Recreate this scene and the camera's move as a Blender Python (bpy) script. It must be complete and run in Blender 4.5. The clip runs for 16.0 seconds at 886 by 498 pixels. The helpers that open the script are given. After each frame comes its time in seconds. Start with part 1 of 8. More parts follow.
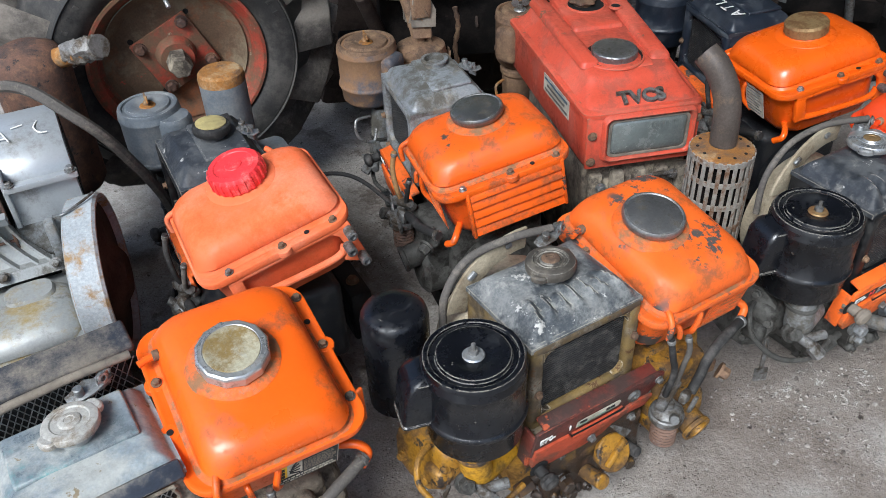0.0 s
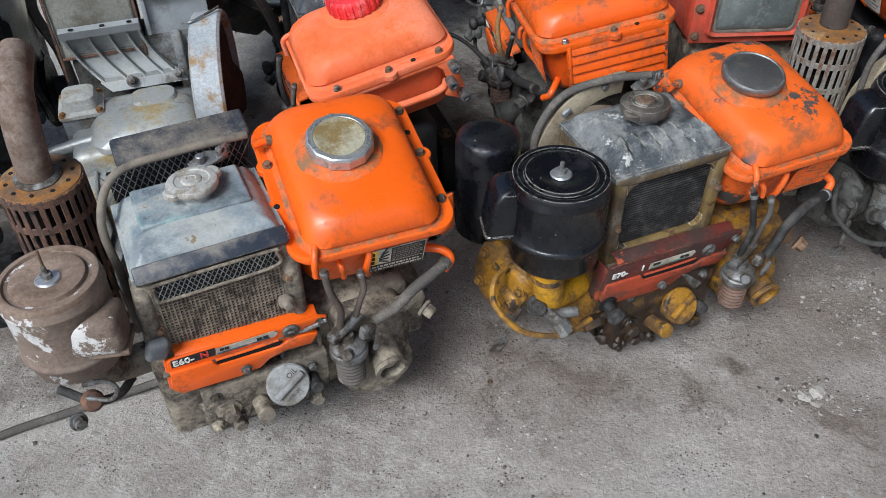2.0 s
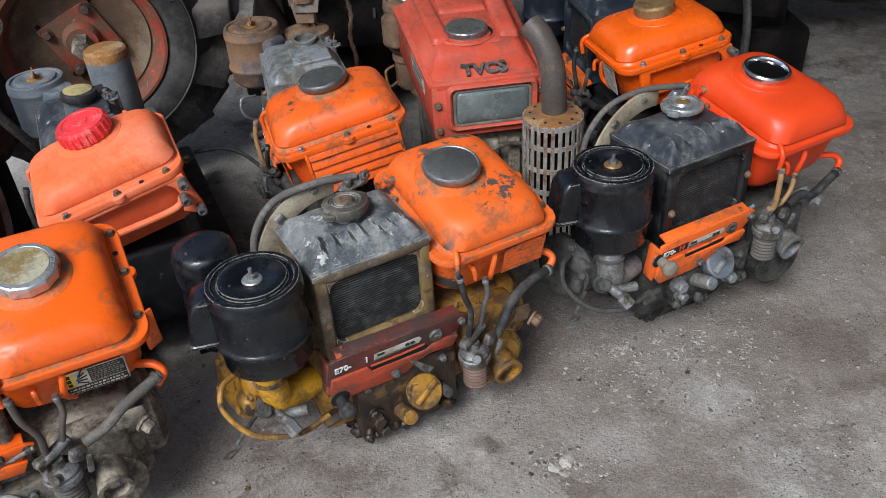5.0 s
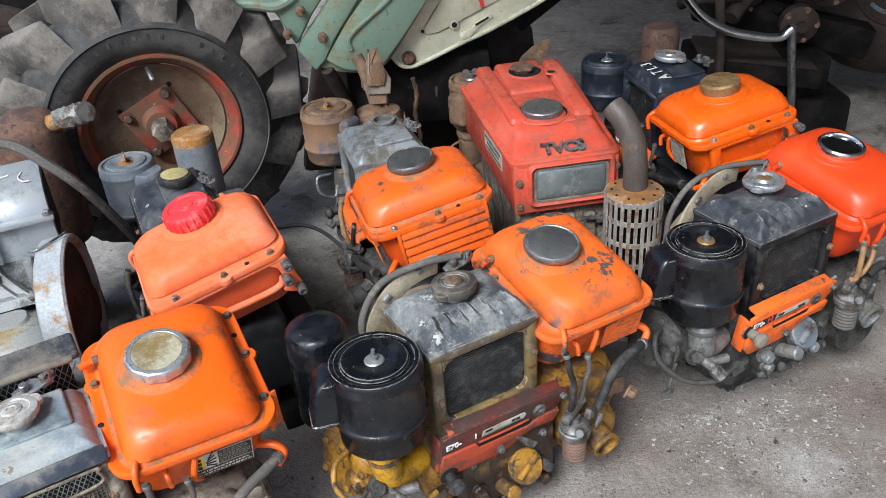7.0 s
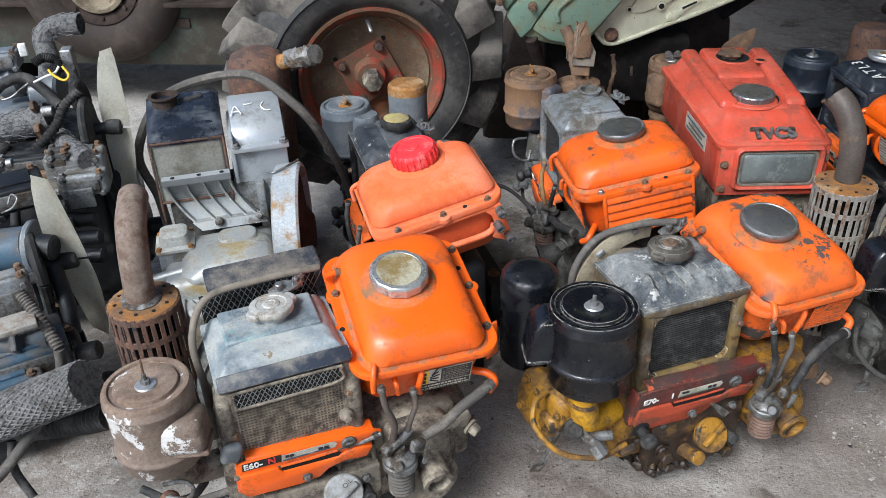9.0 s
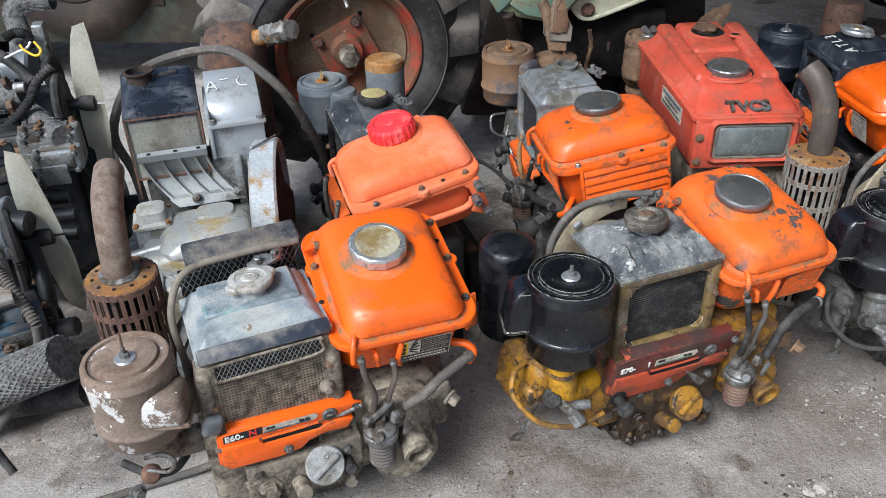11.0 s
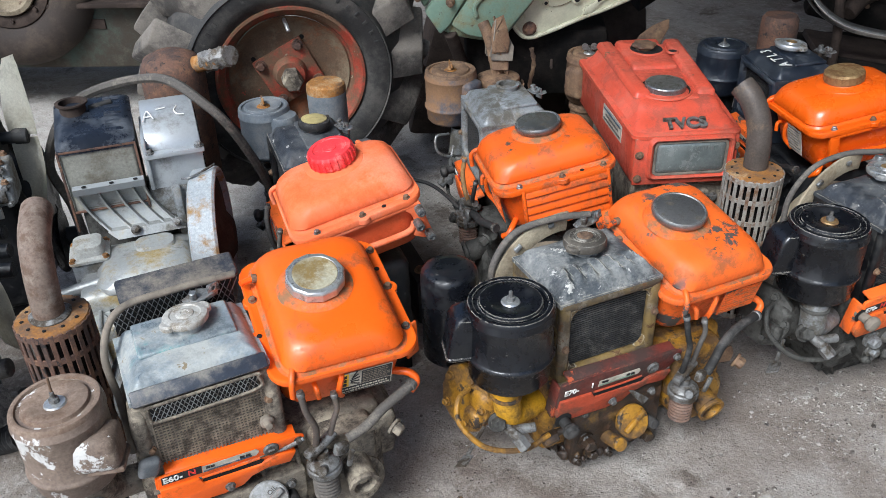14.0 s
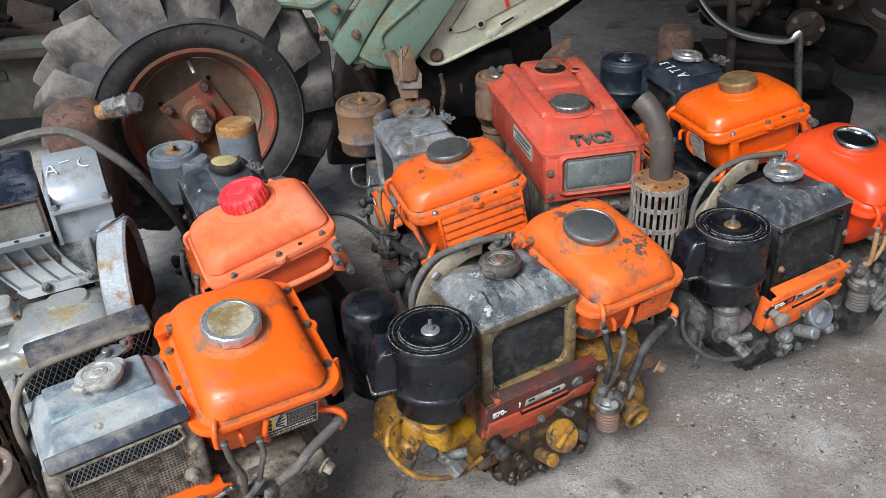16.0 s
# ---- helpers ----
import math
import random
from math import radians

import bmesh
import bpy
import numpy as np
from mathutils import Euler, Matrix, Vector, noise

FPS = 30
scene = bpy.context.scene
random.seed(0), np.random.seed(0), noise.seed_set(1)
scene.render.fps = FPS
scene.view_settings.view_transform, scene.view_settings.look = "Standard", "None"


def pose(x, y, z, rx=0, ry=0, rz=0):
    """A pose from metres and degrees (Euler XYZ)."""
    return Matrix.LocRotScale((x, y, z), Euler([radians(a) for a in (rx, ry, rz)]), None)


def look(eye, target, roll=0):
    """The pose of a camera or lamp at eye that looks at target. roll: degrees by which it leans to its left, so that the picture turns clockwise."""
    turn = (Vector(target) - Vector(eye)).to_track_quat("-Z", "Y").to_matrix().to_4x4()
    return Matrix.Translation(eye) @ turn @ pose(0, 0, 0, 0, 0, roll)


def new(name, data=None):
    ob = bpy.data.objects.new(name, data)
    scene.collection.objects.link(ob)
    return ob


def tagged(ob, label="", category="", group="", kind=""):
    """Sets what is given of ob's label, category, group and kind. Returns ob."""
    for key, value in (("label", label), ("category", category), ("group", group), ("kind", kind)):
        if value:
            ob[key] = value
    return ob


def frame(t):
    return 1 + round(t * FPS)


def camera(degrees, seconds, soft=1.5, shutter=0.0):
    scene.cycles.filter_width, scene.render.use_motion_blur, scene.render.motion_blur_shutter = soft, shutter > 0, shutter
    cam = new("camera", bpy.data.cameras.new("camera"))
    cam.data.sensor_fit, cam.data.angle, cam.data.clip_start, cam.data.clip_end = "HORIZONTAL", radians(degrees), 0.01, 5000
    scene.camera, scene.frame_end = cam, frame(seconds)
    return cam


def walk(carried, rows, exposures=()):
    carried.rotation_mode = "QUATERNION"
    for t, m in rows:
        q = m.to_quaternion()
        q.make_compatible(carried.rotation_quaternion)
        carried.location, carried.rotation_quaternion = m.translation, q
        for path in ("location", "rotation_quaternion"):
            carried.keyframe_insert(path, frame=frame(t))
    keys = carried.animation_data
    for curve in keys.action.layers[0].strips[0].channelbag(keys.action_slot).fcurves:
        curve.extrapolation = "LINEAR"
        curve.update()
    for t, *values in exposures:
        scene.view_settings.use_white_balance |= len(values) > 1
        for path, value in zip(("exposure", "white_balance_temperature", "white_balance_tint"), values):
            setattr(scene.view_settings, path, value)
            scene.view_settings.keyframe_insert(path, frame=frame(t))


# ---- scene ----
cam = camera(56.94, 16.0, 0.5)
PATH = [
    (0, (-0.0741, 0.0945, 1.0329), (-0.0118, 1.2806, 0.1167), -2.85),
    (0.5, (-0.1032, 0.0559, 1.0342), (-0.0782, 1.2265, 0.0966), -1.72),
    (1, (-0.0973, 0.0434, 1.0114), (-0.0563, 1.1868, 0.0414), -1.58),
    (1.5, (-0.1365, -0.0095, 0.9742), (-0.1631, 1.1084, -0.0255), -2.33),
    (2, (-0.0988, -0.0429, 0.9561), (-0.1760, 1.0723, -0.0442), -0.68),
    (2.5, (0.0518, -0.0857, 0.9546), (-0.0549, 1.0332, -0.0388), 0.18),
    (3, (0.1585, -0.1030, 0.9537), (0.0241, 1.0193, -0.0323), 0.07),
    (3.5, (0.1930, -0.0890, 0.9635), (0.0572, 1.0539, 0.0015), -1.24),
    (4, (0.2147, -0.0701, 0.9678), (0.1059, 1.0993, 0.0347), -2.52),
    (4.2, (0.2253, -0.0604, 0.9704), (0.1520, 1.1211, 0.0492), -2.85),
    (6.3, (0.2230, -0.0732, 0.9829), (0.2567, 1.1947, 0.1821), -4.36),
    (6.5, (0.2057, -0.0670, 1.0028), (0.2239, 1.2046, 0.2074), -4.35),
    (7, (0.0814, -0.0716, 1.0256), (0.0927, 1.2113, 0.2483), -4.68),
    (7.5, (-0.0508, -0.1159, 1.0266), (-0.1664, 1.1703, 0.2635), -5.77),
    (8, (-0.0939, -0.1438, 1.0223), (-0.2697, 1.1390, 0.2649), -3.07),
    (8.5, (-0.0839, -0.1537, 1.0169), (-0.2716, 1.1203, 0.2477), -2.27),
    (9, (-0.0806, -0.1608, 1.0143), (-0.2643, 1.1060, 0.2322), -2.06),
    (9.5, (-0.0779, -0.1623, 1.0128), (-0.2509, 1.1001, 0.2213), -2.22),
    (9.7, (-0.0775, -0.1676, 1.0077), (-0.2485, 1.0945, 0.2153), -2.34),
    (12, (-0.0776, -0.1732, 1.0057), (-0.2023, 1.0757, 0.1842), -1.46),
    (12.5, (-0.0718, -0.1678, 1.0076), (-0.1887, 1.0837, 0.1890), -1.98),
    (13, (-0.0663, -0.1654, 1.0113), (-0.1654, 1.0906, 0.1973), -2.29),
    (13.5, (-0.0614, -0.1631, 1.0171), (-0.1508, 1.0981, 0.2100), -2.22),
    (14, (-0.0423, -0.1533, 1.0244), (-0.1239, 1.1142, 0.2264), -1.87),
    (14.5, (-0.0229, -0.1500, 1.0278), (-0.0792, 1.1224, 0.2355), -2.18),
    (15, (-0.0138, -0.1508, 1.0326), (-0.0341, 1.1254, 0.2447), -3.30),
    (15.5, (-0.0130, -0.1540, 1.0367), (-0.0033, 1.1279, 0.2578), -4.11),
    (16, (-0.0099, -0.1529, 1.0386), (0.0236, 1.1342, 0.2690), -3.81),
]
walk(cam, [(t, look(eye, target, roll)) for t, eye, target, roll in PATH], [(0.0, 0.38, 5850.0, 7.0), (1.2, 0.22, 5850.0, 7.0), (2.4, 0.06, 5850.0, 7.0), (4.2, 0.05, 5850.0, 7.0), (6.5, 0.48, 5850.0, 7.0), (7.3, 0.54, 5850.0, 7.0), (8.4, 0.44, 5850.0, 7.0), (16.0, 0.44, 5850.0, 7.0)])

# ---- world, sun and exposure ----
world = bpy.data.worlds.new("sky")
scene.world = world
world.use_nodes = True
wn, wl = world.node_tree.nodes, world.node_tree.links
sky = wn.new("ShaderNodeTexSky")
sky.sky_type, sky.sun_disc = "NISHITA", False
sky.sun_elevation, sky.sun_rotation = radians(47.7), radians(209.5)
sky.air_density, sky.dust_density = 1.0, 3.0
wn["Background"].inputs[1].default_value = 0.13
wl.new(sky.outputs[0], wn["Background"].inputs[0])
sun = new("sun", bpy.data.lights.new("sun", "SUN"))
sun.data.energy, sun.data.angle, sun.data.color = 3.4, radians(24), (1.0, 0.99, 0.97)
sun.matrix_world = look((-2.6, -4.6, 5.8), (0, 0, 0))


# ---- materials ----
def node(nt, kind, ins=(), operation="", smooth=False, colour=False):
    n = nt.nodes.new("ShaderNode" + kind)
    if operation:
        n.operation = operation
    if smooth:
        n.interpolation_type = "SMOOTHSTEP"
    if colour:
        n.data_type = "RGBA"
    for key, value in dict(ins).items():
        if isinstance(value, bpy.types.NodeSocket):
            nt.links.new(value, n.inputs[key])
        else:
            n.inputs[key].default_value = value
    return n


def rgba(c):
    return (*c, 1.0)


def ramp(nt, fac, lo, hi):
    return node(nt, "MapRange", {0: fac, 1: lo, 2: hi, 3: 0.0, 4: 1.0}, smooth=True).outputs[0]


def blend(nt, fac, a, b):
    n = node(nt, "Mix", {0: fac}, colour=True)
    for k, v in ((6, a), (7, b)):
        if isinstance(v, bpy.types.NodeSocket):
            nt.links.new(v, n.inputs[k])
        else:
            n.inputs[k].default_value = rgba(v)
    return n.outputs[2]


def surf(name, base, rough=0.5, metal=0.0, tone=0.25, grime=None, chips=None, dust=None, bump=0.18, grain=240.0, coat=0.0, uneven=9.0, speck=0.24, edge=None, dents=0.0, gloss=0.36, cluster=0.0):
    """A worn surface. tone: how far the base wanders; grime, chips, dust: (colour, share 0..1, scale)."""
    m = bpy.data.materials.new(name)
    m.use_nodes = True
    nt = m.node_tree
    bsdf = nt.nodes["Principled BSDF"]
    where = node(nt, "TexCoord").outputs["Object"]
    shift = node(nt, "VectorMath", {0: node(nt, "ObjectInfo").outputs["Random"], 1: (13.0, 7.0, 5.0)}, operation="MULTIPLY").outputs[0]
    where = node(nt, "VectorMath", {0: where, 1: shift}, operation="ADD").outputs[0]

    def cloud(scale, detail=5.0, roughness=0.6):
        return node(nt, "TexNoise", {"Vector": where, "Scale": scale, "Detail": detail, "Roughness": roughness}).outputs[0]
    fine, broad = cloud(grain, 6.0, 0.72), cloud(uneven, 7.0, 0.68)
    col = blend(nt, ramp(nt, broad, 0.3, 0.7), [c * (1 - tone) for c in base], [min(1.0, c * (1 + tone * 0.6)) for c in base])
    if speck:
        flecks = node(nt, "MapRange", {0: fine, 1: 0.3, 2: 0.7, 3: 1 - speck, 4: 1 + speck}).outputs[0]
        col = node(nt, "VectorMath", {0: col, 1: flecks}, operation="MULTIPLY").outputs[0]
    r = node(nt, "MapRange", {0: broad, 1: 0.3, 2: 0.7, 3: max(0.05, rough - 0.1), 4: min(1.0, rough + 0.12)}).outputs[0]
    met = None
    height = fine
    for layer, wear in ((grime, 0.85), (dust, 0.95), (chips, 0.6)):
        if not layer:
            continue
        colour, share, scale = layer
        spread = 0.19 if layer is not chips else 0.02
        brink = 0.72 - 0.42 * share
        mask = ramp(nt, cloud(scale, 10.0, 0.74), brink - spread / 2, brink + spread / 2)
        if cluster and layer is chips:
            mask = node(nt, "Math", {0: mask, 1: ramp(nt, cloud(cluster, 3.0), 0.5, 0.55)}, operation="MULTIPLY").outputs[0]
        col = blend(nt, mask, col, blend(nt, fine, [c * 0.6 for c in colour], [min(1.0, c * 1.3) for c in colour]))
        r = node(nt, "Mix", {0: mask, 2: r, 3: wear}).outputs[0]
        if layer is chips:
            height = node(nt, "Math", {0: height, 1: mask}, operation="SUBTRACT").outputs[0]
    if edge:
        colour, share = edge
        worn = node(nt, "Bevel", {"Radius": 0.0011 + 0.0012 * share})
        worn.samples = 3
        along = node(nt, "VectorMath", {0: worn.outputs[0], 1: node(nt, "NewGeometry").outputs["Normal"]}, operation="DOT_PRODUCT").outputs["Value"]
        rub = ramp(nt, along, 0.985, 0.93)
        rub = node(nt, "Math", {0: rub, 1: ramp(nt, cloud(60.0, 6.0, 0.7), 0.66 - 0.28 * share, 0.76 - 0.28 * share)}, operation="MULTIPLY").outputs[0]
        col = blend(nt, rub, col, colour)
        r = node(nt, "Mix", {0: rub, 2: r, 3: 0.6}).outputs[0]
    bsdf.inputs["Specular IOR Level"].default_value = gloss
    nt.links.new(col, bsdf.inputs["Base Color"])
    nt.links.new(r, bsdf.inputs["Roughness"])
    bsdf.inputs["Metallic"].default_value = metal
    bsdf.inputs["Coat Weight"].default_value = coat
    bsdf.inputs["Coat Roughness"].default_value = 0.25
    lump = node(nt, "Math", {0: height, 1: cloud(grain / 6, 4.0)}, operation="ADD").outputs[0]
    b = node(nt, "Bump", {"Strength": bump, "Distance": 0.002, "Height": lump})
    if dents:
        b = node(nt, "Bump", {"Strength": dents, "Distance": 0.006, "Height": cloud(22.0, 2.0), "Normal": b.outputs[0]})
    nt.links.new(b.outputs[0], bsdf.inputs["Normal"])
    return m


DIRT, SOOT, RUST, DUST = (0.13, 0.1, 0.075), (0.02, 0.018, 0.016), (0.21, 0.085, 0.03), (0.34, 0.31, 0.27)
M = {}
M["orange"] = surf("orange_paint", (0.82, 0.118, 0.006), 0.33, grime=((0.3, 0.075, 0.02), 0.27, 16), chips=((0.06, 0.05, 0.045), 0.05, 40), bump=0.05, tone=0.08, speck=0.05, gloss=0.5, edge=((0.5, 0.1, 0.03), 0.3), dents=0.05)
M["orange_worn"] = surf("scuffed_orange_paint", (0.78, 0.112, 0.007), 0.36, grime=((0.3, 0.08, 0.025), 0.34, 20), chips=((0.06, 0.05, 0.045), 0.26, 28), bump=0.06, tone=0.1, speck=0.06, gloss=0.5, edge=((0.12, 0.06, 0.03), 0.6), cluster=8.0, dents=0.1)
M["orange_clean"] = surf("bright_orange_paint", (0.84, 0.118, 0.004), 0.27, grime=((0.62, 0.105, 0.015), 0.16, 10), bump=0.03, tone=0.05, speck=0.03, gloss=0.55)
M["orange_chip"] = surf("chipped_orange_paint", (0.78, 0.128, 0.014), 0.44, grime=((0.36, 0.1, 0.028), 0.34, 20), chips=((0.075, 0.068, 0.063), 0.4, 17), bump=0.08, tone=0.12, speck=0.07, edge=((0.09, 0.06, 0.04), 0.6), cluster=7.0, gloss=0.45, dents=0.15)
M["orange_dirty"] = surf("dirt_stained_orange_paint", (0.74, 0.125, 0.014), 0.6, grime=((0.24, 0.125, 0.06), 0.46, 26), dust=((0.3, 0.2, 0.12), 0.26, 45), bump=0.15, tone=0.2)
M["salmon"] = surf("faded_salmon_orange_paint", (0.8, 0.155, 0.05), 0.55, grime=((0.66, 0.125, 0.03), 0.42, 9), dust=((0.8, 0.22, 0.11), 0.42, 8), bump=0.05, tone=0.1, speck=0.05)
M["red_tank"] = surf("bright_red_orange_paint", (0.72, 0.058, 0.009), 0.38, grime=((0.7, 0.1, 0.012), 0.24, 7), bump=0.04, tone=0.1, gloss=0.4, speck=0.05)
M["red_hood"] = surf("faded_red_paint", (0.6, 0.082, 0.043), 0.42, grime=((0.3, 0.06, 0.035), 0.42, 18), chips=((0.17, 0.1, 0.06), 0.26, 30), dust=((0.62, 0.12, 0.07), 0.32, 9), bump=0.1, edge=((0.26, 0.12, 0.07), 0.9), dents=0.35, cluster=6.0, tone=0.14, speck=0.1, gloss=0.45)
M["red_panel"] = surf("worn_dark_red_paint", (0.125, 0.025, 0.018), 0.5, grime=((0.05, 0.027, 0.022), 0.5, 16), chips=((0.4, 0.075, 0.024), 0.24, 13), dust=((0.12, 0.085, 0.065), 0.22, 24), bump=0.25, edge=((0.4, 0.09, 0.035), 0.6), gloss=0.45, dents=0.4)
M["red_arm"] = surf("worn_red_orange_paint", (0.36, 0.055, 0.022), 0.6, grime=((0.12, 0.05, 0.03), 0.42, 22), bump=0.15)
M["red_plastic"] = surf("red_plastic", (0.68, 0.035, 0.04), 0.42, dust=((0.75, 0.2, 0.18), 0.3, 30), bump=0.05)
M["yellow"] = surf("oily_yellow_paint", (0.33, 0.16, 0.012), 0.36, grime=((0.1, 0.052, 0.016), 0.54, 22), chips=((0.03, 0.02, 0.014), 0.34, 38), bump=0.4, gloss=0.6)
M["yellow_clean"] = surf("ochre_yellow_paint", (0.5, 0.255, 0.012), 0.4, grime=((0.2, 0.11, 0.02), 0.4, 26), bump=0.15, tone=0.15)
M["yellow_frame"] = surf("dirty_ochre_paint", (0.185, 0.125, 0.045), 0.5, grime=((0.07, 0.052, 0.034), 0.54, 15), dust=((0.27, 0.24, 0.19), 0.3, 20), chips=((0.1, 0.05, 0.02), 0.32, 40), bump=0.45, edge=((0.42, 0.37, 0.28), 0.9), dents=0.6)
M["black"] = surf("black_enamel", (0.0055, 0.0063, 0.0088), 0.24, tone=0.4, grime=((0.013, 0.014, 0.016), 0.3, 12), chips=((0.2, 0.18, 0.15), 0.13, 70), bump=0.06, edge=((0.36, 0.33, 0.28), 0.95), gloss=0.5, dents=0.2)
M["dark_tank"] = surf("dusty_black_paint", (0.03, 0.034, 0.041), 0.42, grime=((0.085, 0.088, 0.09), 0.46, 14), dust=((0.2, 0.195, 0.18), 0.2, 34), chips=((0.4, 0.39, 0.37), 0.2, 48), bump=0.35, edge=((0.34, 0.31, 0.26), 1.0), dents=0.9, gloss=0.4)
M["dusty_tank"] = surf("scraped_dusty_slate_paint", (0.062, 0.07, 0.078), 0.48, grime=((0.2, 0.205, 0.2), 0.5, 15), dust=((0.33, 0.325, 0.3), 0.3, 32), chips=((0.5, 0.49, 0.46), 0.26, 44), bump=0.4, edge=((0.4, 0.37, 0.3), 1.0), dents=1.0, tone=0.4)
M["black_tank"] = surf("oily_black_paint", (0.0055, 0.006, 0.0075), 0.42, grime=((0.03, 0.029, 0.027), 0.38, 22), chips=((0.11, 0.065, 0.035), 0.18, 40), bump=0.3, edge=((0.2, 0.16, 0.11), 0.8), dents=0.4, gloss=0.4)
M["blue_grey"] = surf("marbled_blue_grey_metal", (0.21, 0.25, 0.275), 0.3, grime=((0.36, 0.37, 0.35), 0.5, 12), dust=((0.08, 0.28, 0.28), 0.26, 14), chips=((0.2, 0.155, 0.09), 0.26, 24), bump=0.3, edge=((0.5, 0.48, 0.43), 0.9), dents=1.0, tone=0.4, gloss=0.6)
M["steel_grey"] = surf("weathered_grey_metal", (0.27, 0.285, 0.295), 0.5, 0.4, grime=((0.13, 0.12, 0.1), 0.5, 20), dust=((0.34, 0.3, 0.24), 0.3, 12), bump=0.25, dents=0.5)
M["slate"] = surf("dark_slate_paint", (0.115, 0.132, 0.15), 0.4, grime=((0.19, 0.195, 0.195), 0.42, 12), chips=((0.05, 0.05, 0.05), 0.12, 40), bump=0.15, edge=((0.36, 0.36, 0.35), 0.7), dents=0.15, gloss=0.5)
M["navy"] = surf("dark_blue_black_paint", (0.016, 0.022, 0.034), 0.36, grime=((0.06, 0.068, 0.078), 0.34, 14), bump=0.15, edge=((0.3, 0.31, 0.32), 0.5), gloss=0.6, dents=0.3)
M["strip_navy"] = surf("rubbed_blue_black_strip", (0.022, 0.028, 0.042), 0.4, grime=((0.2, 0.185, 0.16), 0.42, 13), bump=0.15, edge=((0.3, 0.28, 0.24), 0.6), gloss=0.6)
M["guard_dust"] = surf("dust_covered_black_strip", (0.2, 0.175, 0.145), 0.65, grime=((0.026, 0.032, 0.045), 0.52, 8), bump=0.2, edge=((0.05, 0.05, 0.055), 0.5))
M["alu"] = surf("cast_aluminium", (0.36, 0.37, 0.36), 0.42, 0.4, tone=0.2, grime=((0.13, 0.12, 0.1), 0.32, 14), dust=((0.36, 0.27, 0.11), 0.26, 9), bump=0.15, speck=0.12, edge=((0.55, 0.55, 0.52), 0.4), dents=0.2)
M["silver"] = surf("silver_painted_sheet", (0.4, 0.42, 0.435), 0.36, 0.35, tone=0.08, grime=((0.22, 0.215, 0.2), 0.22, 10), bump=0.06, speck=0.06, edge=((0.16, 0.14, 0.11), 0.5), gloss=0.5, dents=0.1)
M["gloss_navy"] = surf("glossy_blue_black_paint", (0.014, 0.018, 0.027), 0.26, grime=((0.09, 0.1, 0.115), 0.34, 16), bump=0.08, dents=0.5, edge=((0.28, 0.2, 0.12), 0.4))
M["grey_sheet"] = surf("greenish_grey_sheet", (0.25, 0.245, 0.21), 0.55, 0.1, grime=((0.14, 0.12, 0.09), 0.4, 14), bump=0.1, edge=((0.22, 0.1, 0.04), 0.5))
M["zinc"] = surf("dull_zinc_fittings", (0.34, 0.35, 0.35), 0.42, 0.8, grime=((0.12, 0.1, 0.08), 0.45, 40), bump=0.2)
M["gunmetal"] = surf("greasy_grey_fittings", (0.2, 0.2, 0.195), 0.5, 0.5, grime=((0.07, 0.055, 0.04), 0.5, 40), bump=0.3)
M["chrome"] = surf("tarnished_chrome", (0.5, 0.51, 0.51), 0.3, 0.7, grime=((0.27, 0.24, 0.19), 0.34, 34), bump=0.03, speck=0.12)
M["cap_face"] = surf("yellow_stained_cap_face", (0.34, 0.315, 0.225), 0.5, grime=((0.2, 0.135, 0.045), 0.5, 28), dust=((0.36, 0.36, 0.34), 0.22, 40), bump=0.2, tone=0.35)
M["bright_chrome"] = surf("bright_chrome_tube", (0.7, 0.71, 0.72), 0.16, 1.0, tone=0.1, grime=((0.3, 0.27, 0.22), 0.12, 20), bump=0.02)
M["cap_dark"] = surf("scratched_dark_steel", (0.24, 0.24, 0.24), 0.36, 0.85, grime=((0.15, 0.13, 0.1), 0.36, 40), bump=0.1, tone=0.35, edge=((0.5, 0.5, 0.48), 0.8))
M["cap_knob"] = surf("dusty_dark_brown_casting", (0.075, 0.066, 0.056), 0.5, 0.3, grime=((0.17, 0.15, 0.12), 0.4, 40), bump=0.3, edge=((0.3, 0.28, 0.24), 0.8))
M["cap_bronze"] = surf("rusty_bronze_cap", (0.3, 0.2, 0.09), 0.5, 0.5, grime=((0.2, 0.1, 0.04), 0.5, 40), bump=0.12)
M["pale_lid"] = surf("pale_grey_painted_lid", (0.42, 0.42, 0.39), 0.55, 0.1, grime=((0.24, 0.18, 0.1), 0.35, 20), bump=0.15)
M["white_cap"] = surf("chalky_white_metal", (0.42, 0.405, 0.37), 0.55, 0.2, grime=((0.24, 0.2, 0.15), 0.4, 34), chips=((0.16, 0.13, 0.1), 0.14, 60), bump=0.25, tone=0.15, edge=((0.6, 0.58, 0.54), 0.6))
M["yellow_cap"] = surf("worn_yellow_sticker", (0.46, 0.38, 0.16), 0.6, grime=((0.22, 0.18, 0.1), 0.42, 30), bump=0.08)
M["rust"] = surf("rust_brown_iron", (0.15, 0.078, 0.052), 0.75, grime=((0.075, 0.05, 0.042), 0.5, 18), dust=((0.24, 0.13, 0.075), 0.3, 26), chips=((0.03, 0.024, 0.022), 0.3, 55), bump=0.5, tone=0.3)
M["rust_top"] = surf("orange_rust", (0.3, 0.13, 0.03), 0.85, grime=((0.13, 0.08, 0.05), 0.45, 26), dust=((0.38, 0.28, 0.16), 0.3, 18), bump=0.4)
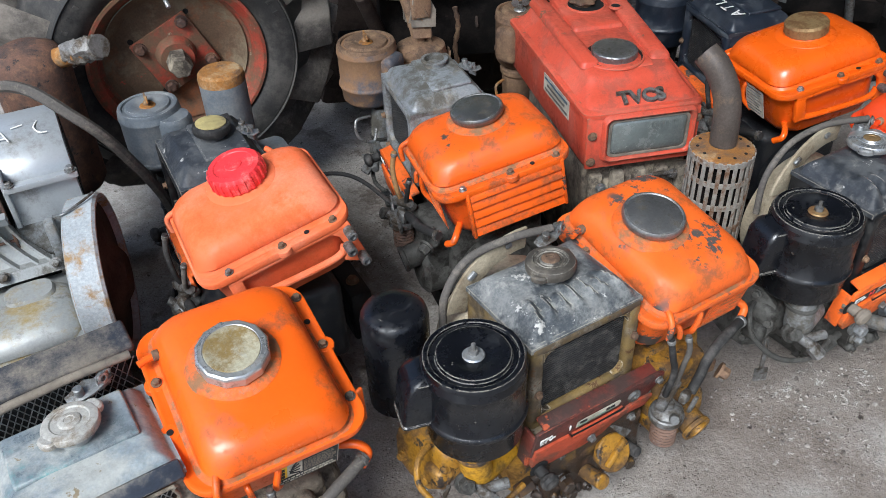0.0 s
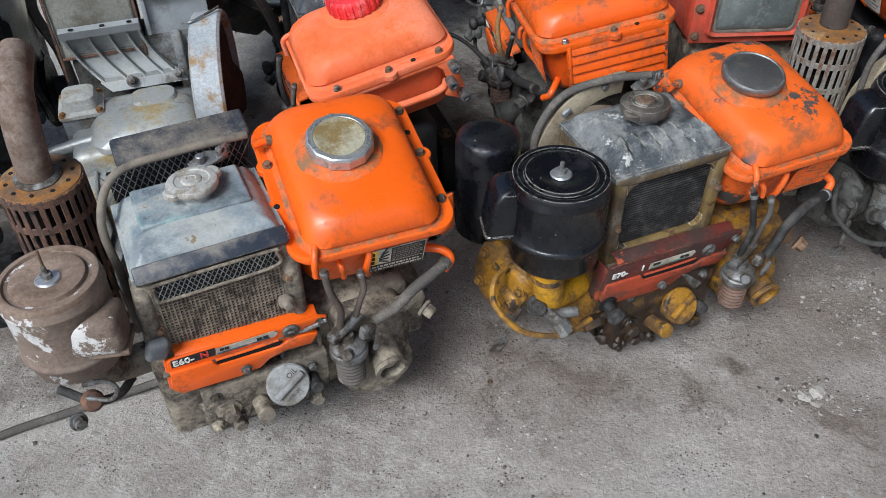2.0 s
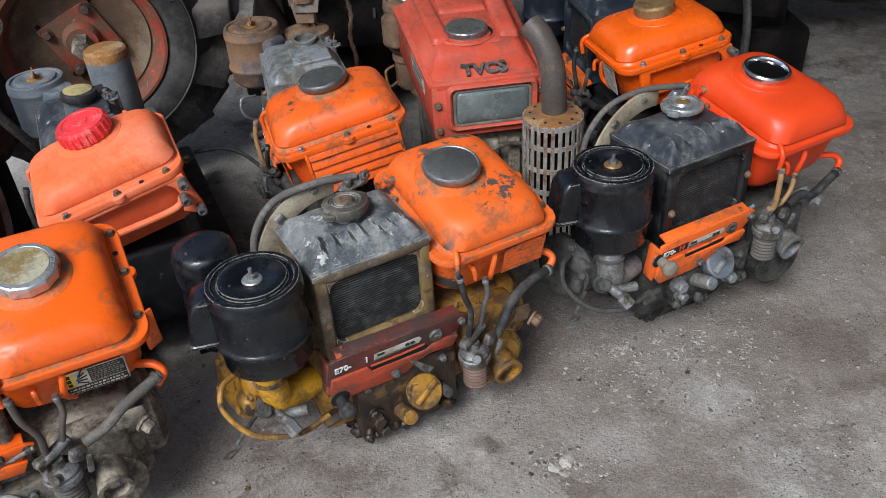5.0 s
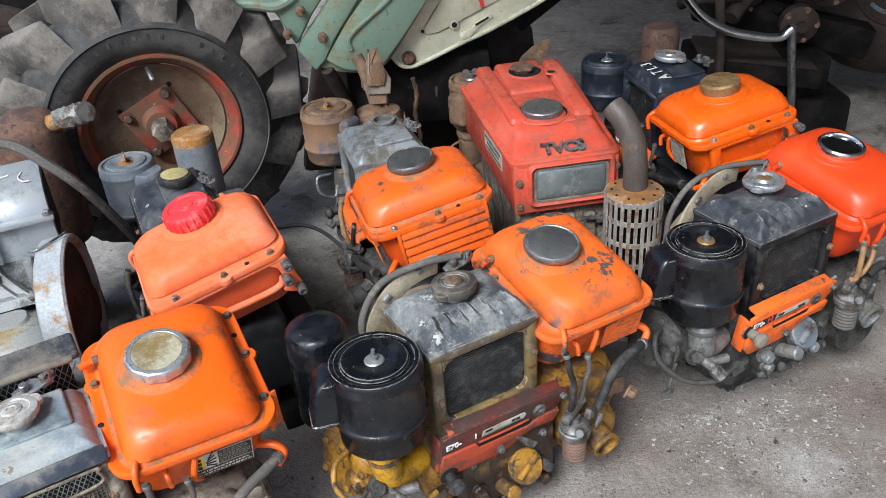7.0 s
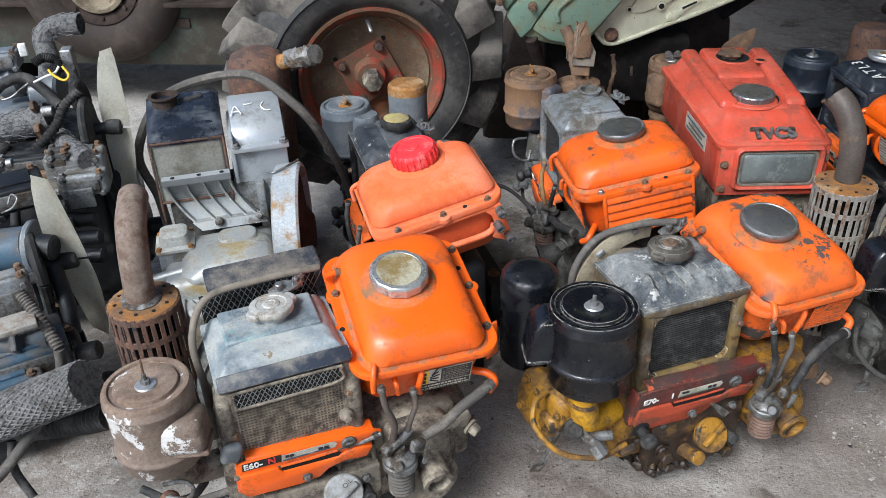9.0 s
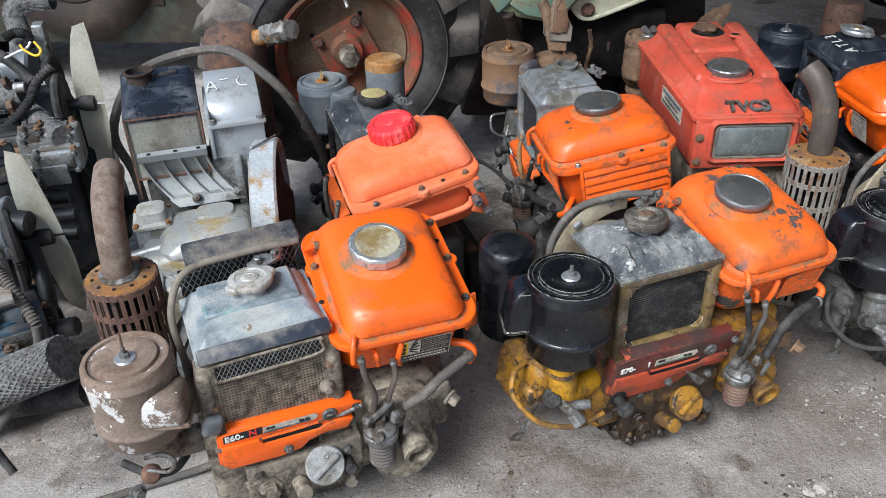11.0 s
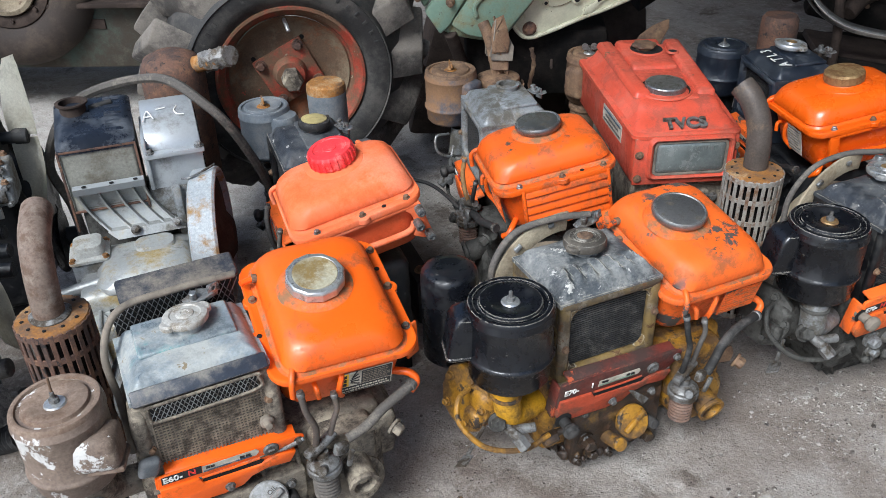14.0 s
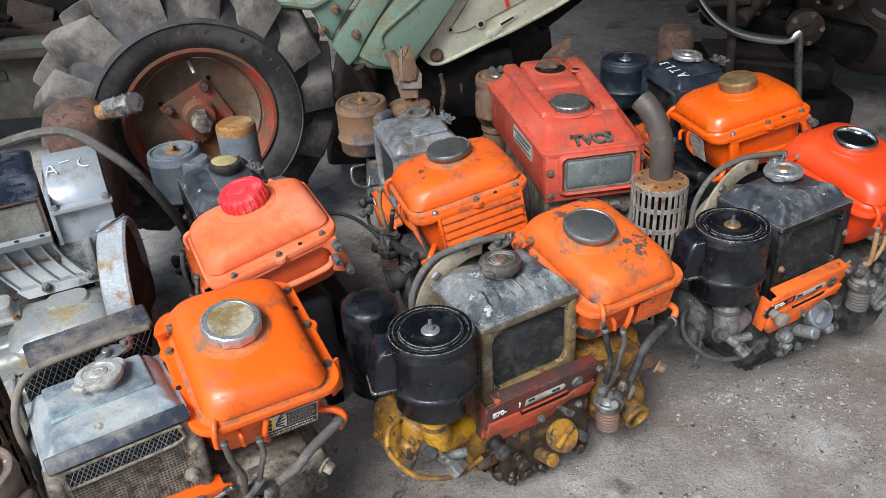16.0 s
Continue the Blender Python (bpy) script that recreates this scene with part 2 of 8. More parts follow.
M["rust_brown"] = surf("brown_rusty_iron", (0.19, 0.115, 0.068), 0.75, grime=((0.085, 0.055, 0.04), 0.44, 20), dust=((0.3, 0.2, 0.115), 0.3, 18), bump=0.4, speck=0.3, edge=((0.07, 0.045, 0.03), 0.5))
M["rust_flaked"] = surf("brown_paint_flaking_white", (0.2, 0.15, 0.118), 0.7, grime=((0.11, 0.078, 0.057), 0.42, 14), dust=((0.34, 0.27, 0.2), 0.24, 22), chips=((0.6, 0.585, 0.56), 0.36, 13), bump=0.35, edge=((0.3, 0.2, 0.12), 0.6))
M["rim_tan"] = surf("dull_tan_rim_paint", (0.2, 0.165, 0.115), 0.7, grime=((0.1, 0.075, 0.05), 0.45, 10), chips=((0.08, 0.05, 0.03), 0.2, 30), bump=0.2)
M["brown_lid"] = surf("brown_painted_lid", (0.225, 0.165, 0.125), 0.6, grime=((0.14, 0.088, 0.058), 0.4, 16), chips=((0.66, 0.64, 0.62), 0.2, 28), bump=0.2, cluster=6.0, speck=0.3, edge=((0.13, 0.08, 0.05), 0.6))
M["rust_blue"] = surf("rust_over_blue_grey_paint", (0.075, 0.082, 0.1), 0.55, grime=((0.24, 0.135, 0.07), 0.56, 9), dust=((0.33, 0.22, 0.12), 0.24, 18), bump=0.3, edge=((0.06, 0.045, 0.035), 0.6))
M["cage"] = surf("rust_speckled_grey_steel", (0.3, 0.28, 0.245), 0.7, 0.2, grime=((0.16, 0.08, 0.04), 0.42, 28), bump=0.3)
M["pipe_brown"] = surf("heat_browned_pipe", (0.1, 0.082, 0.07), 0.55, 0.2, grime=((0.17, 0.12, 0.08), 0.28, 30), bump=0.2)
M["pipe_rusty"] = surf("rust_speckled_pipe", (0.2, 0.15, 0.12), 0.7, 0.1, grime=((0.13, 0.085, 0.06), 0.45, 40), dust=((0.27, 0.22, 0.18), 0.32, 50), bump=0.3)
M["block_dirty"] = surf("caked_dusty_block", (0.2, 0.17, 0.132), 0.85, grime=((0.06, 0.049, 0.04), 0.5, 36), dust=((0.37, 0.32, 0.24), 0.36, 26), bump=0.7, grain=120, gloss=0.3)
M["block_oily"] = surf("oil_soaked_block", (0.022, 0.014, 0.009), 0.36, grime=((0.2, 0.105, 0.015), 0.26, 22), dust=((0.085, 0.04, 0.018), 0.3, 30), bump=0.8, grain=120, gloss=0.6)
M["block_grey"] = surf("grey_cast_block", (0.078, 0.076, 0.069), 0.6, 0.15, grime=((0.026, 0.024, 0.021), 0.46, 30), bump=0.35, grain=140, edge=((0.2, 0.19, 0.17), 0.5), gloss=0.25)
M["block_black"] = surf("greasy_black_casting", (0.008, 0.009, 0.011), 0.42, grime=((0.03, 0.029, 0.028), 0.4, 24), chips=((0.13, 0.13, 0.13), 0.12, 60), bump=0.4, edge=((0.14, 0.14, 0.145), 0.6))
M["block_blue"] = surf("worn_blue_grey_casting", (0.045, 0.085, 0.125), 0.45, grime=((0.1, 0.09, 0.08), 0.45, 20), chips=((0.28, 0.16, 0.09), 0.2, 30), bump=0.3, edge=((0.22, 0.25, 0.28), 0.6))
M["rubber"] = surf("dusty_black_rubber", (0.018, 0.0175, 0.017), 0.7, grime=((0.08, 0.075, 0.07), 0.4, 24), bump=0.15)
M["hose_grey"] = surf("grey_perished_hose", (0.1, 0.09, 0.08), 0.75, grime=((0.17, 0.15, 0.125), 0.35, 30), bump=0.15, gloss=0.3)
M["hose_tan"] = surf("tan_dusty_hose", (0.2, 0.17, 0.135), 0.8, grime=((0.1, 0.085, 0.07), 0.4, 30), bump=0.15)
M["hose_amber"] = surf("amber_fuel_hose", (0.3, 0.17, 0.07), 0.4, grime=((0.2, 0.13, 0.07), 0.4, 40), bump=0.08)
M["tyre"] = surf("dusty_tractor_tyre", (0.075, 0.067, 0.06), 0.85, grime=((0.19, 0.168, 0.143), 0.55, 7), dust=((0.25, 0.222, 0.19), 0.22, 18), bump=0.4, tone=0.3, dents=0.5)
M["tyre_wall"] = surf("tyre_sidewall_rubber", (0.03, 0.029, 0.028), 0.6, grime=((0.085, 0.078, 0.07), 0.45, 10), bump=0.15)
M["tyre_brown"] = surf("muddy_brown_tyre", (0.034, 0.025, 0.02), 0.8, grime=((0.065, 0.048, 0.036), 0.4, 9), bump=0.25)
M["rim_red"] = surf("rusty_red_rim_paint", (0.36, 0.052, 0.03), 0.6, grime=((0.15, 0.085, 0.05), 0.6, 12), chips=((0.3, 0.25, 0.17), 0.2, 22), bump=0.25, tone=0.25)
M["rim_rust"] = surf("rusty_rim_disc", (0.12, 0.075, 0.045), 0.75, grime=((0.26, 0.09, 0.035), 0.36, 8), dust=((0.2, 0.155, 0.1), 0.4, 11), chips=((0.35, 0.06, 0.035), 0.16, 18), bump=0.3, tone=0.3)
M["tan_rim"] = surf("dusty_tan_paint", (0.36, 0.31, 0.22), 0.7, grime=((0.2, 0.155, 0.1), 0.42, 12), chips=((0.3, 0.15, 0.05), 0.2, 18), bump=0.2, edge=((0.2, 0.14, 0.08), 0.5))
M["cream"] = surf("cream_painted_sheet", (0.56, 0.55, 0.41), 0.42, grime=((0.34, 0.3, 0.19), 0.34, 8), chips=((0.07, 0.05, 0.035), 0.17, 60), bump=0.06, edge=((0.14, 0.09, 0.045), 0.8), speck=0.08)
M["green"] = surf("pale_green_paint", (0.17, 0.255, 0.195), 0.45, grime=((0.19, 0.165, 0.085), 0.4, 9), chips=((0.09, 0.05, 0.03), 0.2, 55), bump=0.12, tone=0.15, edge=((0.12, 0.075, 0.04), 0.7), speck=0.12, dents=0.15)
M["green_dark"] = surf("grimy_dark_green_paint", (0.042, 0.06, 0.047), 0.55, grime=((0.045, 0.036, 0.026), 0.52, 5), chips=((0.12, 0.06, 0.03), 0.3, 14), dust=((0.09, 0.082, 0.064), 0.24, 12), bump=0.25, cluster=3.0)
# both machine steels are darkened in colour for the shade at the back
M["shaded_machine"] = surf("shade_dark_steel", (0.007, 0.0065, 0.006), 0.8, grime=((0.02, 0.016, 0.014), 0.45, 16), bump=0.3, gloss=0.1)
M["brown_machine"] = surf("dark_brown_rusty_steel", (0.034, 0.025, 0.021), 0.8, grime=((0.06, 0.044, 0.036), 0.5, 14), bump=0.3, gloss=0.15)
M["fan"] = surf("yellowed_translucent_plastic", (0.6, 0.585, 0.51), 0.32, grime=((0.36, 0.32, 0.24), 0.34, 9), bump=0.06, tone=0.14, coat=0.3)
tree = M["fan"].node_tree
glow = node(tree, "BsdfTranslucent", {"Color": (0.85, 0.83, 0.72, 1.0)})
thin = node(tree, "MixShader", {0: 0.25, 1: tree.nodes["Principled BSDF"].outputs[0], 2: glow.outputs[0]})
tree.links.new(thin.outputs[0], tree.nodes["Material Output"].inputs[0])
M["braid"] = surf("grey_woven_braid", (0.17, 0.165, 0.16), 0.85, grime=((0.05, 0.05, 0.052), 0.45, 140), bump=0.9, grain=520, speck=0.5)
M["braid_strand"] = surf("grey_woven_strand", (0.16, 0.155, 0.15), 0.8, grime=((0.06, 0.055, 0.05), 0.45, 40), dust=((0.28, 0.26, 0.23), 0.24, 30), bump=0.3, speck=0.4)
M["braid_thread"] = surf("pale_frayed_thread", (0.2, 0.2, 0.205), 0.85, tone=0.4, bump=0.0)
M["ink_white"] = surf("white_print", (0.75, 0.74, 0.7), 0.6, tone=0.05, grime=((0.4, 0.36, 0.3), 0.25, 60), bump=0.02)
M["ink_red"] = surf("red_print", (0.6, 0.04, 0.03), 0.6, tone=0.05, bump=0.02)
M["ink_black"] = surf("black_print", (0.02, 0.02, 0.02), 0.6, tone=0.05, bump=0.02)
M["ink_yellow"] = surf("yellow_print", (0.75, 0.45, 0.03), 0.6, tone=0.1, bump=0.02)
M["sticker"] = surf("worn_pale_sticker", (0.5, 0.46, 0.38), 0.6, grime=((0.3, 0.26, 0.2), 0.42, 30), bump=0.03)
M["core"] = surf("dark_radiator_fins", (0.034, 0.034, 0.035), 0.5, 0.2, tone=0.5, grime=((0.1, 0.094, 0.085), 0.36, 60), bump=0.1)
M["screen"] = surf("dusty_wire_screen", (0.25, 0.205, 0.155), 0.85, 0.0, grime=((0.07, 0.058, 0.046), 0.46, 60), dust=((0.36, 0.3, 0.23), 0.26, 34), bump=0.6, gloss=0.2)
# for holes and slots laid on flat: their inner shade is this near-black
M["void"] = surf("painted_dark_opening", (0.008, 0.008, 0.008), 0.9, bump=0.0)
M["lamp_glass"] = surf("hazy_lamp_glass", (0.2, 0.225, 0.215), 0.1, 0.3, tone=0.4, grime=((0.3, 0.31, 0.29), 0.3, 12), bump=0.02, gloss=0.8)
M["fuel"] = surf("dark_fuel", (0.004, 0.004, 0.004), 0.06, tone=0.0, bump=0.0, speck=0.0, gloss=0.6)
M["bowl"] = surf("brown_stained_glass_bowl", (0.16, 0.1, 0.075), 0.15, grime=((0.09, 0.06, 0.05), 0.4, 40), bump=0.05, coat=0.5)
M["plaster"] = surf("crumbled_pale_plaster", (0.4, 0.375, 0.335), 0.9, tone=0.2, grime=((0.22, 0.19, 0.16), 0.4, 30), bump=0.5)
M["stone"] = surf("grit", (0.2, 0.19, 0.17), 0.9, tone=0.2, bump=0.2)
st = M["stone"].node_tree
shade = blend(st, ramp(st, node(st, "NewGeometry").outputs["Random Per Island"], 0.3, 0.8), (0.1, 0.085, 0.074), (0.33, 0.305, 0.275))
st.links.new(shade, st.nodes["Principled BSDF"].inputs["Base Color"])


def concrete():
    """Trodden concrete: broad stains, brown dirt, pale dust, sandy grain, pits and scrapes, with some light and shade
    painted in.
    """
    m = bpy.data.materials.new("dusty_concrete")
    m.use_nodes = True
    nt = m.node_tree
    bsdf = nt.nodes["Principled BSDF"]
    where = node(nt, "TexCoord").outputs["Object"]
    warp = node(nt, "TexNoise", {"Vector": where, "Scale": 5.0, "Detail": 6.0, "Roughness": 0.65}).outputs[1]
    bent = node(nt, "VectorMath", {0: where, 1: node(nt, "VectorMath", {0: warp, 1: (0.22, 0.22, 0.0)}, operation="MULTIPLY").outputs[0]}, operation="ADD").outputs[0]
    bent = node(nt, "VectorMath", {0: bent, 1: (0.11, 0.11, 0.0)}, operation="SUBTRACT").outputs[0]

    def cloud(scale, detail=6.0, roughness=0.62, v=where):
        v = node(nt, "Mapping", {"Vector": v, "Rotation": (0.62, 0.47, 0.3)}).outputs[0]
        return node(nt, "TexNoise", {"Vector": v, "Scale": scale, "Detail": detail, "Roughness": roughness}).outputs[0]

    def spot(x, y, r, inner=0.2):
        d = node(nt, "VectorMath", {0: bent, 1: (x, y, 0.0)}, operation="DISTANCE").outputs["Value"]
        return ramp(nt, d, r, r * inner)

    def times(a, b):
        return node(nt, "Math", {0: a, 1: b}, operation="MULTIPLY").outputs[0]
    sand, fine, mid, broad = cloud(850.0, 2.0), cloud(230.0, 5.0, 0.75), cloud(30.0, 9.0, 0.72), cloud(2.3, 8.0, 0.66, bent)
    col = blend(nt, ramp(nt, broad, 0.38, 0.62), (0.2, 0.168, 0.142), (0.33, 0.302, 0.27))
    col = blend(nt, times(ramp(nt, mid, 0.46, 0.66), 0.85), col, (0.4, 0.37, 0.335))
    col = blend(nt, times(ramp(nt, cloud(55.0, 8.0, 0.75), 0.56, 0.7), 0.7), col, (0.13, 0.108, 0.092))
    col = blend(nt, times(ramp(nt, cloud(95.0, 6.0, 0.7), 0.58, 0.7), 0.8), col, (0.45, 0.425, 0.39))
    col = blend(nt, ramp(nt, cloud(7.0, 9.0, 0.72, bent), 0.53, 0.66), col, (0.135, 0.11, 0.092))
    # trodden brown earth past the engines; right-hand spots also paint the light's falloff
    for x, y, r, k in ((0.39, 0.84, 0.22, 0.75), (0.56, 0.70, 0.26, 0.6), (0.08, 0.70, 0.17, 0.62), (-0.1, 0.79, 0.2, 0.7), (-0.02, 1.0, 0.2, 0.8), (0.36, 1.05, 0.2, 0.8), (0.47, 1.0, 0.2, 0.6), (0.95, 1.05, 0.45, 0.7), (0.72, 0.98, 0.28, 0.6), (1.25, 1.5, 0.6, 0.6)):
        k = times(spot(x, y, r), node(nt, "MapRange", {0: cloud(13.0, 8.0, 0.72), 1: 0.3, 2: 0.62, 3: k, 4: 0.35}).outputs[0])
        col = blend(nt, k, col, (0.155, 0.123, 0.101))
    # pale rubbed and dusty places; those at the back left paint in light
    for x, y, r, k in ((-0.16, 0.53, 0.2, 0.65), (0.17, 0.59, 0.16, 0.6), (-0.42, 0.56, 0.2, 0.55), (0.45, 0.79, 0.07, 0.45), (0.67, 0.84, 0.09, 0.8), (0.7, 0.66, 0.12, 0.5), (0.55, 0.56, 0.1, 0.5), (-0.95, 1.75, 0.6, 0.7), (-1.4, 2.2, 0.8, 0.75), (-0.6, 2.0, 0.4, 0.6), (-0.75, 0.5, 0.3, 0.5)):
        k = times(spot(x, y, r), node(nt, "MapRange", {0: mid, 1: 0.36, 2: 0.6, 3: 0.45 * k, 4: k}).outputs[0])
        col = blend(nt, k, col, (0.4, 0.38, 0.352))
    # crumbs of white dust, thick near two places
    crumb = node(nt, "TexVoronoi", {"Vector": bent, "Scale": 125.0})
    near = node(nt, "Math", {0: spot(0.53, 0.9, 0.16), 1: spot(0.385, 0.733, 0.05, 0.5)}, operation="MAXIMUM").outputs[0]
    near = node(nt, "Math", {0: near, 1: spot(0.66, 0.93, 0.2)}, operation="MAXIMUM").outputs[0]
    crumbs = times(times(ramp(nt, crumb.outputs["Distance"], 0.42, 0.25), ramp(nt, cloud(26.0, 6.0, 0.7), 0.5, 0.6)), near)
    col = blend(nt, crumbs, col, (0.56, 0.54, 0.5))
    streak = node(nt, "Mapping", {"Vector": bent, "Rotation": (0, 0, 0.6), "Scale": (7.0, 30.0, 1.0)}).outputs[0]
    col = blend(nt, times(ramp(nt, cloud(1.0, 6.0, 0.75, streak), 0.64, 0.78), 0.7), col, (0.42, 0.4, 0.37))
    pits = None
    for scale, lo, hi, tint in ((60.0, 0.15, 0.09, (0.075, 0.062, 0.052)), (150.0, 0.26, 0.16, (0.085, 0.062, 0.053)), (260.0, 0.3, 0.2, (0.09, 0.075, 0.065)), (75.0, 0.17, 0.11, (0.5, 0.48, 0.45))):
        cell = node(nt, "TexVoronoi", {"Vector": node(nt, "Mapping", {"Vector": where, "Rotation": (0.62, 0.47, 0.3)}).outputs[0], "Scale": scale})
        pick = times(ramp(nt, cell.outputs["Distance"], lo, hi), ramp(nt, cloud(scale / 9, 3.0), 0.54, 0.62))
        col = blend(nt, pick, col, tint)
        pits = pick if pits is None else node(nt, "Math", {0: pits, 1: pick}, operation="MAXIMUM").outputs[0]
    grain = node(nt, "MapRange", {0: fine, 1: 0.28, 2: 0.72, 3: 0.7, 4: 1.3}).outputs[0]
    col = node(nt, "VectorMath", {0: col, 1: grain}, operation="MULTIPLY").outputs[0]
    grain = node(nt, "MapRange", {0: sand, 1: 0.3, 2: 0.7, 3: 0.82, 4: 1.18}).outputs[0]
    col = node(nt, "VectorMath", {0: col, 1: grain}, operation="MULTIPLY").outputs[0]
    nt.links.new(col, bsdf.inputs["Base Color"])
    bsdf.inputs["Roughness"].default_value = 0.85
    bsdf.inputs["Specular IOR Level"].default_value = 0.3
    lumps = node(nt, "Math", {0: node(nt, "Math", {0: fine, 1: mid}, operation="ADD").outputs[0], 1: times(pits, 0.7)}, operation="SUBTRACT").outputs[0]
    lumps = node(nt, "Math", {0: lumps, 1: crumbs}, operation="ADD").outputs[0]
    b = node(nt, "Bump", {"Strength": 0.7, "Distance": 0.004, "Height": lumps})
    b = node(nt, "Bump", {"Strength": 0.55, "Distance": 0.02, "Height": cloud(9.0, 5.0), "Normal": b.outputs[0]})
    nt.links.new(b.outputs[0], bsdf.inputs["Normal"])
    return m


M["concrete"] = concrete()
M["pale_rim"] = surf("pale_grey_rim_with_rust_edges", (0.36, 0.385, 0.4), 0.6, 0.1, grime=((0.3, 0.18, 0.07), 0.36, 26), bump=0.15, edge=((0.3, 0.16, 0.06), 0.8))
M["oil_cap"] = surf("dusty_grey_plastic", (0.27, 0.275, 0.27), 0.6, grime=((0.16, 0.145, 0.12), 0.4, 18), bump=0.1)
M["foil"] = surf("crumpled_dirty_foil", (0.3, 0.29, 0.275), 0.45, 0.6, grime=((0.13, 0.1, 0.07), 0.5, 40), bump=0.8, dents=1.4)
M["wall"] = surf("grey_screen_wall", (0.16, 0.155, 0.145), 0.9, uneven=0.7, grain=40, bump=0.3)
M["roof"] = surf("corrugated_shade_roof", (0.12, 0.12, 0.12), 0.6, 0.3, uneven=0.6, grain=60, bump=0.1)


# ---- building helpers ----
def part(name, bm, material, parent=None, label="", sharp=32.0, at=None):
    """Links a bmesh as one mesh object under a thing or a part."""
    me = bpy.data.meshes.new(name)
    bmesh.ops.recalc_face_normals(bm, faces=bm.faces)
    bm.to_mesh(me)
    bm.free()
    me.materials.append(M[material])
    me.shade_smooth()
    me.set_sharp_from_angle(angle=radians(sharp))
    ob = new(name, me)
    if at is not None:
        ob.matrix_basis = at
    if parent:
        ob.parent = parent
    return tagged(ob, label)


def piece(name, like, parent, at=None):
    """Another object on the mesh of a part."""
    ob = new(name, like.data)
    ob.matrix_basis = at if at is not None else Matrix()
    ob.parent = parent
    return ob


def thing(name, label, category, at, group=""):
    return tagged(place(new(name), at), label, category, group)


def place(ob, at):
    ob.empty_display_size = 0.05
    ob.matrix_basis = at
    return ob


def shift(x=0, y=0, z=0, rx=0, ry=0, rz=0):
    return pose(x, y, z, rx, ry, rz)


def grow(bm, other, m=None):
    """Adds another bmesh, moved by m, to bm."""
    me = bpy.data.meshes.new("scrap")
    if m is not None:
        other.transform(m)
    other.to_mesh(me)
    other.free()
    bm.from_mesh(me)
    bpy.data.meshes.remove(me)
    return bm


def box(sx, sy, sz, m=None, bevel=0.004, seg=2, bm=None):
    b = bmesh.new()
    bmesh.ops.create_cube(b, size=1.0, matrix=Matrix.Diagonal((sx, sy, sz, 1)))
    if bevel:
        bmesh.ops.bevel(b, geom=b.edges[:], offset=min(bevel, 0.45 * min(sx, sy, sz)), segments=seg, affect="EDGES", profile=0.5)
    if m is not None:
        b.transform(m)
    return grow(bm, b) if bm is not None else b


def span(x0, x1, y0, y1, z0, z1, bevel=0.004, bm=None, seg=2):
    return box(x1 - x0, y1 - y0, z1 - z0, shift((x0 + x1) / 2, (y0 + y1) / 2, (z0 + z1) / 2), bevel, seg, bm)


def lathe(profile, seg=36, m=None, bm=None, wobble=0.0, loop=False):
    """Turns (radius, height) pairs round z; loop: the profile closes on itself."""
    b = bmesh.new()
    rings = []
    for r, z in profile:
        if r < 1e-5:
            rings.append([b.verts.new((0, 0, z))])
        else:
            rings.append([b.verts.new((r * math.cos(a) * (1 + wobble * math.sin(3 * a)), r * math.sin(a), z)) for a in (2 * math.pi * k / seg for k in range(seg))])
    for lo, hi in zip(rings, rings[1:] + ([rings[0]] if loop else [])):
        for k in range(seg):
            quad = [lo[k % len(lo)], lo[(k + 1) % len(lo)], hi[(k + 1) % len(hi)], hi[k % len(hi)]]
            quad = list(dict.fromkeys(quad))
            if len(quad) > 2:
                b.faces.new(quad)
    for ring, ends in ((rings[0], 1), (rings[-1], 1)):
        if len(ring) > 2 and not loop:
            b.faces.new(ring)
    if m is not None:
        b.transform(m)
    return grow(bm, b) if bm is not None else b


def rod(r, p, q, seg=16, bm=None, bevel=0.0):
    """A round bar from p to q."""
    p, q = Vector(p), Vector(q)
    n = (q - p).length
    m = Matrix.Translation(p) @ (q - p).to_track_quat("Z", "Y").to_matrix().to_4x4()
    e = bevel or min(0.15 * r, 0.2 * n)
    return lathe([(r - e, 0), (r, e), (r, n - e), (r - e, n)], seg, m, bm)


def smooth_line(points, steps=8):
    pts = [Vector(p) for p in points]
    pts = [2 * pts[0] - pts[1]] + pts + [2 * pts[-1] - pts[-2]]
    out = []
    for a, b, c, d in zip(pts, pts[1:], pts[2:], pts[3:]):
        for k in range(steps):
            t = k / steps
            out.append(0.5 * (2 * b + (c - a) * t + (2 * a - 5 * b + 4 * c - d) * t * t + (3 * b - a - 3 * c + d) * t ** 3))
    return out + [pts[-2]]


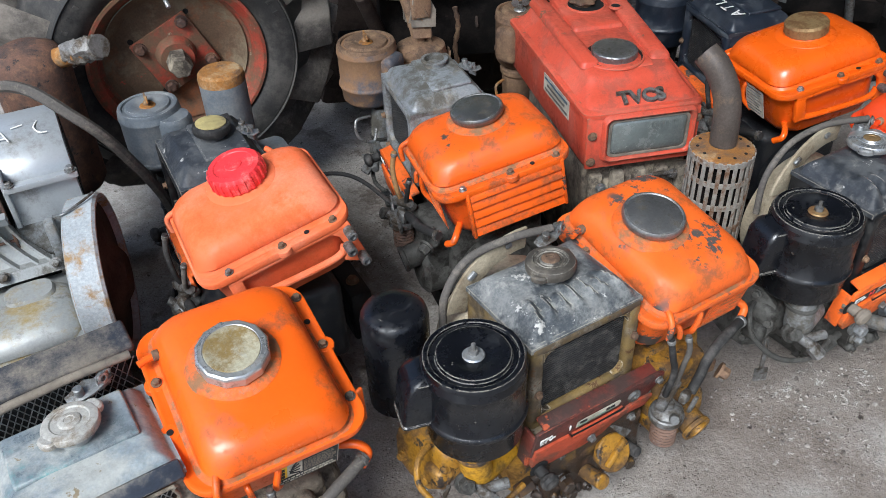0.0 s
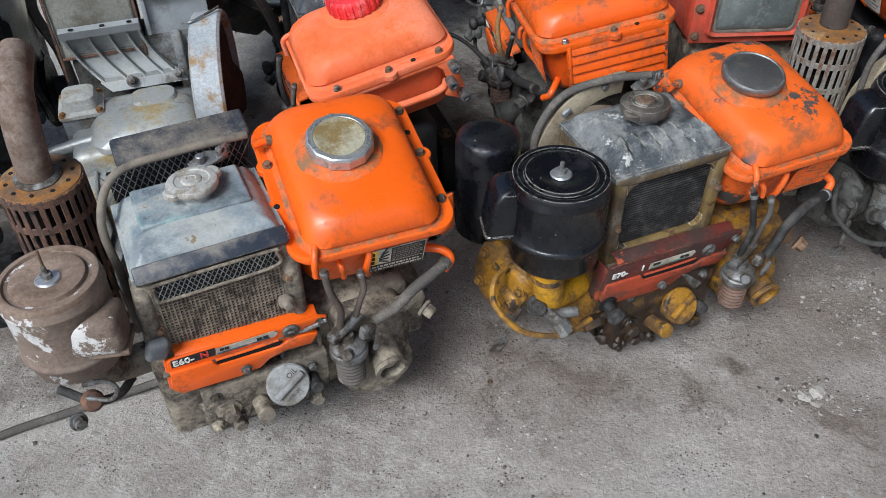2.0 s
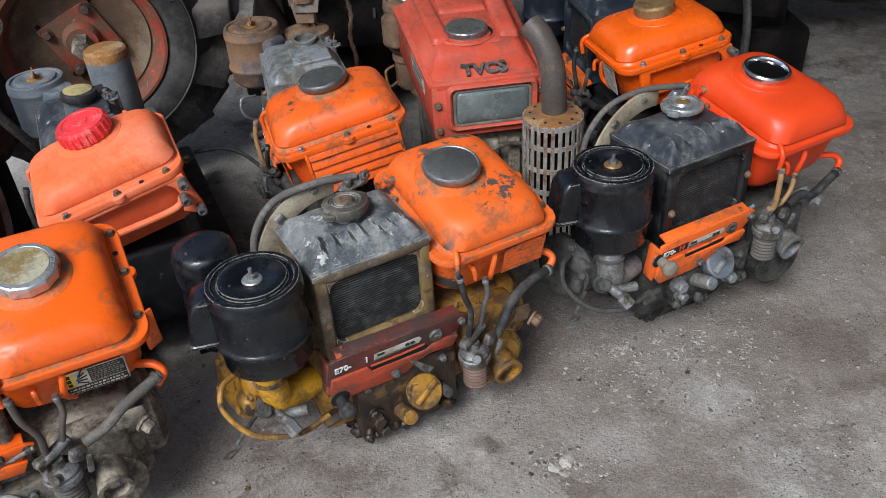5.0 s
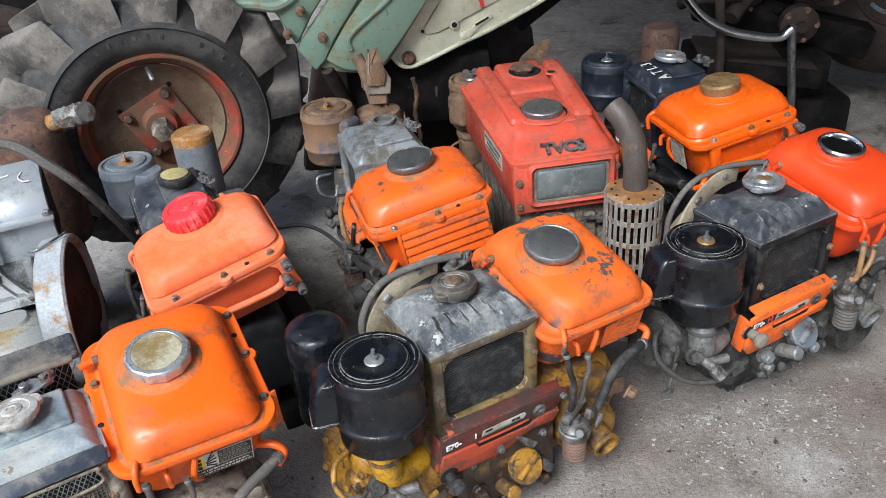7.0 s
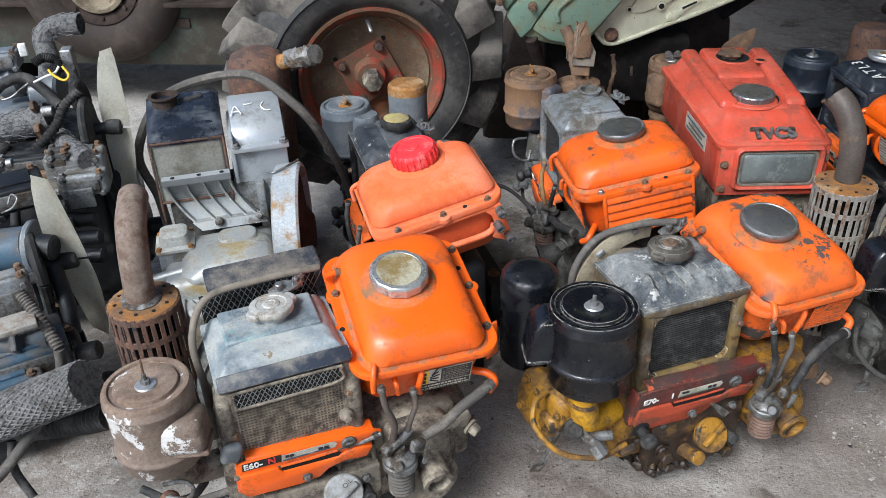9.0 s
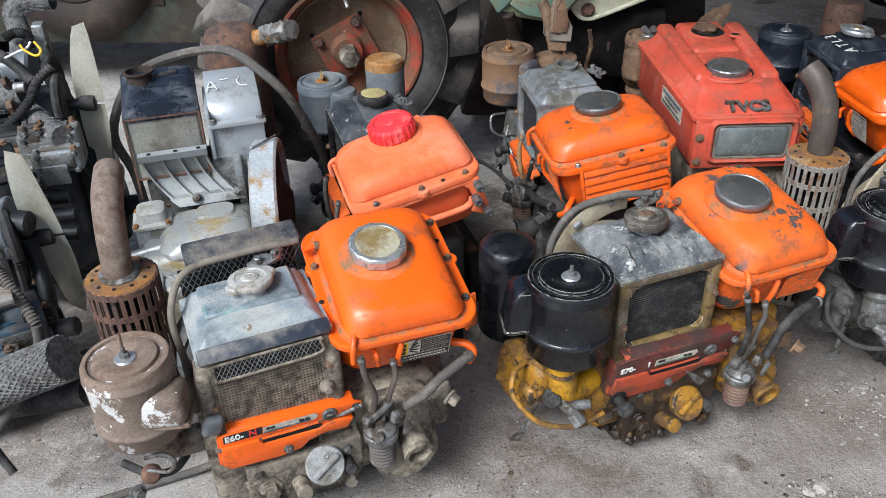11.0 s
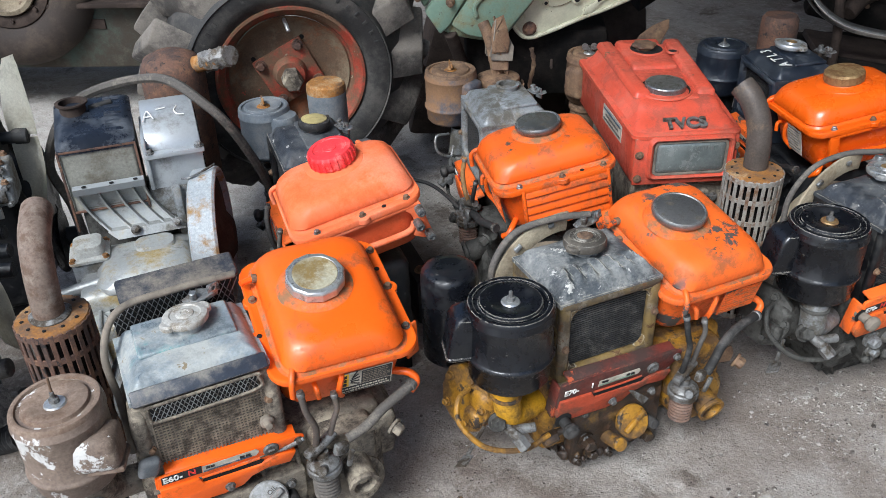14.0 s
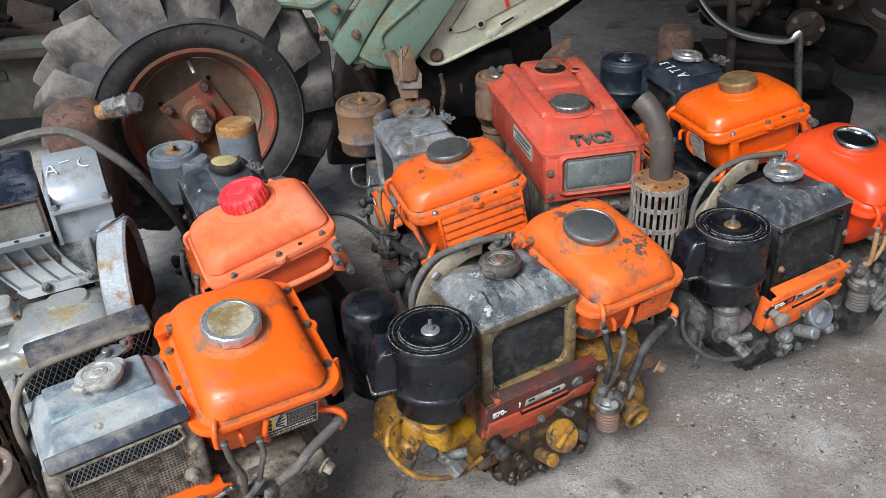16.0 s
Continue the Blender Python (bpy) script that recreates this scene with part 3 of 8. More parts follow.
def tube(points, r, seg=12, bm=None, steps=8, rib=0.0, hollow=False):
    """A hose through the points. rib: depth of its corrugation."""
    line = smooth_line(points, steps)
    b = bmesh.new()
    side = Vector((0, 0, 1))
    rings = []
    for k, p in enumerate(line):
        way = (line[min(k + 1, len(line) - 1)] - line[max(k - 1, 0)]).normalized()
        side = (side - way * side.dot(way)).normalized() if abs(side.dot(way)) < 0.98 else way.orthogonal().normalized()
        up = way.cross(side)
        rr = r * (1 - rib * (k % 2))
        rings.append([b.verts.new(p + (side * math.cos(a) + up * math.sin(a)) * rr) for a in (2 * math.pi * j / seg for j in range(seg))])
    for lo, hi in zip(rings, rings[1:]):
        for j in range(seg):
            b.faces.new((lo[j], lo[(j + 1) % seg], hi[(j + 1) % seg], hi[j]))
    for ring in (rings[0], rings[-1]):
        f = b.faces.new(ring)
        if hollow:
            got = bmesh.ops.inset_region(b, faces=[f], thickness=r * 0.22)
            bmesh.ops.recalc_face_normals(b, faces=b.faces)
            inner = f
            mid = f.calc_center_median()
            way = (mid - (line[len(line) // 2])).normalized()
            bmesh.ops.translate(b, verts=inner.verts, vec=-f.normal * r * 1.2)
    return grow(bm, b) if bm is not None else b


def rrect(w, d, r, z, cx=0.0, cy=0.0, n=5):
    """A ring of points: a rectangle with rounded corners."""
    r = min(r, w / 2 - 1e-4, d / 2 - 1e-4)
    out = []
    for k, (sx, sy) in enumerate(((1, 1), (-1, 1), (-1, -1), (1, -1))):
        for j in range(n + 1):
            a = math.pi / 2 * (k + j / n)
            out.append(Vector((cx + sx * (w / 2 - r) + r * math.cos(a), cy + sy * (d / 2 - r) + r * math.sin(a), z)))
    return out


def loft(rings, m=None, bm=None, ends=True):
    b = bmesh.new()
    rows = [[b.verts.new(p) for p in ring] for ring in rings]
    n = len(rows[0])
    for lo, hi in zip(rows, rows[1:]):
        for k in range(n):
            b.faces.new((lo[k], lo[(k + 1) % n], hi[(k + 1) % n], hi[k]))
    if ends:
        b.faces.new(rows[0])
        b.faces.new(rows[-1])
    if m is not None:
        b.transform(m)
    return grow(bm, b) if bm is not None else b


def plate(outline, thick, m=None, bm=None, bevel=0.002):
    """A flat piece: an outline in x and y, thick along z."""
    b = bmesh.new()
    f = b.faces.new([b.verts.new((x, y, 0)) for x, y in outline])
    got = bmesh.ops.extrude_face_region(b, geom=[f])
    bmesh.ops.translate(b, verts=[v for v in got["geom"] if isinstance(v, bmesh.types.BMVert)], vec=(0, 0, thick))
    bmesh.ops.recalc_face_normals(b, faces=b.faces)
    if bevel:
        bmesh.ops.bevel(b, geom=[e for e in b.edges if e.calc_face_angle(0) > 0.6], offset=bevel, segments=2, affect="EDGES", profile=0.5)
    if m is not None:
        b.transform(m)
    return grow(bm, b) if bm is not None else b


def hexbolt(r, h, m=None, bm=None):
    b = lathe([(r * 1.35, 0), (r * 1.35, h * 0.25)], 16)
    lathe([(r, h * 0.2), (r, h * 0.85), (r * 0.8, h)], 6, None, b)
    if m is not None:
        b.transform(m)
    return grow(bm, b) if bm is not None else b


FRONT = pose(0, 0, 0, 90, 0, 0)      # local z becomes -y: a plate drawn in x, z that faces the front


def facing(x, y, z, rx=0, ry=0, rz=0):
    """The pose of a piece whose own z looks to the front (-y)."""
    return shift(x, y, z, rx, ry, rz) @ FRONT


def lettering(text, size, m, material, parent, name="lettering", depth=0.0006, label="", shear=0.0, bold=0.0):
    c = bpy.data.curves.new("text", "FONT")
    c.body, c.size, c.extrude, c.shear, c.offset = text, size, depth, shear, bold
    c.resolution_u = 3
    ob = new("text", c)
    me = bpy.data.meshes.new_from_object(ob.evaluated_get(bpy.context.evaluated_depsgraph_get()))
    bpy.data.objects.remove(ob)
    bpy.data.curves.remove(c)
    me.transform(m)
    me.materials.clear()
    me.materials.append(M[material])
    t = new(name, me)
    t.parent = parent
    return tagged(t, label)


def lobed(rows, lobes, seg, wave):
    """A turned piece whose outline bulges: rows of (radius, depth of the lobes, height)."""
    rings = []
    for r, d, z in rows:
        rings.append([Vector(((r + d * wave(lobes * a)) * math.cos(a), (r + d * wave(lobes * a)) * math.sin(a), z)) for a in (2 * math.pi * k / seg for k in range(seg))])
    return loft(rings)


# ---- pieces that several engines share ----
def tank_cap(kind, parent, at):
    if kind == "flat":
        bm = lathe([(0.038, 0), (0.0415, 0.004), (0.0425, 0.009), (0.0418, 0.012), (0.0405, 0.0142), (0.0385, 0.0146), (0.037, 0.0134), (0.0355, 0.0138), (0.022, 0.0158), (0, 0.0163)], 48)
        return part("tank_cap", bm, "cap_dark", parent, "round flat scratched steel cap", at=at)
    if kind == "faceted":
        bm = lathe([(0.036, -0.001), (0.0402, 0.0015), (0.0405, 0.0128), (0.0392, 0.0155), (0.0372, 0.0168)], 12)
        lathe([(0.0372, 0.0155), (0.0362, 0.0166), (0.0315, 0.0172), (0.0298, 0.0162), (0.029, 0.0145), (0.004, 0.0145)], 48, None, bm)
        ring = part("tank_cap", bm, "chrome", parent, "twelve-sided worn chrome cap with a stained face", 18, at=at)
        part("cap_face", lathe([(0.0305, 0.0165), (0.03, 0.0176), (0.027, 0.018), (0.0255, 0.0174), (0.012, 0.0182), (0, 0.0182)], 40), "cap_face", parent, at=at)
        return ring
    if kind == "fluted":
        bm = lathe([(0.036, 0), (0.0375, 0.003), (0.0375, 0.017), (0.034, 0.021), (0.024, 0.022), (0, 0.0225)], 18)
        return part("tank_cap", bm, "cap_bronze", parent, "many-sided bronze-stained cap", 15, at=at)
    if kind == "red":
        wave = lambda a: 1.0 if math.cos(a) > 0.45 else 0.0
        bm = lobed([(0.0385, 0.0012, 0), (0.0395, 0.0018, 0.002), (0.0395, 0.0018, 0.018), (0.0388, 0.0012, 0.0205), (0.0365, 0, 0.024), (0.029, 0, 0.0248), (0.0275, 0, 0.0236), (0.0125, 0, 0.0236), (0.0115, 0, 0.0246), (0.003, 0, 0.025)], 22, 176, wave)
        return part("tank_cap", bm, "red_plastic", parent, "ribbed red plastic screw cap", at=at)
    bm = lathe([(0.038, -0.002), (0.0395, 0.002), (0.0385, 0.008), (0.036, 0.0105), (0.033, 0.0105), (0.031, 0.007), (0.031, -0.002)], 44, loop=True)
    neck = part("filler_neck", bm, "bright_chrome", parent, "open chrome filler neck without cap", at=at)
    part("filler_opening", lathe([(0.0312, 0.002), (0.0312, 0.0042), (0, 0.0042)], 32), "fuel", parent, "dark fuel inside the neck", at=at)
    return neck


def fuel_tank(engine, paint, cap, at, slats=False, decal="", dome=0.046, bracket=False, cap_at=(-0.012, 0.004), skew=0.0):
    """An upper shell and a lower tub, joined at a bolted flange; at: the middle of the flange. skew: how far the shell lies off the middle in y."""
    W, D, hx, hy = 0.202, 0.225, 0.0825, 0.1075
    top = part("fuel_tank", bm_flange(W, D, skew), paint, engine, sharp=40, at=at)
    shell = [rrect(2 * (hx + 0.004), 2 * (hy + 0.004), 0.03, 0.003, 0, skew, 8)]
    for f, ins, r in ((0.1, 0.0015, 0.029), (0.2, -0.0008, 0.028), (0.45, 0.0025, 0.03), (0.64, 0.006, 0.033), (0.78, 0.0105, 0.036), (0.885, 0.017, 0.038), (0.95, 0.0255, 0.038), (0.985, 0.036, 0.034), (1.0, 0.05, 0.026), (1.006, 0.066, 0.012)):
        shell.append(rrect(2 * (hx - ins), 2 * (hy - ins * 1.05), r, 0.005 + f * (dome - 0.005), 0, skew, 8))
    part("upper_shell", loft(shell), paint, top, sharp=50)
    stained = "orange_dirty" if paint in ("orange", "orange_chip", "orange_worn") else paint
    line = [rrect(2 * hx + 0.013, 2 * hy + 0.011, 0.033, 0.0052, 0, skew, 7), rrect(2 * hx + 0.004, 2 * hy + 0.004, 0.03, 0.0062, 0, skew, 7), rrect(2 * hx - 0.001, 2 * hy - 0.001, 0.029, 0.0105, 0, skew, 7)]
    part("dirt_line", loft(line, ends=False), stained, top)
    # tub: leans in towards its foot
    depth = 0.098
    low = [rrect(0.13, 0.15, 0.03, -depth, 0.0, 0.014, 6), rrect(0.152, 0.176, 0.034, -depth + 0.004, 0, 0.01, 6), rrect(0.166, 0.19, 0.034, -depth + 0.02, 0, 0.006, 6), rrect(0.178, 0.204, 0.034, -0.0045, 0, skew, 6)]
    part("lower_tub", loft(low), paint, top, sharp=40)
    for sx, sy in ((0.0925, -0.07), (0.0935, 0.008), (0.0925, 0.085), (-0.0925, 0.04)):
        part("flange_bolt", hexbolt(0.0046, 0.0065, shift(sx, sy, 0.0052)), "rust_brown" if sy > -0.05 else "zinc", top)
    for sx, sy in ((-0.0975, -0.026), (0.09, 0.046)):
        part("flange_hole", lathe([(0.0038, 0), (0.0038, 0.0009), (0, 0.001)], 14, shift(sx, sy, 0.0052)), "void", top)
    cx, cy = cap_at
    ring = [(0.053, dome - 0.004), (0.0505, dome + 0.0005), (0.046, dome + 0.0025), (0.041, dome + 0.0032), (0.037, dome + 0.005), (0.035, dome + 0.009), (0.03, dome + 0.009)]
    part("filler_collar", lathe(ring, 48, shift(cx, cy, 0)), stained, top, "" if stained == paint else "dirt-ringed filler collar")
    tank_cap(cap, top, shift(cx, cy, dome + 0.006))
    # pipe stubs on the front and the vent at the back
    part("pipe_stub", tube([(-0.068, -0.088 + skew, 0.014), (-0.074, -0.106, 0.012), (-0.0775, -0.1165, 0.002), (-0.077, -0.1175, -0.02)], 0.0042, 12), paint, top)
    part("pipe_stub", tube([(-0.045, -0.09, -0.03), (-0.044, -0.107, -0.03), (-0.042, -0.111, -0.046)], 0.0038, 10), paint, top)
    part("pipe_stub", tube([(-0.006, -0.092, -0.018), (-0.01, -0.107, -0.02), (-0.014, -0.108, -0.05), (-0.006, -0.096, -0.074)], 0.0042, 10), paint, top)
    part("pipe_stub", tube([(0.07, -0.08, -0.07), (0.092, -0.093, -0.068), (0.1, -0.104, -0.076), (0.088, -0.112, -0.086)], 0.0056, 12), paint, top)
    part("pipe_stub", tube([(-0.07, 0.066, 0.02), (-0.09, 0.064, 0.022), (-0.104, 0.06, 0.022)], 0.0045, 10), paint, top)
    part("vent_clip", lathe([(0.0052, -0.004), (0.0064, -0.003), (0.0064, 0.003), (0.0052, 0.004)], 16, shift(-0.083, 0.0648, 0.0215, 0, -90, 0)), "rust_brown", top)
    if slats:
        guard = part("louvred_guard", span(0.088, 0.096, -0.066, 0.09, -0.082, 0.0, 0.003), "orange_dirty", top, "louvred guard with dirt and painted shade in its slots")
        for y in (-0.07, 0.087):
            part("guard_edge", span(0.09, 0.103, y, y + 0.006, -0.086, 0.001, 0.002), paint, guard)
        for k in range(5):
            part("slat", box(0.0042, 0.152, 0.0162, shift(0.0995, 0.012, -0.0085 - 0.0166 * k, 0, -19, 0), 0.0016), paint, guard)
            # near-black bar painted in as the shade between two slats
            part("slat_groove", box(0.003, 0.15, 0.0026, shift(0.0978, 0.012, -0.0172 - 0.0166 * k), 0.0008), "shaded_machine", guard)
    if bracket:
        g = part("guard_bracket", span(0.0895, 0.1, -0.08, 0.1, -0.014, -0.0055, 0.003), paint, engine, "bolted open guard bracket", at=at)
        part("bracket_bar", tube([(0.095, -0.075, -0.05), (0.095, -0.03, -0.056), (0.095, 0.05, -0.06), (0.095, 0.078, -0.056), (0.095, 0.086, -0.044)], 0.0055, 10), paint, g)
        part("bracket_bar", span(0.0895, 0.1, -0.08, -0.06, -0.056, -0.01, 0.003), paint, g)
        part("bracket_bar", plate([(0.07, -0.008), (0.104, -0.006), (0.108, -0.045), (0.112, -0.072), (0.098, -0.082), (0.078, -0.068), (0.088, -0.045), (0.084, -0.024)], 0.01, shift(0.0897, 0, 0) @ pose(0, 0, 0, 90, 0, 90), None, 0.003), paint, g)
        for y, z in ((0.098, -0.016), (0.09, -0.042), (0.104, -0.07)):
            part("bolt_boss", lathe([(0.007, 0), (0.0075, 0.004), (0.0075, 0.02), (0.0045, 0.021), (0.004, 0.015), (0, 0.015)], 18, shift(0.099, y, z, 0, 90, 0)), "zinc", g)
    if decal:
        y, z = -0.104, -0.038
        if decal == "warning":
            d = part("warning_label", span(0.0, 0.074, -0.0008, 0, -0.026, 0.022, 0), "sticker", engine, "black and white warning label with a yellow edge", at=at @ shift(-0.012, y, z, 5))
            part("yellow_strip", span(0.0015, 0.0125, -0.0014, -0.0006, -0.0085, 0.0205, 0), "ink_yellow", d)
            for k in range(3):
                part("warning_bar", span(0.0045, 0.0095, -0.002, -0.0012, -0.006 + 0.009 * k, 0.0 + 0.009 * k, 0), "ink_black", d)
            for k in range(5):
                part("picture_bar", box(0.014 - 0.002 * (k % 2), 0.0006, 0.002, shift(0.0215, -0.0013, -0.0045 + 0.0055 * k, 0, 28 - 23 * k, 0), 0), "ink_black", d)
            part("black_field", span(0.0305, 0.0725, -0.0014, -0.0006, -0.0085, 0.0205, 0), "ink_black", d)
            part("black_field", span(0.0015, 0.0725, -0.0014, -0.0006, -0.0245, -0.0105, 0), "ink_black", d)
            q = random.Random(5)
            for k in range(7):
                x, z = 0.0322, 0.0182 - 0.0042 * k
                while x < 0.067:
                    wide = q.uniform(0.0018, 0.0046)
                    part("text_bar", span(x, x + wide, -0.002, -0.0012, z - 0.0008, z + 0.0008, 0), "hose_tan", d)
                    x += wide + 0.0013
            for k in range(2):
                x, z = 0.0035, -0.0143 - 0.006 * k
                while x < 0.066:
                    wide = q.uniform(0.002, 0.005)
                    part("text_bar", span(x, x + wide, -0.002, -0.0012, z - 0.0012, z + 0.0012, 0), "sticker", d)
                    x += wide + 0.0014
        elif decal == "embossed":
            d = part("embossed_field", span(0.0, 0.07, -0.001, 0, -0.028, 0.024, 0), paint, engine, at=at @ shift(0.008, y, z, 5))
            for k in range(9):
                part("text_bar", span(0.003, 0.066 - 0.004 * (k % 3), -0.0018, -0.0008, 0.0195 - 0.0056 * k, 0.0214 - 0.0056 * k, 0), "orange_dirty", d)
        else:
            d = part("paper_label", span(0.0, 0.052, -0.0008, 0, -0.03, 0.024, 0), "sticker", engine, "worn pale paper label", at=at @ shift(-0.01, y, z, 5))
            for k in range(8):
                part("text_bar", span(0.004, 0.047 - 0.004 * (k % 3), -0.0014, -0.0006, 0.0185 - 0.0062 * k, 0.02 - 0.0062 * k, 0), "steel_grey", d)
    return top


def bm_flange(w, d, skew):
    """The rolled flange: a flat strip with a raised lip and small lugs on its sides."""
    rings = []
    for z, grow_by, r in ((-0.006, -0.002, 0.03), (-0.005, 0.0, 0.03), (0.003, 0.001, 0.03), (0.0055, 0.0, 0.03), (0.006, -0.002, 0.029), (0.0052, -0.0045, 0.028), (0.0046, -0.008, 0.027), (0.0046, -0.03, 0.02)):
        ring = rrect(w + 2 * grow_by, d + 2 * grow_by, r, z, 0, skew * 1.2, 8)
        rings.append(ring)
    bm = loft(rings)
    for sx, sy in ((-0.0975, -0.026), (-0.0945, 0.04), (0.096, 0.008)):
        lathe([(0.0105, -0.004), (0.0115, -0.003), (0.0115, 0.0042), (0.0105, 0.0052), (0, 0.0052)], 22, shift(sx, sy, 0), bm)
    return bm


def radiator_cap(kind, parent, at):
    m = {"ears": "chrome", "white": "white_cap", "knob": "cap_knob", "sticker": "rubber"}[kind]
    rows = [(0.026, -0.006), (0.0285, -0.004), (0.0295, 0.0), (0.0295, 0.005), (0.0282, 0.008), (0.025, 0.0098), (0.0205, 0.0102), (0.019, 0.0084), (0.012, 0.0082), (0.0108, 0.0108), (0.0085, 0.0122), (0.0055, 0.0124), (0.005, 0.0112), (0.001, 0.0112)]
    flat = {"white": 0.7, "knob": 1.05, "ears": 0.8}.get(kind, 1.0)
    big = {"knob": 1.1, "ears": 1.12}.get(kind, 1.0)
    bm = lathe([(r * big, z * flat) for r, z in rows], 56)
    if kind in ("ears", "knob"):
        for k in range(3):
            rr = 0.0185 - 0.0042 * k
            lathe([(rr, 0.0078 * flat), (rr - 0.0008, 0.0094 * flat), (rr - 0.002, 0.0078 * flat)], 44, None, bm)
    if kind != "sticker":
        for s in (0, 180):
            loft([rrect(0.018, 0.022, 0.0088, z, 0.0275 * big, 0, 6) if k in (1, 2) else rrect(0.014, 0.018, 0.0068, z, 0.027 * big, 0, 6) for k, z in enumerate((-0.0035, -0.002, 0.0035, 0.0055))], shift(0, 0, 0, 0, 0, 25 + s), bm)
    cap = part("radiator_cap", bm, m, parent, {"ears": "two-eared metal radiator cap", "white": "chalky white two-eared radiator cap", "knob": "round dusty brown radiator cap with two ears", "sticker": "black radiator cap with a yellow sticker"}[kind], at=at)
    if kind in ("ears", "knob"):
        part("cap_centre", lathe([(0.0125, 0.009 * flat), (0.0118, 0.0112 * flat), (0.0085, 0.0128 * flat), (0.0055, 0.013 * flat), (0.005, 0.0118 * flat), (0, 0.0118 * flat)], 30), "cap_bronze" if kind == "ears" else "rust_brown", parent, "stained cap centre", at=at)
    if kind == "sticker":
        part("cap_sticker", lathe([(0.0235, 0.0085), (0.0235, 0.0115), (0.012, 0.0138), (0, 0.0138)], 30), "yellow_cap", parent, at=at)
    return cap


def header_sheet(w, f, b, ribs):
    """The pressed top of a radiator: a narrow flange, rounded shoulders, a dented crown and, if ribs, shallow ripples fanning from the cap."""
    bm = bmesh.new()
    lines = [0.0] + [0.5 - 0.5 * math.cos(math.pi * k / 60) for k in range(61)] + [1.0]
    rows = []
    for j, v in enumerate(lines):
        row = []
        for i, u in enumerate(lines):
            x, y = -w + 2 * w * u, f + (b - f) * v
            px, py, r = min(x + w, w - x), min(y - f, b - y), 0.016
            d = r - math.hypot(r - px, r - py) if px < r and py < r else min(px, py)
            s = min(1.0, max(0.0, (d - 0.005) / 0.026))
            z = 0.349 + 0.0215 * (1 - (1 - s) ** 2.4) + 0.006 * min(1.0, max(0.0, d / 0.06)) - 0.045 * s * (b - y)
            z += 0.0022 * s * noise.noise(Vector((x * 22, y * 22, w * 90 + 3 * ribs)))
            if ribs:
                for k in range(7):
                    cx = -0.06 + 0.02 * k
                    lean = 0.36 * cx / 0.06 + 0.1
                    along, across = (y - f - 0.032) - (x - cx) * lean, (x - cx) + (y - f - 0.032) * lean
                    reach = along / (0.025 - 0.005 * (k % 3))
                    z += (0.0095 - 0.002 * (k % 2)) * s * (math.exp(-(across / 0.005) ** 2) - 0.4 * math.exp(-((across - 0.01) / 0.004) ** 2)) * math.exp(-reach ** 4)
            if i in (0, len(lines) - 1) or j in (0, len(lines) - 1):
                z = 0.342
            row.append(bm.verts.new((x, y, z)))
        rows.append(row)
    for lo, hi in zip(rows, rows[1:]):
        for k in range(len(lo) - 1):
            bm.faces.new((lo[k], lo[k + 1], hi[k + 1], hi[k]))
    return bm


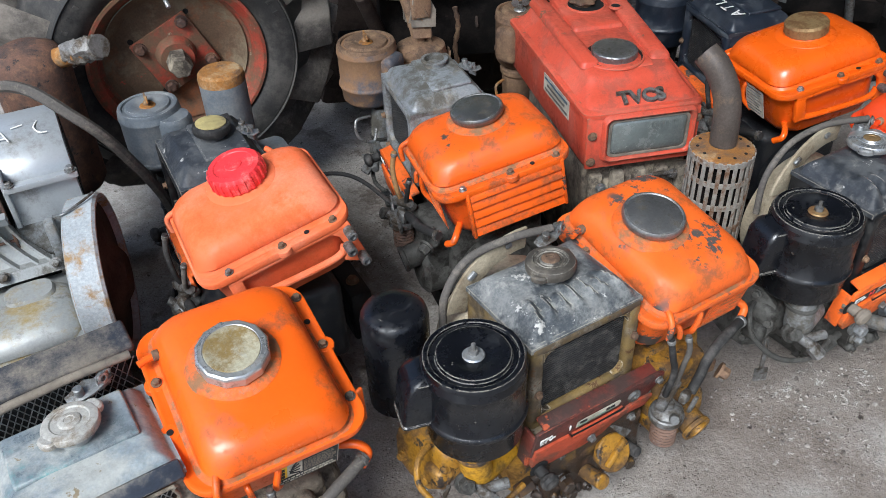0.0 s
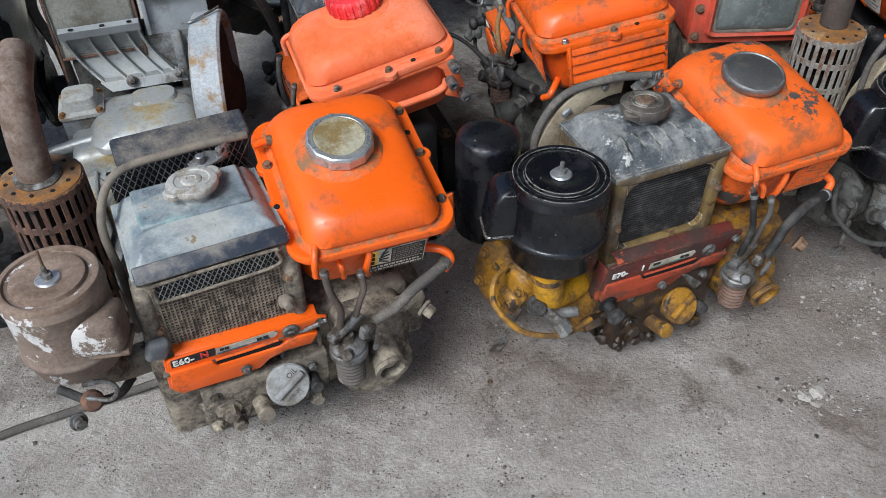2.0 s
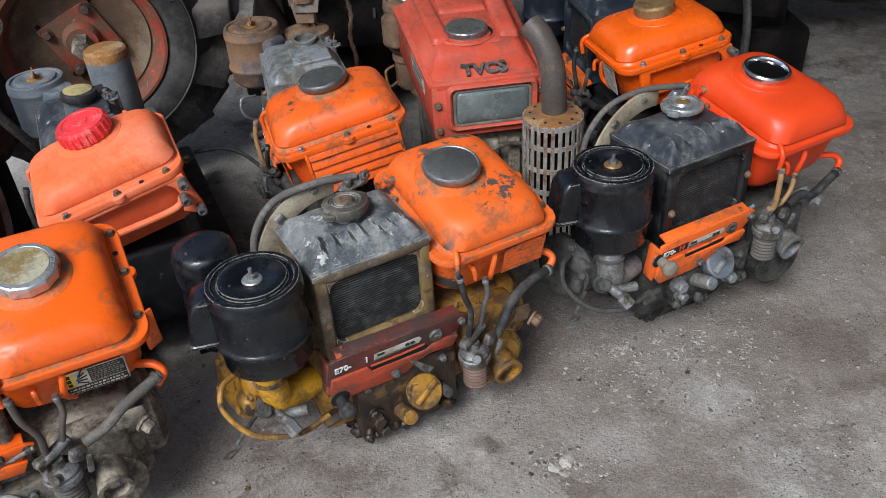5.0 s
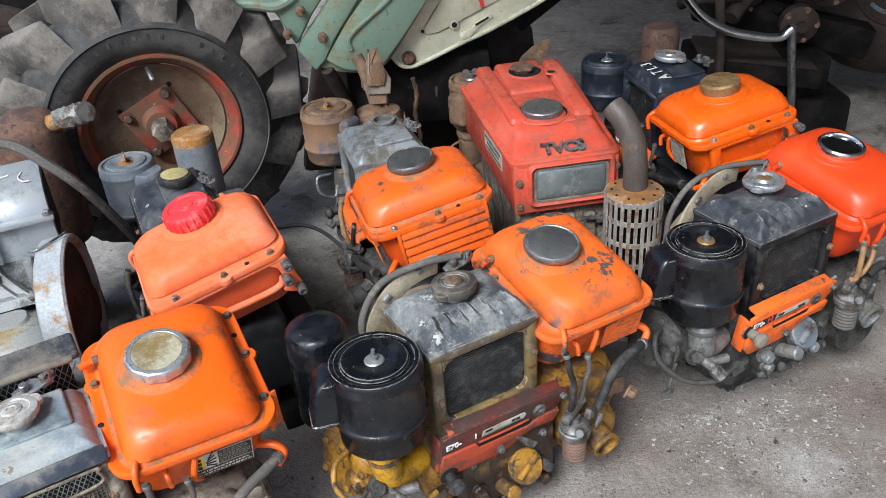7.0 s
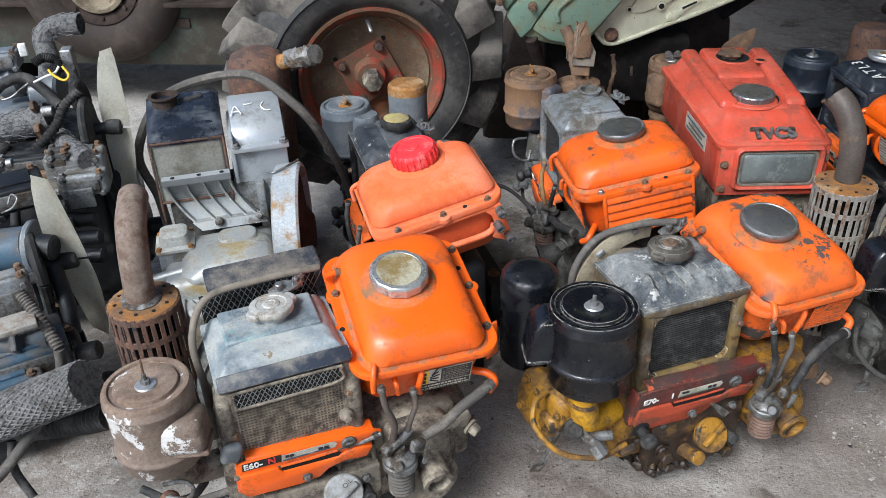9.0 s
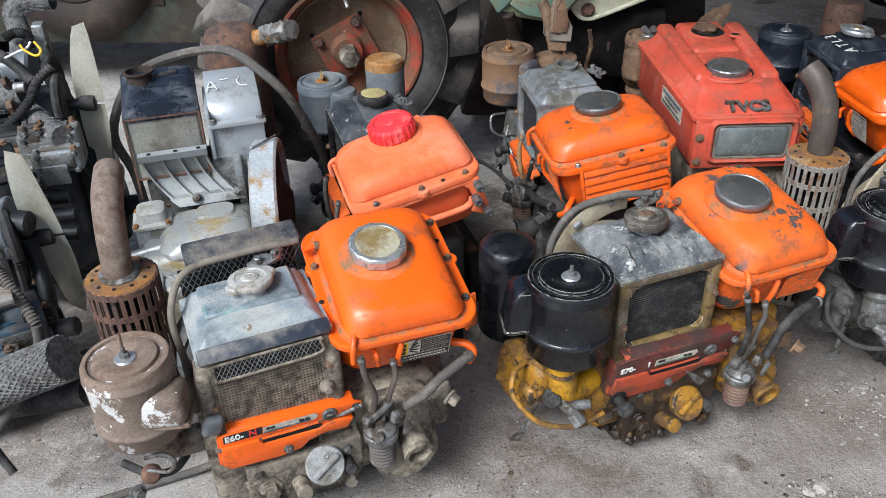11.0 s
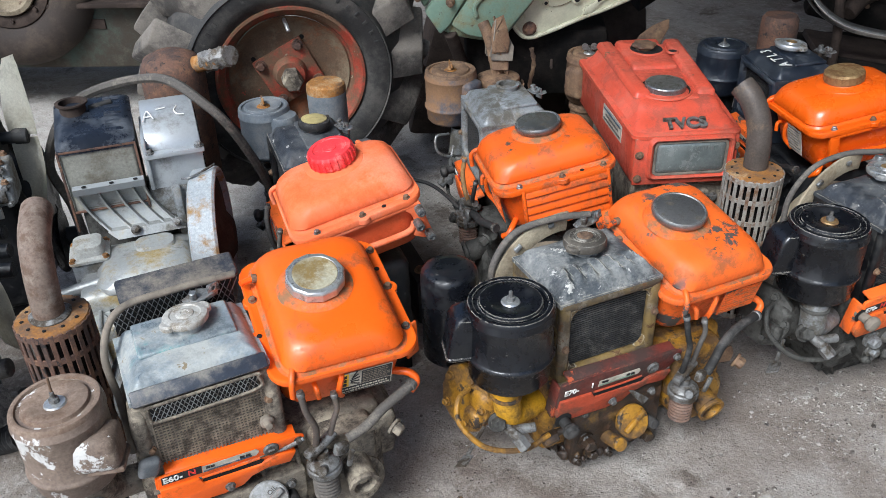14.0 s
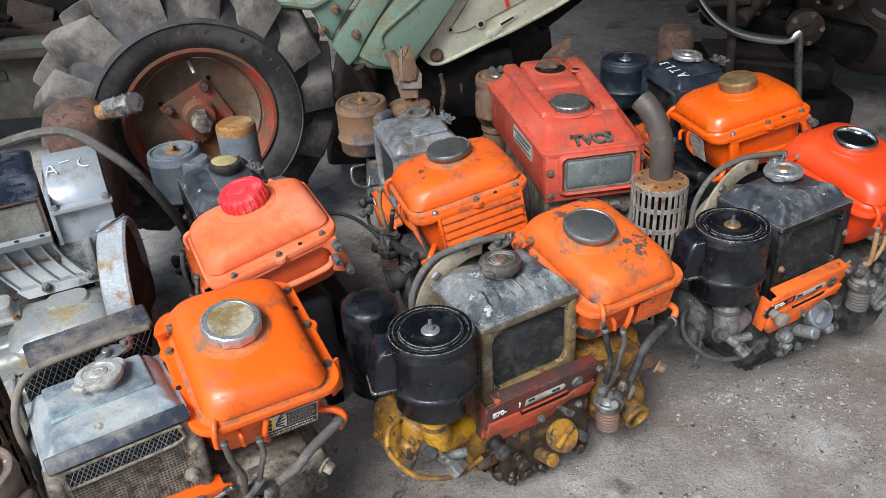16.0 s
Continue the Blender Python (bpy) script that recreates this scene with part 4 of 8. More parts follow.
def radiator(engine, top_paint, side_paint, cap, at, screen=False, ribs=True, neck=False, cap_at=(0.0, 0.0)):
    """Core in a pressed frame with a header tank on top; at: on the floor below the cap."""
    w, f, b = 0.086, -0.078, 0.062
    rad = part("radiator", span(-w, w, b - 0.005, b, 0.21, 0.345, 0.002), side_paint, engine, at=at)
    for s in (-1, 1):
        part("frame_post", span(min(s * w, s * (w - 0.019)), max(s * w, s * (w - 0.019)), f - 0.003, f + 0.012, 0.212, 0.345, 0.006, None, 3), side_paint, rad)
        part("side_plate", span(min(s * w, s * (w - 0.004)), max(s * w, s * (w - 0.004)), f + 0.006, b, 0.205, 0.345, 0.0015), side_paint, rad)
    part("frame_sill", span(-w, w, f - 0.003, f + 0.012, 0.204, 0.2275, 0.006, None, 3), side_paint, rad)
    part("sill_ledge", box(2 * w + 0.006, 0.02, 0.005, shift(0, f - 0.006, 0.205, -8), 0.002), side_paint, rad)
    part("frame_head", span(-w, w, f - 0.003, f + 0.012, 0.332, 0.3475, 0.006, None, 3), side_paint, rad)
    for x, z in ((-0.06, 0.216), (0.01, 0.215), (0.062, 0.217), (-0.0765, 0.27), (0.0765, 0.29)):
        part("frame_bolt", hexbolt(0.0046, 0.006, facing(x, f - 0.0035, z)), "rust_brown", rad)
    if screen:
        bm = bmesh.new()
        n = 32
        for k in range(n):
            x = -0.073 + 0.146 * k / (n - 1)
            box(0.0018, 0.0012, 0.105, shift(x, f - 0.0022, 0.276), 0, 1, bm)
        for k in range(24):
            box(0.148, 0.0012, 0.0018, shift(0, f - 0.0016, 0.224 + 0.105 * k / 23), 0, 1, bm)
        tagged(part("wire_screen", bm, "screen", rad, "dusty clogged wire screen"), kind="stuff")
        part("clogged_dust", span(-0.074, 0.074, f + 0.001, f + 0.004, 0.223, 0.33, 0), "hose_grey", rad)
    else:
        bm = span(-0.07, 0.07, f + 0.012, f + 0.03, 0.226, 0.336, 0)
        for k in range(28):
            span(-0.0695, 0.0695, f + 0.0085, f + 0.013, 0.2275 + 0.0039 * k, 0.2297 + 0.0039 * k, 0, bm)
        tagged(part("core", bm, "core", rad, "dark finned core"), kind="stuff")
    part("header_tank", header_sheet(w + 0.001, f - 0.001, b + 0.001, ribs), top_paint, rad, "dented header tank", 50)
    if not ribs:
        part("pressed_rib", box(0.125, 0.07, 0.008, shift(0, 0.006, 0.3725, 3), 0.004, 3), top_paint, rad, sharp=60)
    if not screen:
        for sx in (-1, 1):
            for z, sz in ((0.2275, 1), (0.332, -1)):
                arc = [(sx * (0.067 - 0.016 * (1 - math.cos(a))), z + sz * 0.016 * (1 - math.sin(a))) for a in (0.0, 0.4, 0.8, 1.2, 1.57)]
                part("frame_corner", plate([(sx * 0.069, z - sz * 0.002)] + arc, 0.009, facing(0, f + 0.008, 0), None, 0.001), side_paint, rad)
    part("filler_neck", lathe([(0.021, 0.37), (0.021, 0.382), (0.024, 0.384), (0.024, 0.387), (0.018, 0.387), (0.018, 0.374), (0, 0.374)], 30, shift(*cap_at, 0)), side_paint if neck else top_paint, rad)
    if not neck:
        radiator_cap(cap, rad, shift(*cap_at, 0.3865 if cap in ("ears", "knob") else 0.389, -3))
    bm = plate([(-0.022, -0.006), (0.004, -0.011), (0.03, -0.008), (0.034, 0.004), (0.024, 0.009), (0.016, 0.004), (0.006, 0.012), (-0.02, 0.008)], 0.003, shift(0.03, 0.046, 0.388, 14, -8, 16), None, 0.001)
    box(0.016, 0.003, 0.022, shift(0.05, 0.046, 0.393, 6, 0, 24), 0.001, 2, bm)
    rod(0.0052, (0.024, 0.044, 0.383), (0.024, 0.042, 0.4), 12, bm)
    lathe([(0.0034, 0), (0.006, 0.0005), (0.006, 0.003), (0.0034, 0.0035)], 16, shift(0.05, 0.0435, 0.399, 80, 0, 24), bm, loop=True)
    part("overflow_bracket", bm, "zinc", rad)
    return rad


def air_cleaner(engine, paint, at, r=0.065, z0=0.244, z1=0.372, spout=True, nut="stud", lid=None, bead=0.36, washer="chrome"):
    zb = z0 + bead * (z1 - z0)
    prof = [(r * 0.5, z0 - 0.004), (r * 0.86, z0 - 0.001), (r * 0.96, z0 + 0.006), (r * 0.985, zb - 0.007), (r * 1.03, zb - 0.0045), (r * 1.055, zb - 0.001), (r * 1.055, zb + 0.0015), (r * 1.02, zb + 0.0035), (r * 1.0, zb + 0.005), (r * 1.0, z1 - 0.021), (r * 1.025, z1 - 0.019), (r * 1.03, z1 - 0.0165), (r * 1.01, z1 - 0.0145), (r * 1.01, z1 - 0.009), (r * 0.97, z1 - 0.004)]
    body = part("air_cleaner", lathe(prof, 64, at), paint, engine, sharp=50)
    top = [(r * 1.0, z1 - 0.009), (r * 0.995, z1 - 0.005), (r * 0.96, z1 - 0.001), (r * 0.9, z1 - 0.0002), (r * 0.855, z1 - 0.001), (r * 0.83, z1 - 0.0045), (r * 0.775, z1 - 0.005), (r * 0.735, z1 - 0.0035), (r * 0.71, z1 + 0.0005), (r * 0.66, z1 + 0.0012), (r * 0.45, z1 + 0.0005), (r * 0.32, z1 - 0.003), (0, z1 - 0.004)]
    part("lid", lathe(top, 64, at), lid or paint, body, sharp=34)
    bm = lathe([(0.0135, z1 - 0.003), (0.012, z1 - 0.001), (0.006, z1 - 0.0005), (0, z1)], 24)
    part("washer", bm, washer if nut == "stud" else "rust_top", body, at=at)
    bm = lathe([(0.006, z1 - 0.001), (0.006, z1 + 0.005), (0.0028, z1 + 0.0055), (0.0028, z1 + 0.014), (0, z1 + 0.0145)], 8)
    if nut == "wing":
        for s in (-1, 1):
            box(0.013, 0.003, 0.012, shift(s * 0.008, 0, z1 + 0.009, 0, -s * 35, 0), 0.0014, 2, bm)
    part("wing_nut" if nut == "wing" else "stud_nut", bm, "gunmetal" if nut == "stud" else "rust_top", body, at=at)
    if spout:
        m = at @ shift(0, 0, z1 - 0.372, 0, 0, spout)
        bm = loft([rrect(0.05, 0.044, 0.006, 0.292, -r - 0.006, 0.006), rrect(0.05, 0.05, 0.008, 0.3, -r - 0.006, 0.006), rrect(0.048, 0.054, 0.01, 0.345, -r + 0.0, 0.006), rrect(0.042, 0.05, 0.011, 0.357, -r + 0.004, 0.006), rrect(0.028, 0.036, 0.01, 0.363, -r + 0.011, 0.006)], m)
        sp = part("intake_spout", bm, paint, body, sharp=38)
        part("spout_lip", loft([rrect(0.051, 0.045, 0.006, 0.2885, -r - 0.006, 0.006), rrect(0.053, 0.048, 0.007, 0.29, -r - 0.006, 0.006), rrect(0.053, 0.049, 0.007, 0.2935, -r - 0.006, 0.006), rrect(0.05, 0.046, 0.006, 0.295, -r - 0.006, 0.006)], m), paint, sp)
    return body


def muffler(engine, kind, at, r=0.046, z0=0.13, z1=0.35):
    if kind == "can":
        bm = lathe([(r * 0.8, z0), (r, z0 + 0.01), (r, z1 - 0.014), (r * 0.95, z1 - 0.005), (r * 0.82, z1), (r * 0.5, z1 + 0.001), (0, z1 - 0.001)], 48, at)
        return part("muffler", bm, "black", engine, "smooth black muffler can", 50)
    if kind == "rusty":
        bm = lathe([(r * 0.8, z0), (r, z0 + 0.01), (r * 1.02, z1 - 0.03), (r * 0.98, z1 - 0.008), (r * 0.85, z1), (0, z1 + 0.003)], 44, at)
        return part("muffler", bm, "rust", engine, "rusted muffler can", 50)
    if kind == "grey":
        bm = lathe([(r * 0.8, z0), (r, z0 + 0.01), (r, z1 - 0.016), (r * 0.98, z1 - 0.012)], 44, at)
        can = part("muffler", bm, "slate", engine, "grey muffler can with a rusted top", 50)
        part("muffler_top", lathe([(r * 1.005, z1 - 0.02), (r * 1.01, z1 - 0.012), (r * 0.97, z1 - 0.004), (r * 0.85, z1), (0, z1 + 0.002)], 44, at), "rust_top", can)
        return can
    # slotted heat guard round a pipe
    n = 26
    paint = "cage" if kind == "cage" else "rust"
    guard = part("muffler", lathe([(r * 0.7, z0), (r * 0.72, z1 - 0.004), (0, z1 - 0.004)], 32, at), "shaded_machine", engine, "pipe can inside a slotted guard rusting at its rim")
    bar = None
    for k in range(n):
        m = at @ shift(0, 0, 0, 0, 0, 360 * k / n) @ shift(r, 0, (z0 + z1) / 2)
        if bar is None:
            bar = part("guard_bar", box(0.0024, 2 * math.pi * r / n * 0.56, z1 - z0, None, 0.0006, 1), paint, guard, at=m)
        else:
            piece("guard_bar", bar, guard, m)
    band = None
    for z in (z1 - 0.006, z1 - 0.042, z1 - 0.084, z1 - 0.126, z1 - 0.168, z0 + 0.006):
        if band is None:
            band = part("guard_band", lathe([(r - 0.0008, -0.005), (r + 0.0012, -0.004), (r + 0.0012, 0.004), (r - 0.0008, 0.005)], 52, loop=True), paint, guard, at=at @ shift(0, 0, z))
        else:
            piece("guard_band", band, guard, at @ shift(0, 0, z))
    disc = lathe([(r * 0.98, z1 - 0.006), (r + 0.001, z1 - 0.003), (r * 0.97, z1 + 0.001), (r * 0.5, z1 + 0.004), (0, z1 + 0.004)], 52, at)
    disc = part("end_plate", disc, "rust_top", guard, "orange-rusted end plate")
    for k in range(10):
        part("drain_hole", lathe([(0.0026, z1 + 0.0022), (0.0026, z1 + 0.0032), (0, z1 + 0.0034)], 10, at @ shift(0, 0, 0, 0, 0, 36 * k) @ shift(r * 0.77, 0, 0)), "void", guard)
    return guard


def nudged(engine, x, y, z, build, *given, **named):
    """Builds fittings on an engine and moves them a little, where this engine has them lower, higher or further out."""
    before = set(engine.children)
    build(engine, *given, **named)
    for ob in engine.children:
        if ob not in before:
            ob.location += Vector((x, y, z))


def crankcase(engine, paint, sump, front="", rough=0.006, low=0.066, end=True):
    """The cast block with covers, ribs, bosses and bolts, standing on its sump."""
    body = part("crankcase", span(-0.1, 0.235, -0.066, 0.1, 0.055, 0.205, 0.014, None, 3), paint, engine)
    q = random.Random(len(paint) * 11 + 1)
    foot = [(-0.056 + 0.0108 * k, low + q.uniform(-0.005, 0.009) - (0.008 if k in (1, 2, 6, 7, 13) else 0.0)) for k in range(16)]
    part("front_cover", plate([(0.108, 0.15), (-0.056, 0.15)] + foot, 0.026, facing(0, -0.063, 0), None, 0.004), front or paint, body)
    for x, z in ((-0.047, low + 0.004), (0.012, low - 0.002), (0.088, low + 0.004)):
        part("foot_bolt", lathe([(0.0085, 0), (0.009, 0.006), (0.0065, 0.01), (0.0045, 0.0105), (0.004, 0.015), (0, 0.0155)], 14, facing(x, -0.085, z)), front or paint, body)
    part("gear_cover", span(0.12, 0.215, -0.098, -0.05, 0.1, 0.2, 0.012, None, 3), paint, body)
    if end:
        part("end_cover", lathe([(0.062, 0), (0.066, 0.006), (0.066, 0.03), (0.05, 0.042), (0.02, 0.046), (0, 0.046)], 32, shift(0.225, 0.01, 0.115, 0, 90, 0)), paint, body)
    part("bearing_cover", lathe([(0.05, 0), (0.05, 0.05), (0.04, 0.058), (0, 0.058)], 28, facing(0.17, -0.05, 0.1)), paint, body)
    rib = None
    for k in range(6):
        if rib is None:
            rib = part("casting_rib", span(-0.05, -0.044, -0.076, -0.06, low + 0.02, 0.18, 0.002), paint, body)
        else:
            piece("casting_rib", rib, body, shift(0.05 * k, 0, 0))
    r = random.Random(len(paint) * 7 + 3)
    sp = bmesh.new()
    out = rrect(0.18, 0.13, 0.024, 0, 0.03, 0.03, 9)
    rings = [[Vector((p.x * k + r.uniform(-rough, rough), p.y * k + r.uniform(-rough, rough), z + r.uniform(0, 0.002))) for p in out] for k, z in ((0.9, 0.0), (0.98, 0.008), (1.03, 0.022), (1.0, 0.04), (0.97, 0.06))]
    part("sump", loft(rings, None, sp), sump, body, "sump caked with dirt", 60)
    for k in range(26):
        x, y = r.uniform(-0.06, 0.11), -0.085 + r.uniform(-0.006, 0.02)
        q = r.uniform(0.005, 0.011)
        part("oily_lump", lathe([(0, -q), (q * 0.8, -q * 0.6), (q, 0), (q * 0.75, q * 0.6), (0, q)], 9, shift(x, y, low + r.uniform(-0.004, 0.03), r.uniform(0, 90), r.uniform(0, 90), 0), None, 0.3), sump, body, sharp=60)
    for x, z in ((-0.035, 0.085), (0.085, 0.135), (0.075, 0.084), (-0.04, 0.138)):
        part("case_bolt", hexbolt(0.0055, 0.007, facing(x, -0.0885, z)), "gunmetal", body)
    return body


def control_panel(engine, paint, letters, at, stripe=True, wide=1.0, cut=0.0):
    """The pressed plate with the decal, the lever slot and its arm."""
    upper = [(-0.084, 0.037), (-0.085, -0.012), (-0.03, -0.012), (0.06, -0.008), (0.088, 0.002), (0.1, 0.018), (0.108, 0.022), (0.109, 0.038), (0.096, 0.0435), (-0.07, 0.0405)]
    lower = [(-0.083, 0.006), (-0.085, -0.026), (-0.075, -0.04), (-0.004, -0.0395), (0.008, -0.036), (0.022, -0.034), (0.034, -0.021), (0.056, -0.013), (0.088, -0.015), (0.096, 0.004), (0.07, 0.008), (0.046, -0.0025), (-0.028, -0.0045), (-0.034, 0.006)]
    arm = "red_arm" if paint == "red_panel" else paint
    upper = [(x, z - cut if z > 0.03 else z) for x, z in upper]
    p = part("control_panel", plate([(x * wide, z) for x, z in upper], 0.006, facing(0, 0, 0)), paint, engine, at=at)
    part("lower_arm", plate([(x * wide, z) for x, z in lower], 0.009, facing(0, -0.0012, 0)), arm, p)
    part("fold", box(0.172 * wide, 0.02, 0.005, shift(0.012 * wide, 0.006, 0.0415 - cut, 8), 0.0022), paint, p)
    part("end_fold", box(0.005, 0.022, 0.066 - cut, shift(-0.0845 * wide, 0.008, -0.002 - cut / 2), 0.002), paint, p)
    part("slot", plate([(-0.03 * wide, -0.0045), (0.048 * wide, -0.002), (0.052 * wide, 0.003), (0.044 * wide, 0.008), (-0.028 * wide, 0.0045)], 0.001, facing(0, -0.0065, 0), None, 0), "void", p)
    part("slot_lip", tube([(-0.03 * wide, -0.0075, 0.0055), (0.01, -0.0082, 0.0075), (0.046 * wide, -0.0075, 0.0095)], 0.0017, 8), arm, p)
    front = facing(0, -0.0068, 0)
    if paint != "red_panel":
        part("letter_patch", plate([(-0.08, 0.0125), (-0.0295, 0.0145), (-0.0295, 0.0285), (-0.08, 0.0265)], 0.0006, front @ shift(0, 0, -0.0004), None, 0), "ink_black", p)
    lettering(letters[0], 0.0138, front @ shift(-0.0785 * wide, 0.0155, 0.0005, 0, 0, 2), letters[1], p, bold=0.0003)
    if letters[2]:
        lettering(letters[2], 0.0138, front @ shift(-0.047, 0.0167, 0.0005, 0, 0, 2), letters[3], p, bold=0.0003)
    if stripe:
        part("decal_strip", plate([(-0.0285, 0.0145), (0.042, 0.0175), (0.046, 0.024), (0.042, 0.0295), (-0.0285, 0.0265)], 0.0006, front, None, 0), "sticker", p, "pale worn decal strip")
        part("decal_line", plate([(-0.027, 0.0155), (0.036, 0.0183), (0.036, 0.0208), (-0.027, 0.018)], 0.0006, front @ shift(0, 0, 0.0006), None, 0), "green" if paint == "red_panel" else "block_blue", p)
        for x0, x1 in ((-0.024, -0.019), (-0.018, -0.013), (0.02, 0.026), (0.028, 0.034)):
            part("text_bar", span(x0, x1, -0.0086, -0.0074, 0.0218, 0.0252, 0), "ink_black", p)
    part("key_ring", lathe([(0.0105, 0), (0.011, 0.002), (0.009, 0.004), (0.006, 0.003), (0, 0.003)], 24, facing(0.062 * wide, -0.006, 0.0205)), "gunmetal", p)
    part("key_slot", box(0.009, 0.003, 0.0025, shift(0.062 * wide, -0.0098, 0.0205), 0.0008), "zinc", p)
    part("panel_bolt", hexbolt(0.005, 0.006, facing(0.1 * wide, -0.006, 0.03 - cut * 0.7)), "gunmetal", p)
    part("panel_bolt", hexbolt(0.0052, 0.007, facing(0.004, -0.0105, -0.025)), "gunmetal", p)
    if not cut:
        lever = plate([(0.018, 0.004), (0.026, 0.003), (0.044, -0.01), (0.056, -0.02), (0.044, -0.027), (0.034, -0.016)], 0.004, facing(0.0, -0.022, 0.0, -20))
        part("lever", lever, "gunmetal", p, "dark finger lever")
    return p


def front_fittings(engine, block, cap_paint, bowl_top="gunmetal", hoses=("rubber", "hose_grey", "rubber"), text=False, tank_z=0.325, drain=True, bowl="bowl", knob="rubber", drop=False, lead=0.0):
    """Oil filler, plugs, fuel filter with its hoses, drain pipe and brackets."""
    m = facing(0.048, -0.098, 0.128, -32)
    oil = part("oil_filler_cap", lathe([(0.022, -0.02), (0.022, 0), (0.0275, 0.001), (0.028, 0.008), (0.026, 0.0105), (0.018, 0.0108), (0, 0.0108)], 34, m), cap_paint, engine, "round oil filler cap with a cross grip")
    part("grip", box(0.047, 0.0085, 0.009, m @ shift(0, 0, 0.0125, 0, 0, 30), 0.003), cap_paint, oil)
    if text:
        lettering("OIL", 0.0095, m @ shift(0.002, 0.0075, 0.0112, 0, 0, 30), "hose_grey", oil, depth=0.0005)
        lettering("10W-30", 0.0065, m @ shift(-0.006, -0.0215, 0.0112, 0, 0, 30), "hose_grey", oil, depth=0.0005)
    bm = rod(0.0115, (0.012, -0.085, 0.1), (0.012, -0.128, 0.117), 20)
    part("plug_stub", bm, block, engine)
    if knob:
        bm = rod(0.0085, (-0.08, -0.09, 0.184), (-0.079, -0.114, 0.181), 16)
        lathe([(0.0, 0), (0.009, 0.0005), (0.0125, 0.004), (0.0135, 0.009), (0.0115, 0.014), (0.006, 0.0165), (0, 0.017)], 24, facing(-0.079, -0.113, 0.181, 8), bm)
        kn = part("decompression_knob", bm, knob, engine)
        part("knob_seat", lathe([(0.0135, 0), (0.0145, 0.001), (0.0125, 0.002), (0, 0.002)], 24, facing(-0.08, -0.0985, 0.184, 8)), "void", kn)
    part("hex_plug", hexbolt(0.011, 0.02, facing(-0.028, -0.088, 0.11)), "block_oily" if block == "yellow" else block, engine)
    part("hex_plug", hexbolt(0.009, 0.016, facing(-0.02, -0.09, 0.085)), "block_oily" if block == "yellow" else block, engine)
    part("hex_plug", hexbolt(0.01, 0.02, facing(0.082, -0.09, 0.085)), "block_oily" if block == "yellow" else block, engine)
    part("dipstick", rod(0.0085, (0.082, -0.09, 0.115), (0.082, -0.118, 0.122), 16), "rubber", engine)
    # fuel filter
    up = 0.062
    head = lathe([(0.0175, 0.112), (0.0225, 0.114), (0.0225, 0.122), (0.019, 0.126), (0.009, 0.13), (0.008, 0.14), (0, 0.14)], 24, shift(0.128, -0.118, up))
    box(0.014, 0.05, 0.012, shift(0.126, -0.112, 0.146 + up, 0, 0, -60), 0.004, 2, head)
    rod(0.0075, (0.106, -0.122, 0.14 + up), (0.15, -0.108, 0.158 + up), 14, head)
    rod(0.007, (0.128, -0.128, 0.118 + up), (0.118, -0.142, 0.128 + up), 14, head)
    box(0.022, 0.012, 0.018, shift(0.153, -0.124, 0.139 + up, 0, 20, 20), 0.004, 2, head)
    box(0.008, 0.006, 0.032, shift(0.162, -0.132, 0.124 + up, 8, 10, 0), 0.0025, 2, head)
    flt = part("fuel_filter", head, bowl_top, engine, "alloy fuel filter head with a tap")
    part("filter_ring", lathe([(0.0235, 0.106), (0.0245, 0.108), (0.0245, 0.116), (0.0225, 0.118), (0.0, 0.118)], 20, shift(0.128, -0.118, up)), bowl_top, flt, sharp=15)
    prof = [(0.0, 0.055), (0.013, 0.056), (0.0175, 0.06)]
    for k in range(7):
        prof += [(0.0188, 0.063 + 0.0062 * k), (0.0176, 0.066 + 0.0062 * k)]
    part("filter_bowl", lathe(prof + [(0.0185, 0.108)], 26, shift(0.128, -0.118, up)), bowl, flt, "ribbed filter bowl")
    z = tank_z
    for name, mat, rad, pts in (
            ("fuel_hose", hoses[0], 0.0045, [(0.11, -0.118, z - 0.028), (0.113, -0.124, z - 0.06), (0.123, -0.122, z - 0.095), (0.121, -0.116, 0.215)]),
            ("return_hose", hoses[1], 0.004, [(0.156, -0.108, z - 0.056), (0.157, -0.113, z - 0.08), (0.15, -0.114, z - 0.1), (0.141, -0.112, 0.213)]),
            ("drain_hose", hoses[2], 0.0072, [(0.275, -0.1, z - 0.095), (0.25, -0.108, z - 0.1), (0.22, -0.114, z - 0.11), (0.194, -0.117, 0.218), (0.165, -0.118, 0.208)])):
        if name == "drain_hose" and not drain:
            continue
        if name == "drain_hose" and drop:
            pts = [(0.275, -0.1, z - 0.095), (0.246, -0.108, z - 0.092), (0.214, -0.114, z - 0.098), (0.193, -0.117, z - 0.116), (0.18, -0.12, z - 0.136), (0.166, -0.122, 0.2)]
        pts = [(x + lead * max(0.0, 1 - 0.4 * k), y, h) for k, (x, y, h) in enumerate(pts)]
        h = part(name, tube(pts, rad, 12), mat, engine)
        part("hose_clip", lathe([(rad * 1.05, -0.003), (rad * 1.25, -0.002), (rad * 1.25, 0.002), (rad * 1.05, 0.003)], 14, Matrix.Translation(pts[0]) @ (Vector(pts[1]) - Vector(pts[0])).to_track_quat("Z", "Y").to_matrix().to_4x4() @ shift(0, 0, 0.006)), "gunmetal", h)
    # drain pipe that looks out to the front
    bm = lathe([(0.021, -0.06), (0.021, 0.0), (0.023, 0.002), (0.023, 0.008), (0.017, 0.008), (0.016, -0.006), (0.007, -0.008), (0.006, 0.0), (0, 0.0)], 30, facing(0.177, -0.13, 0.13, 12))
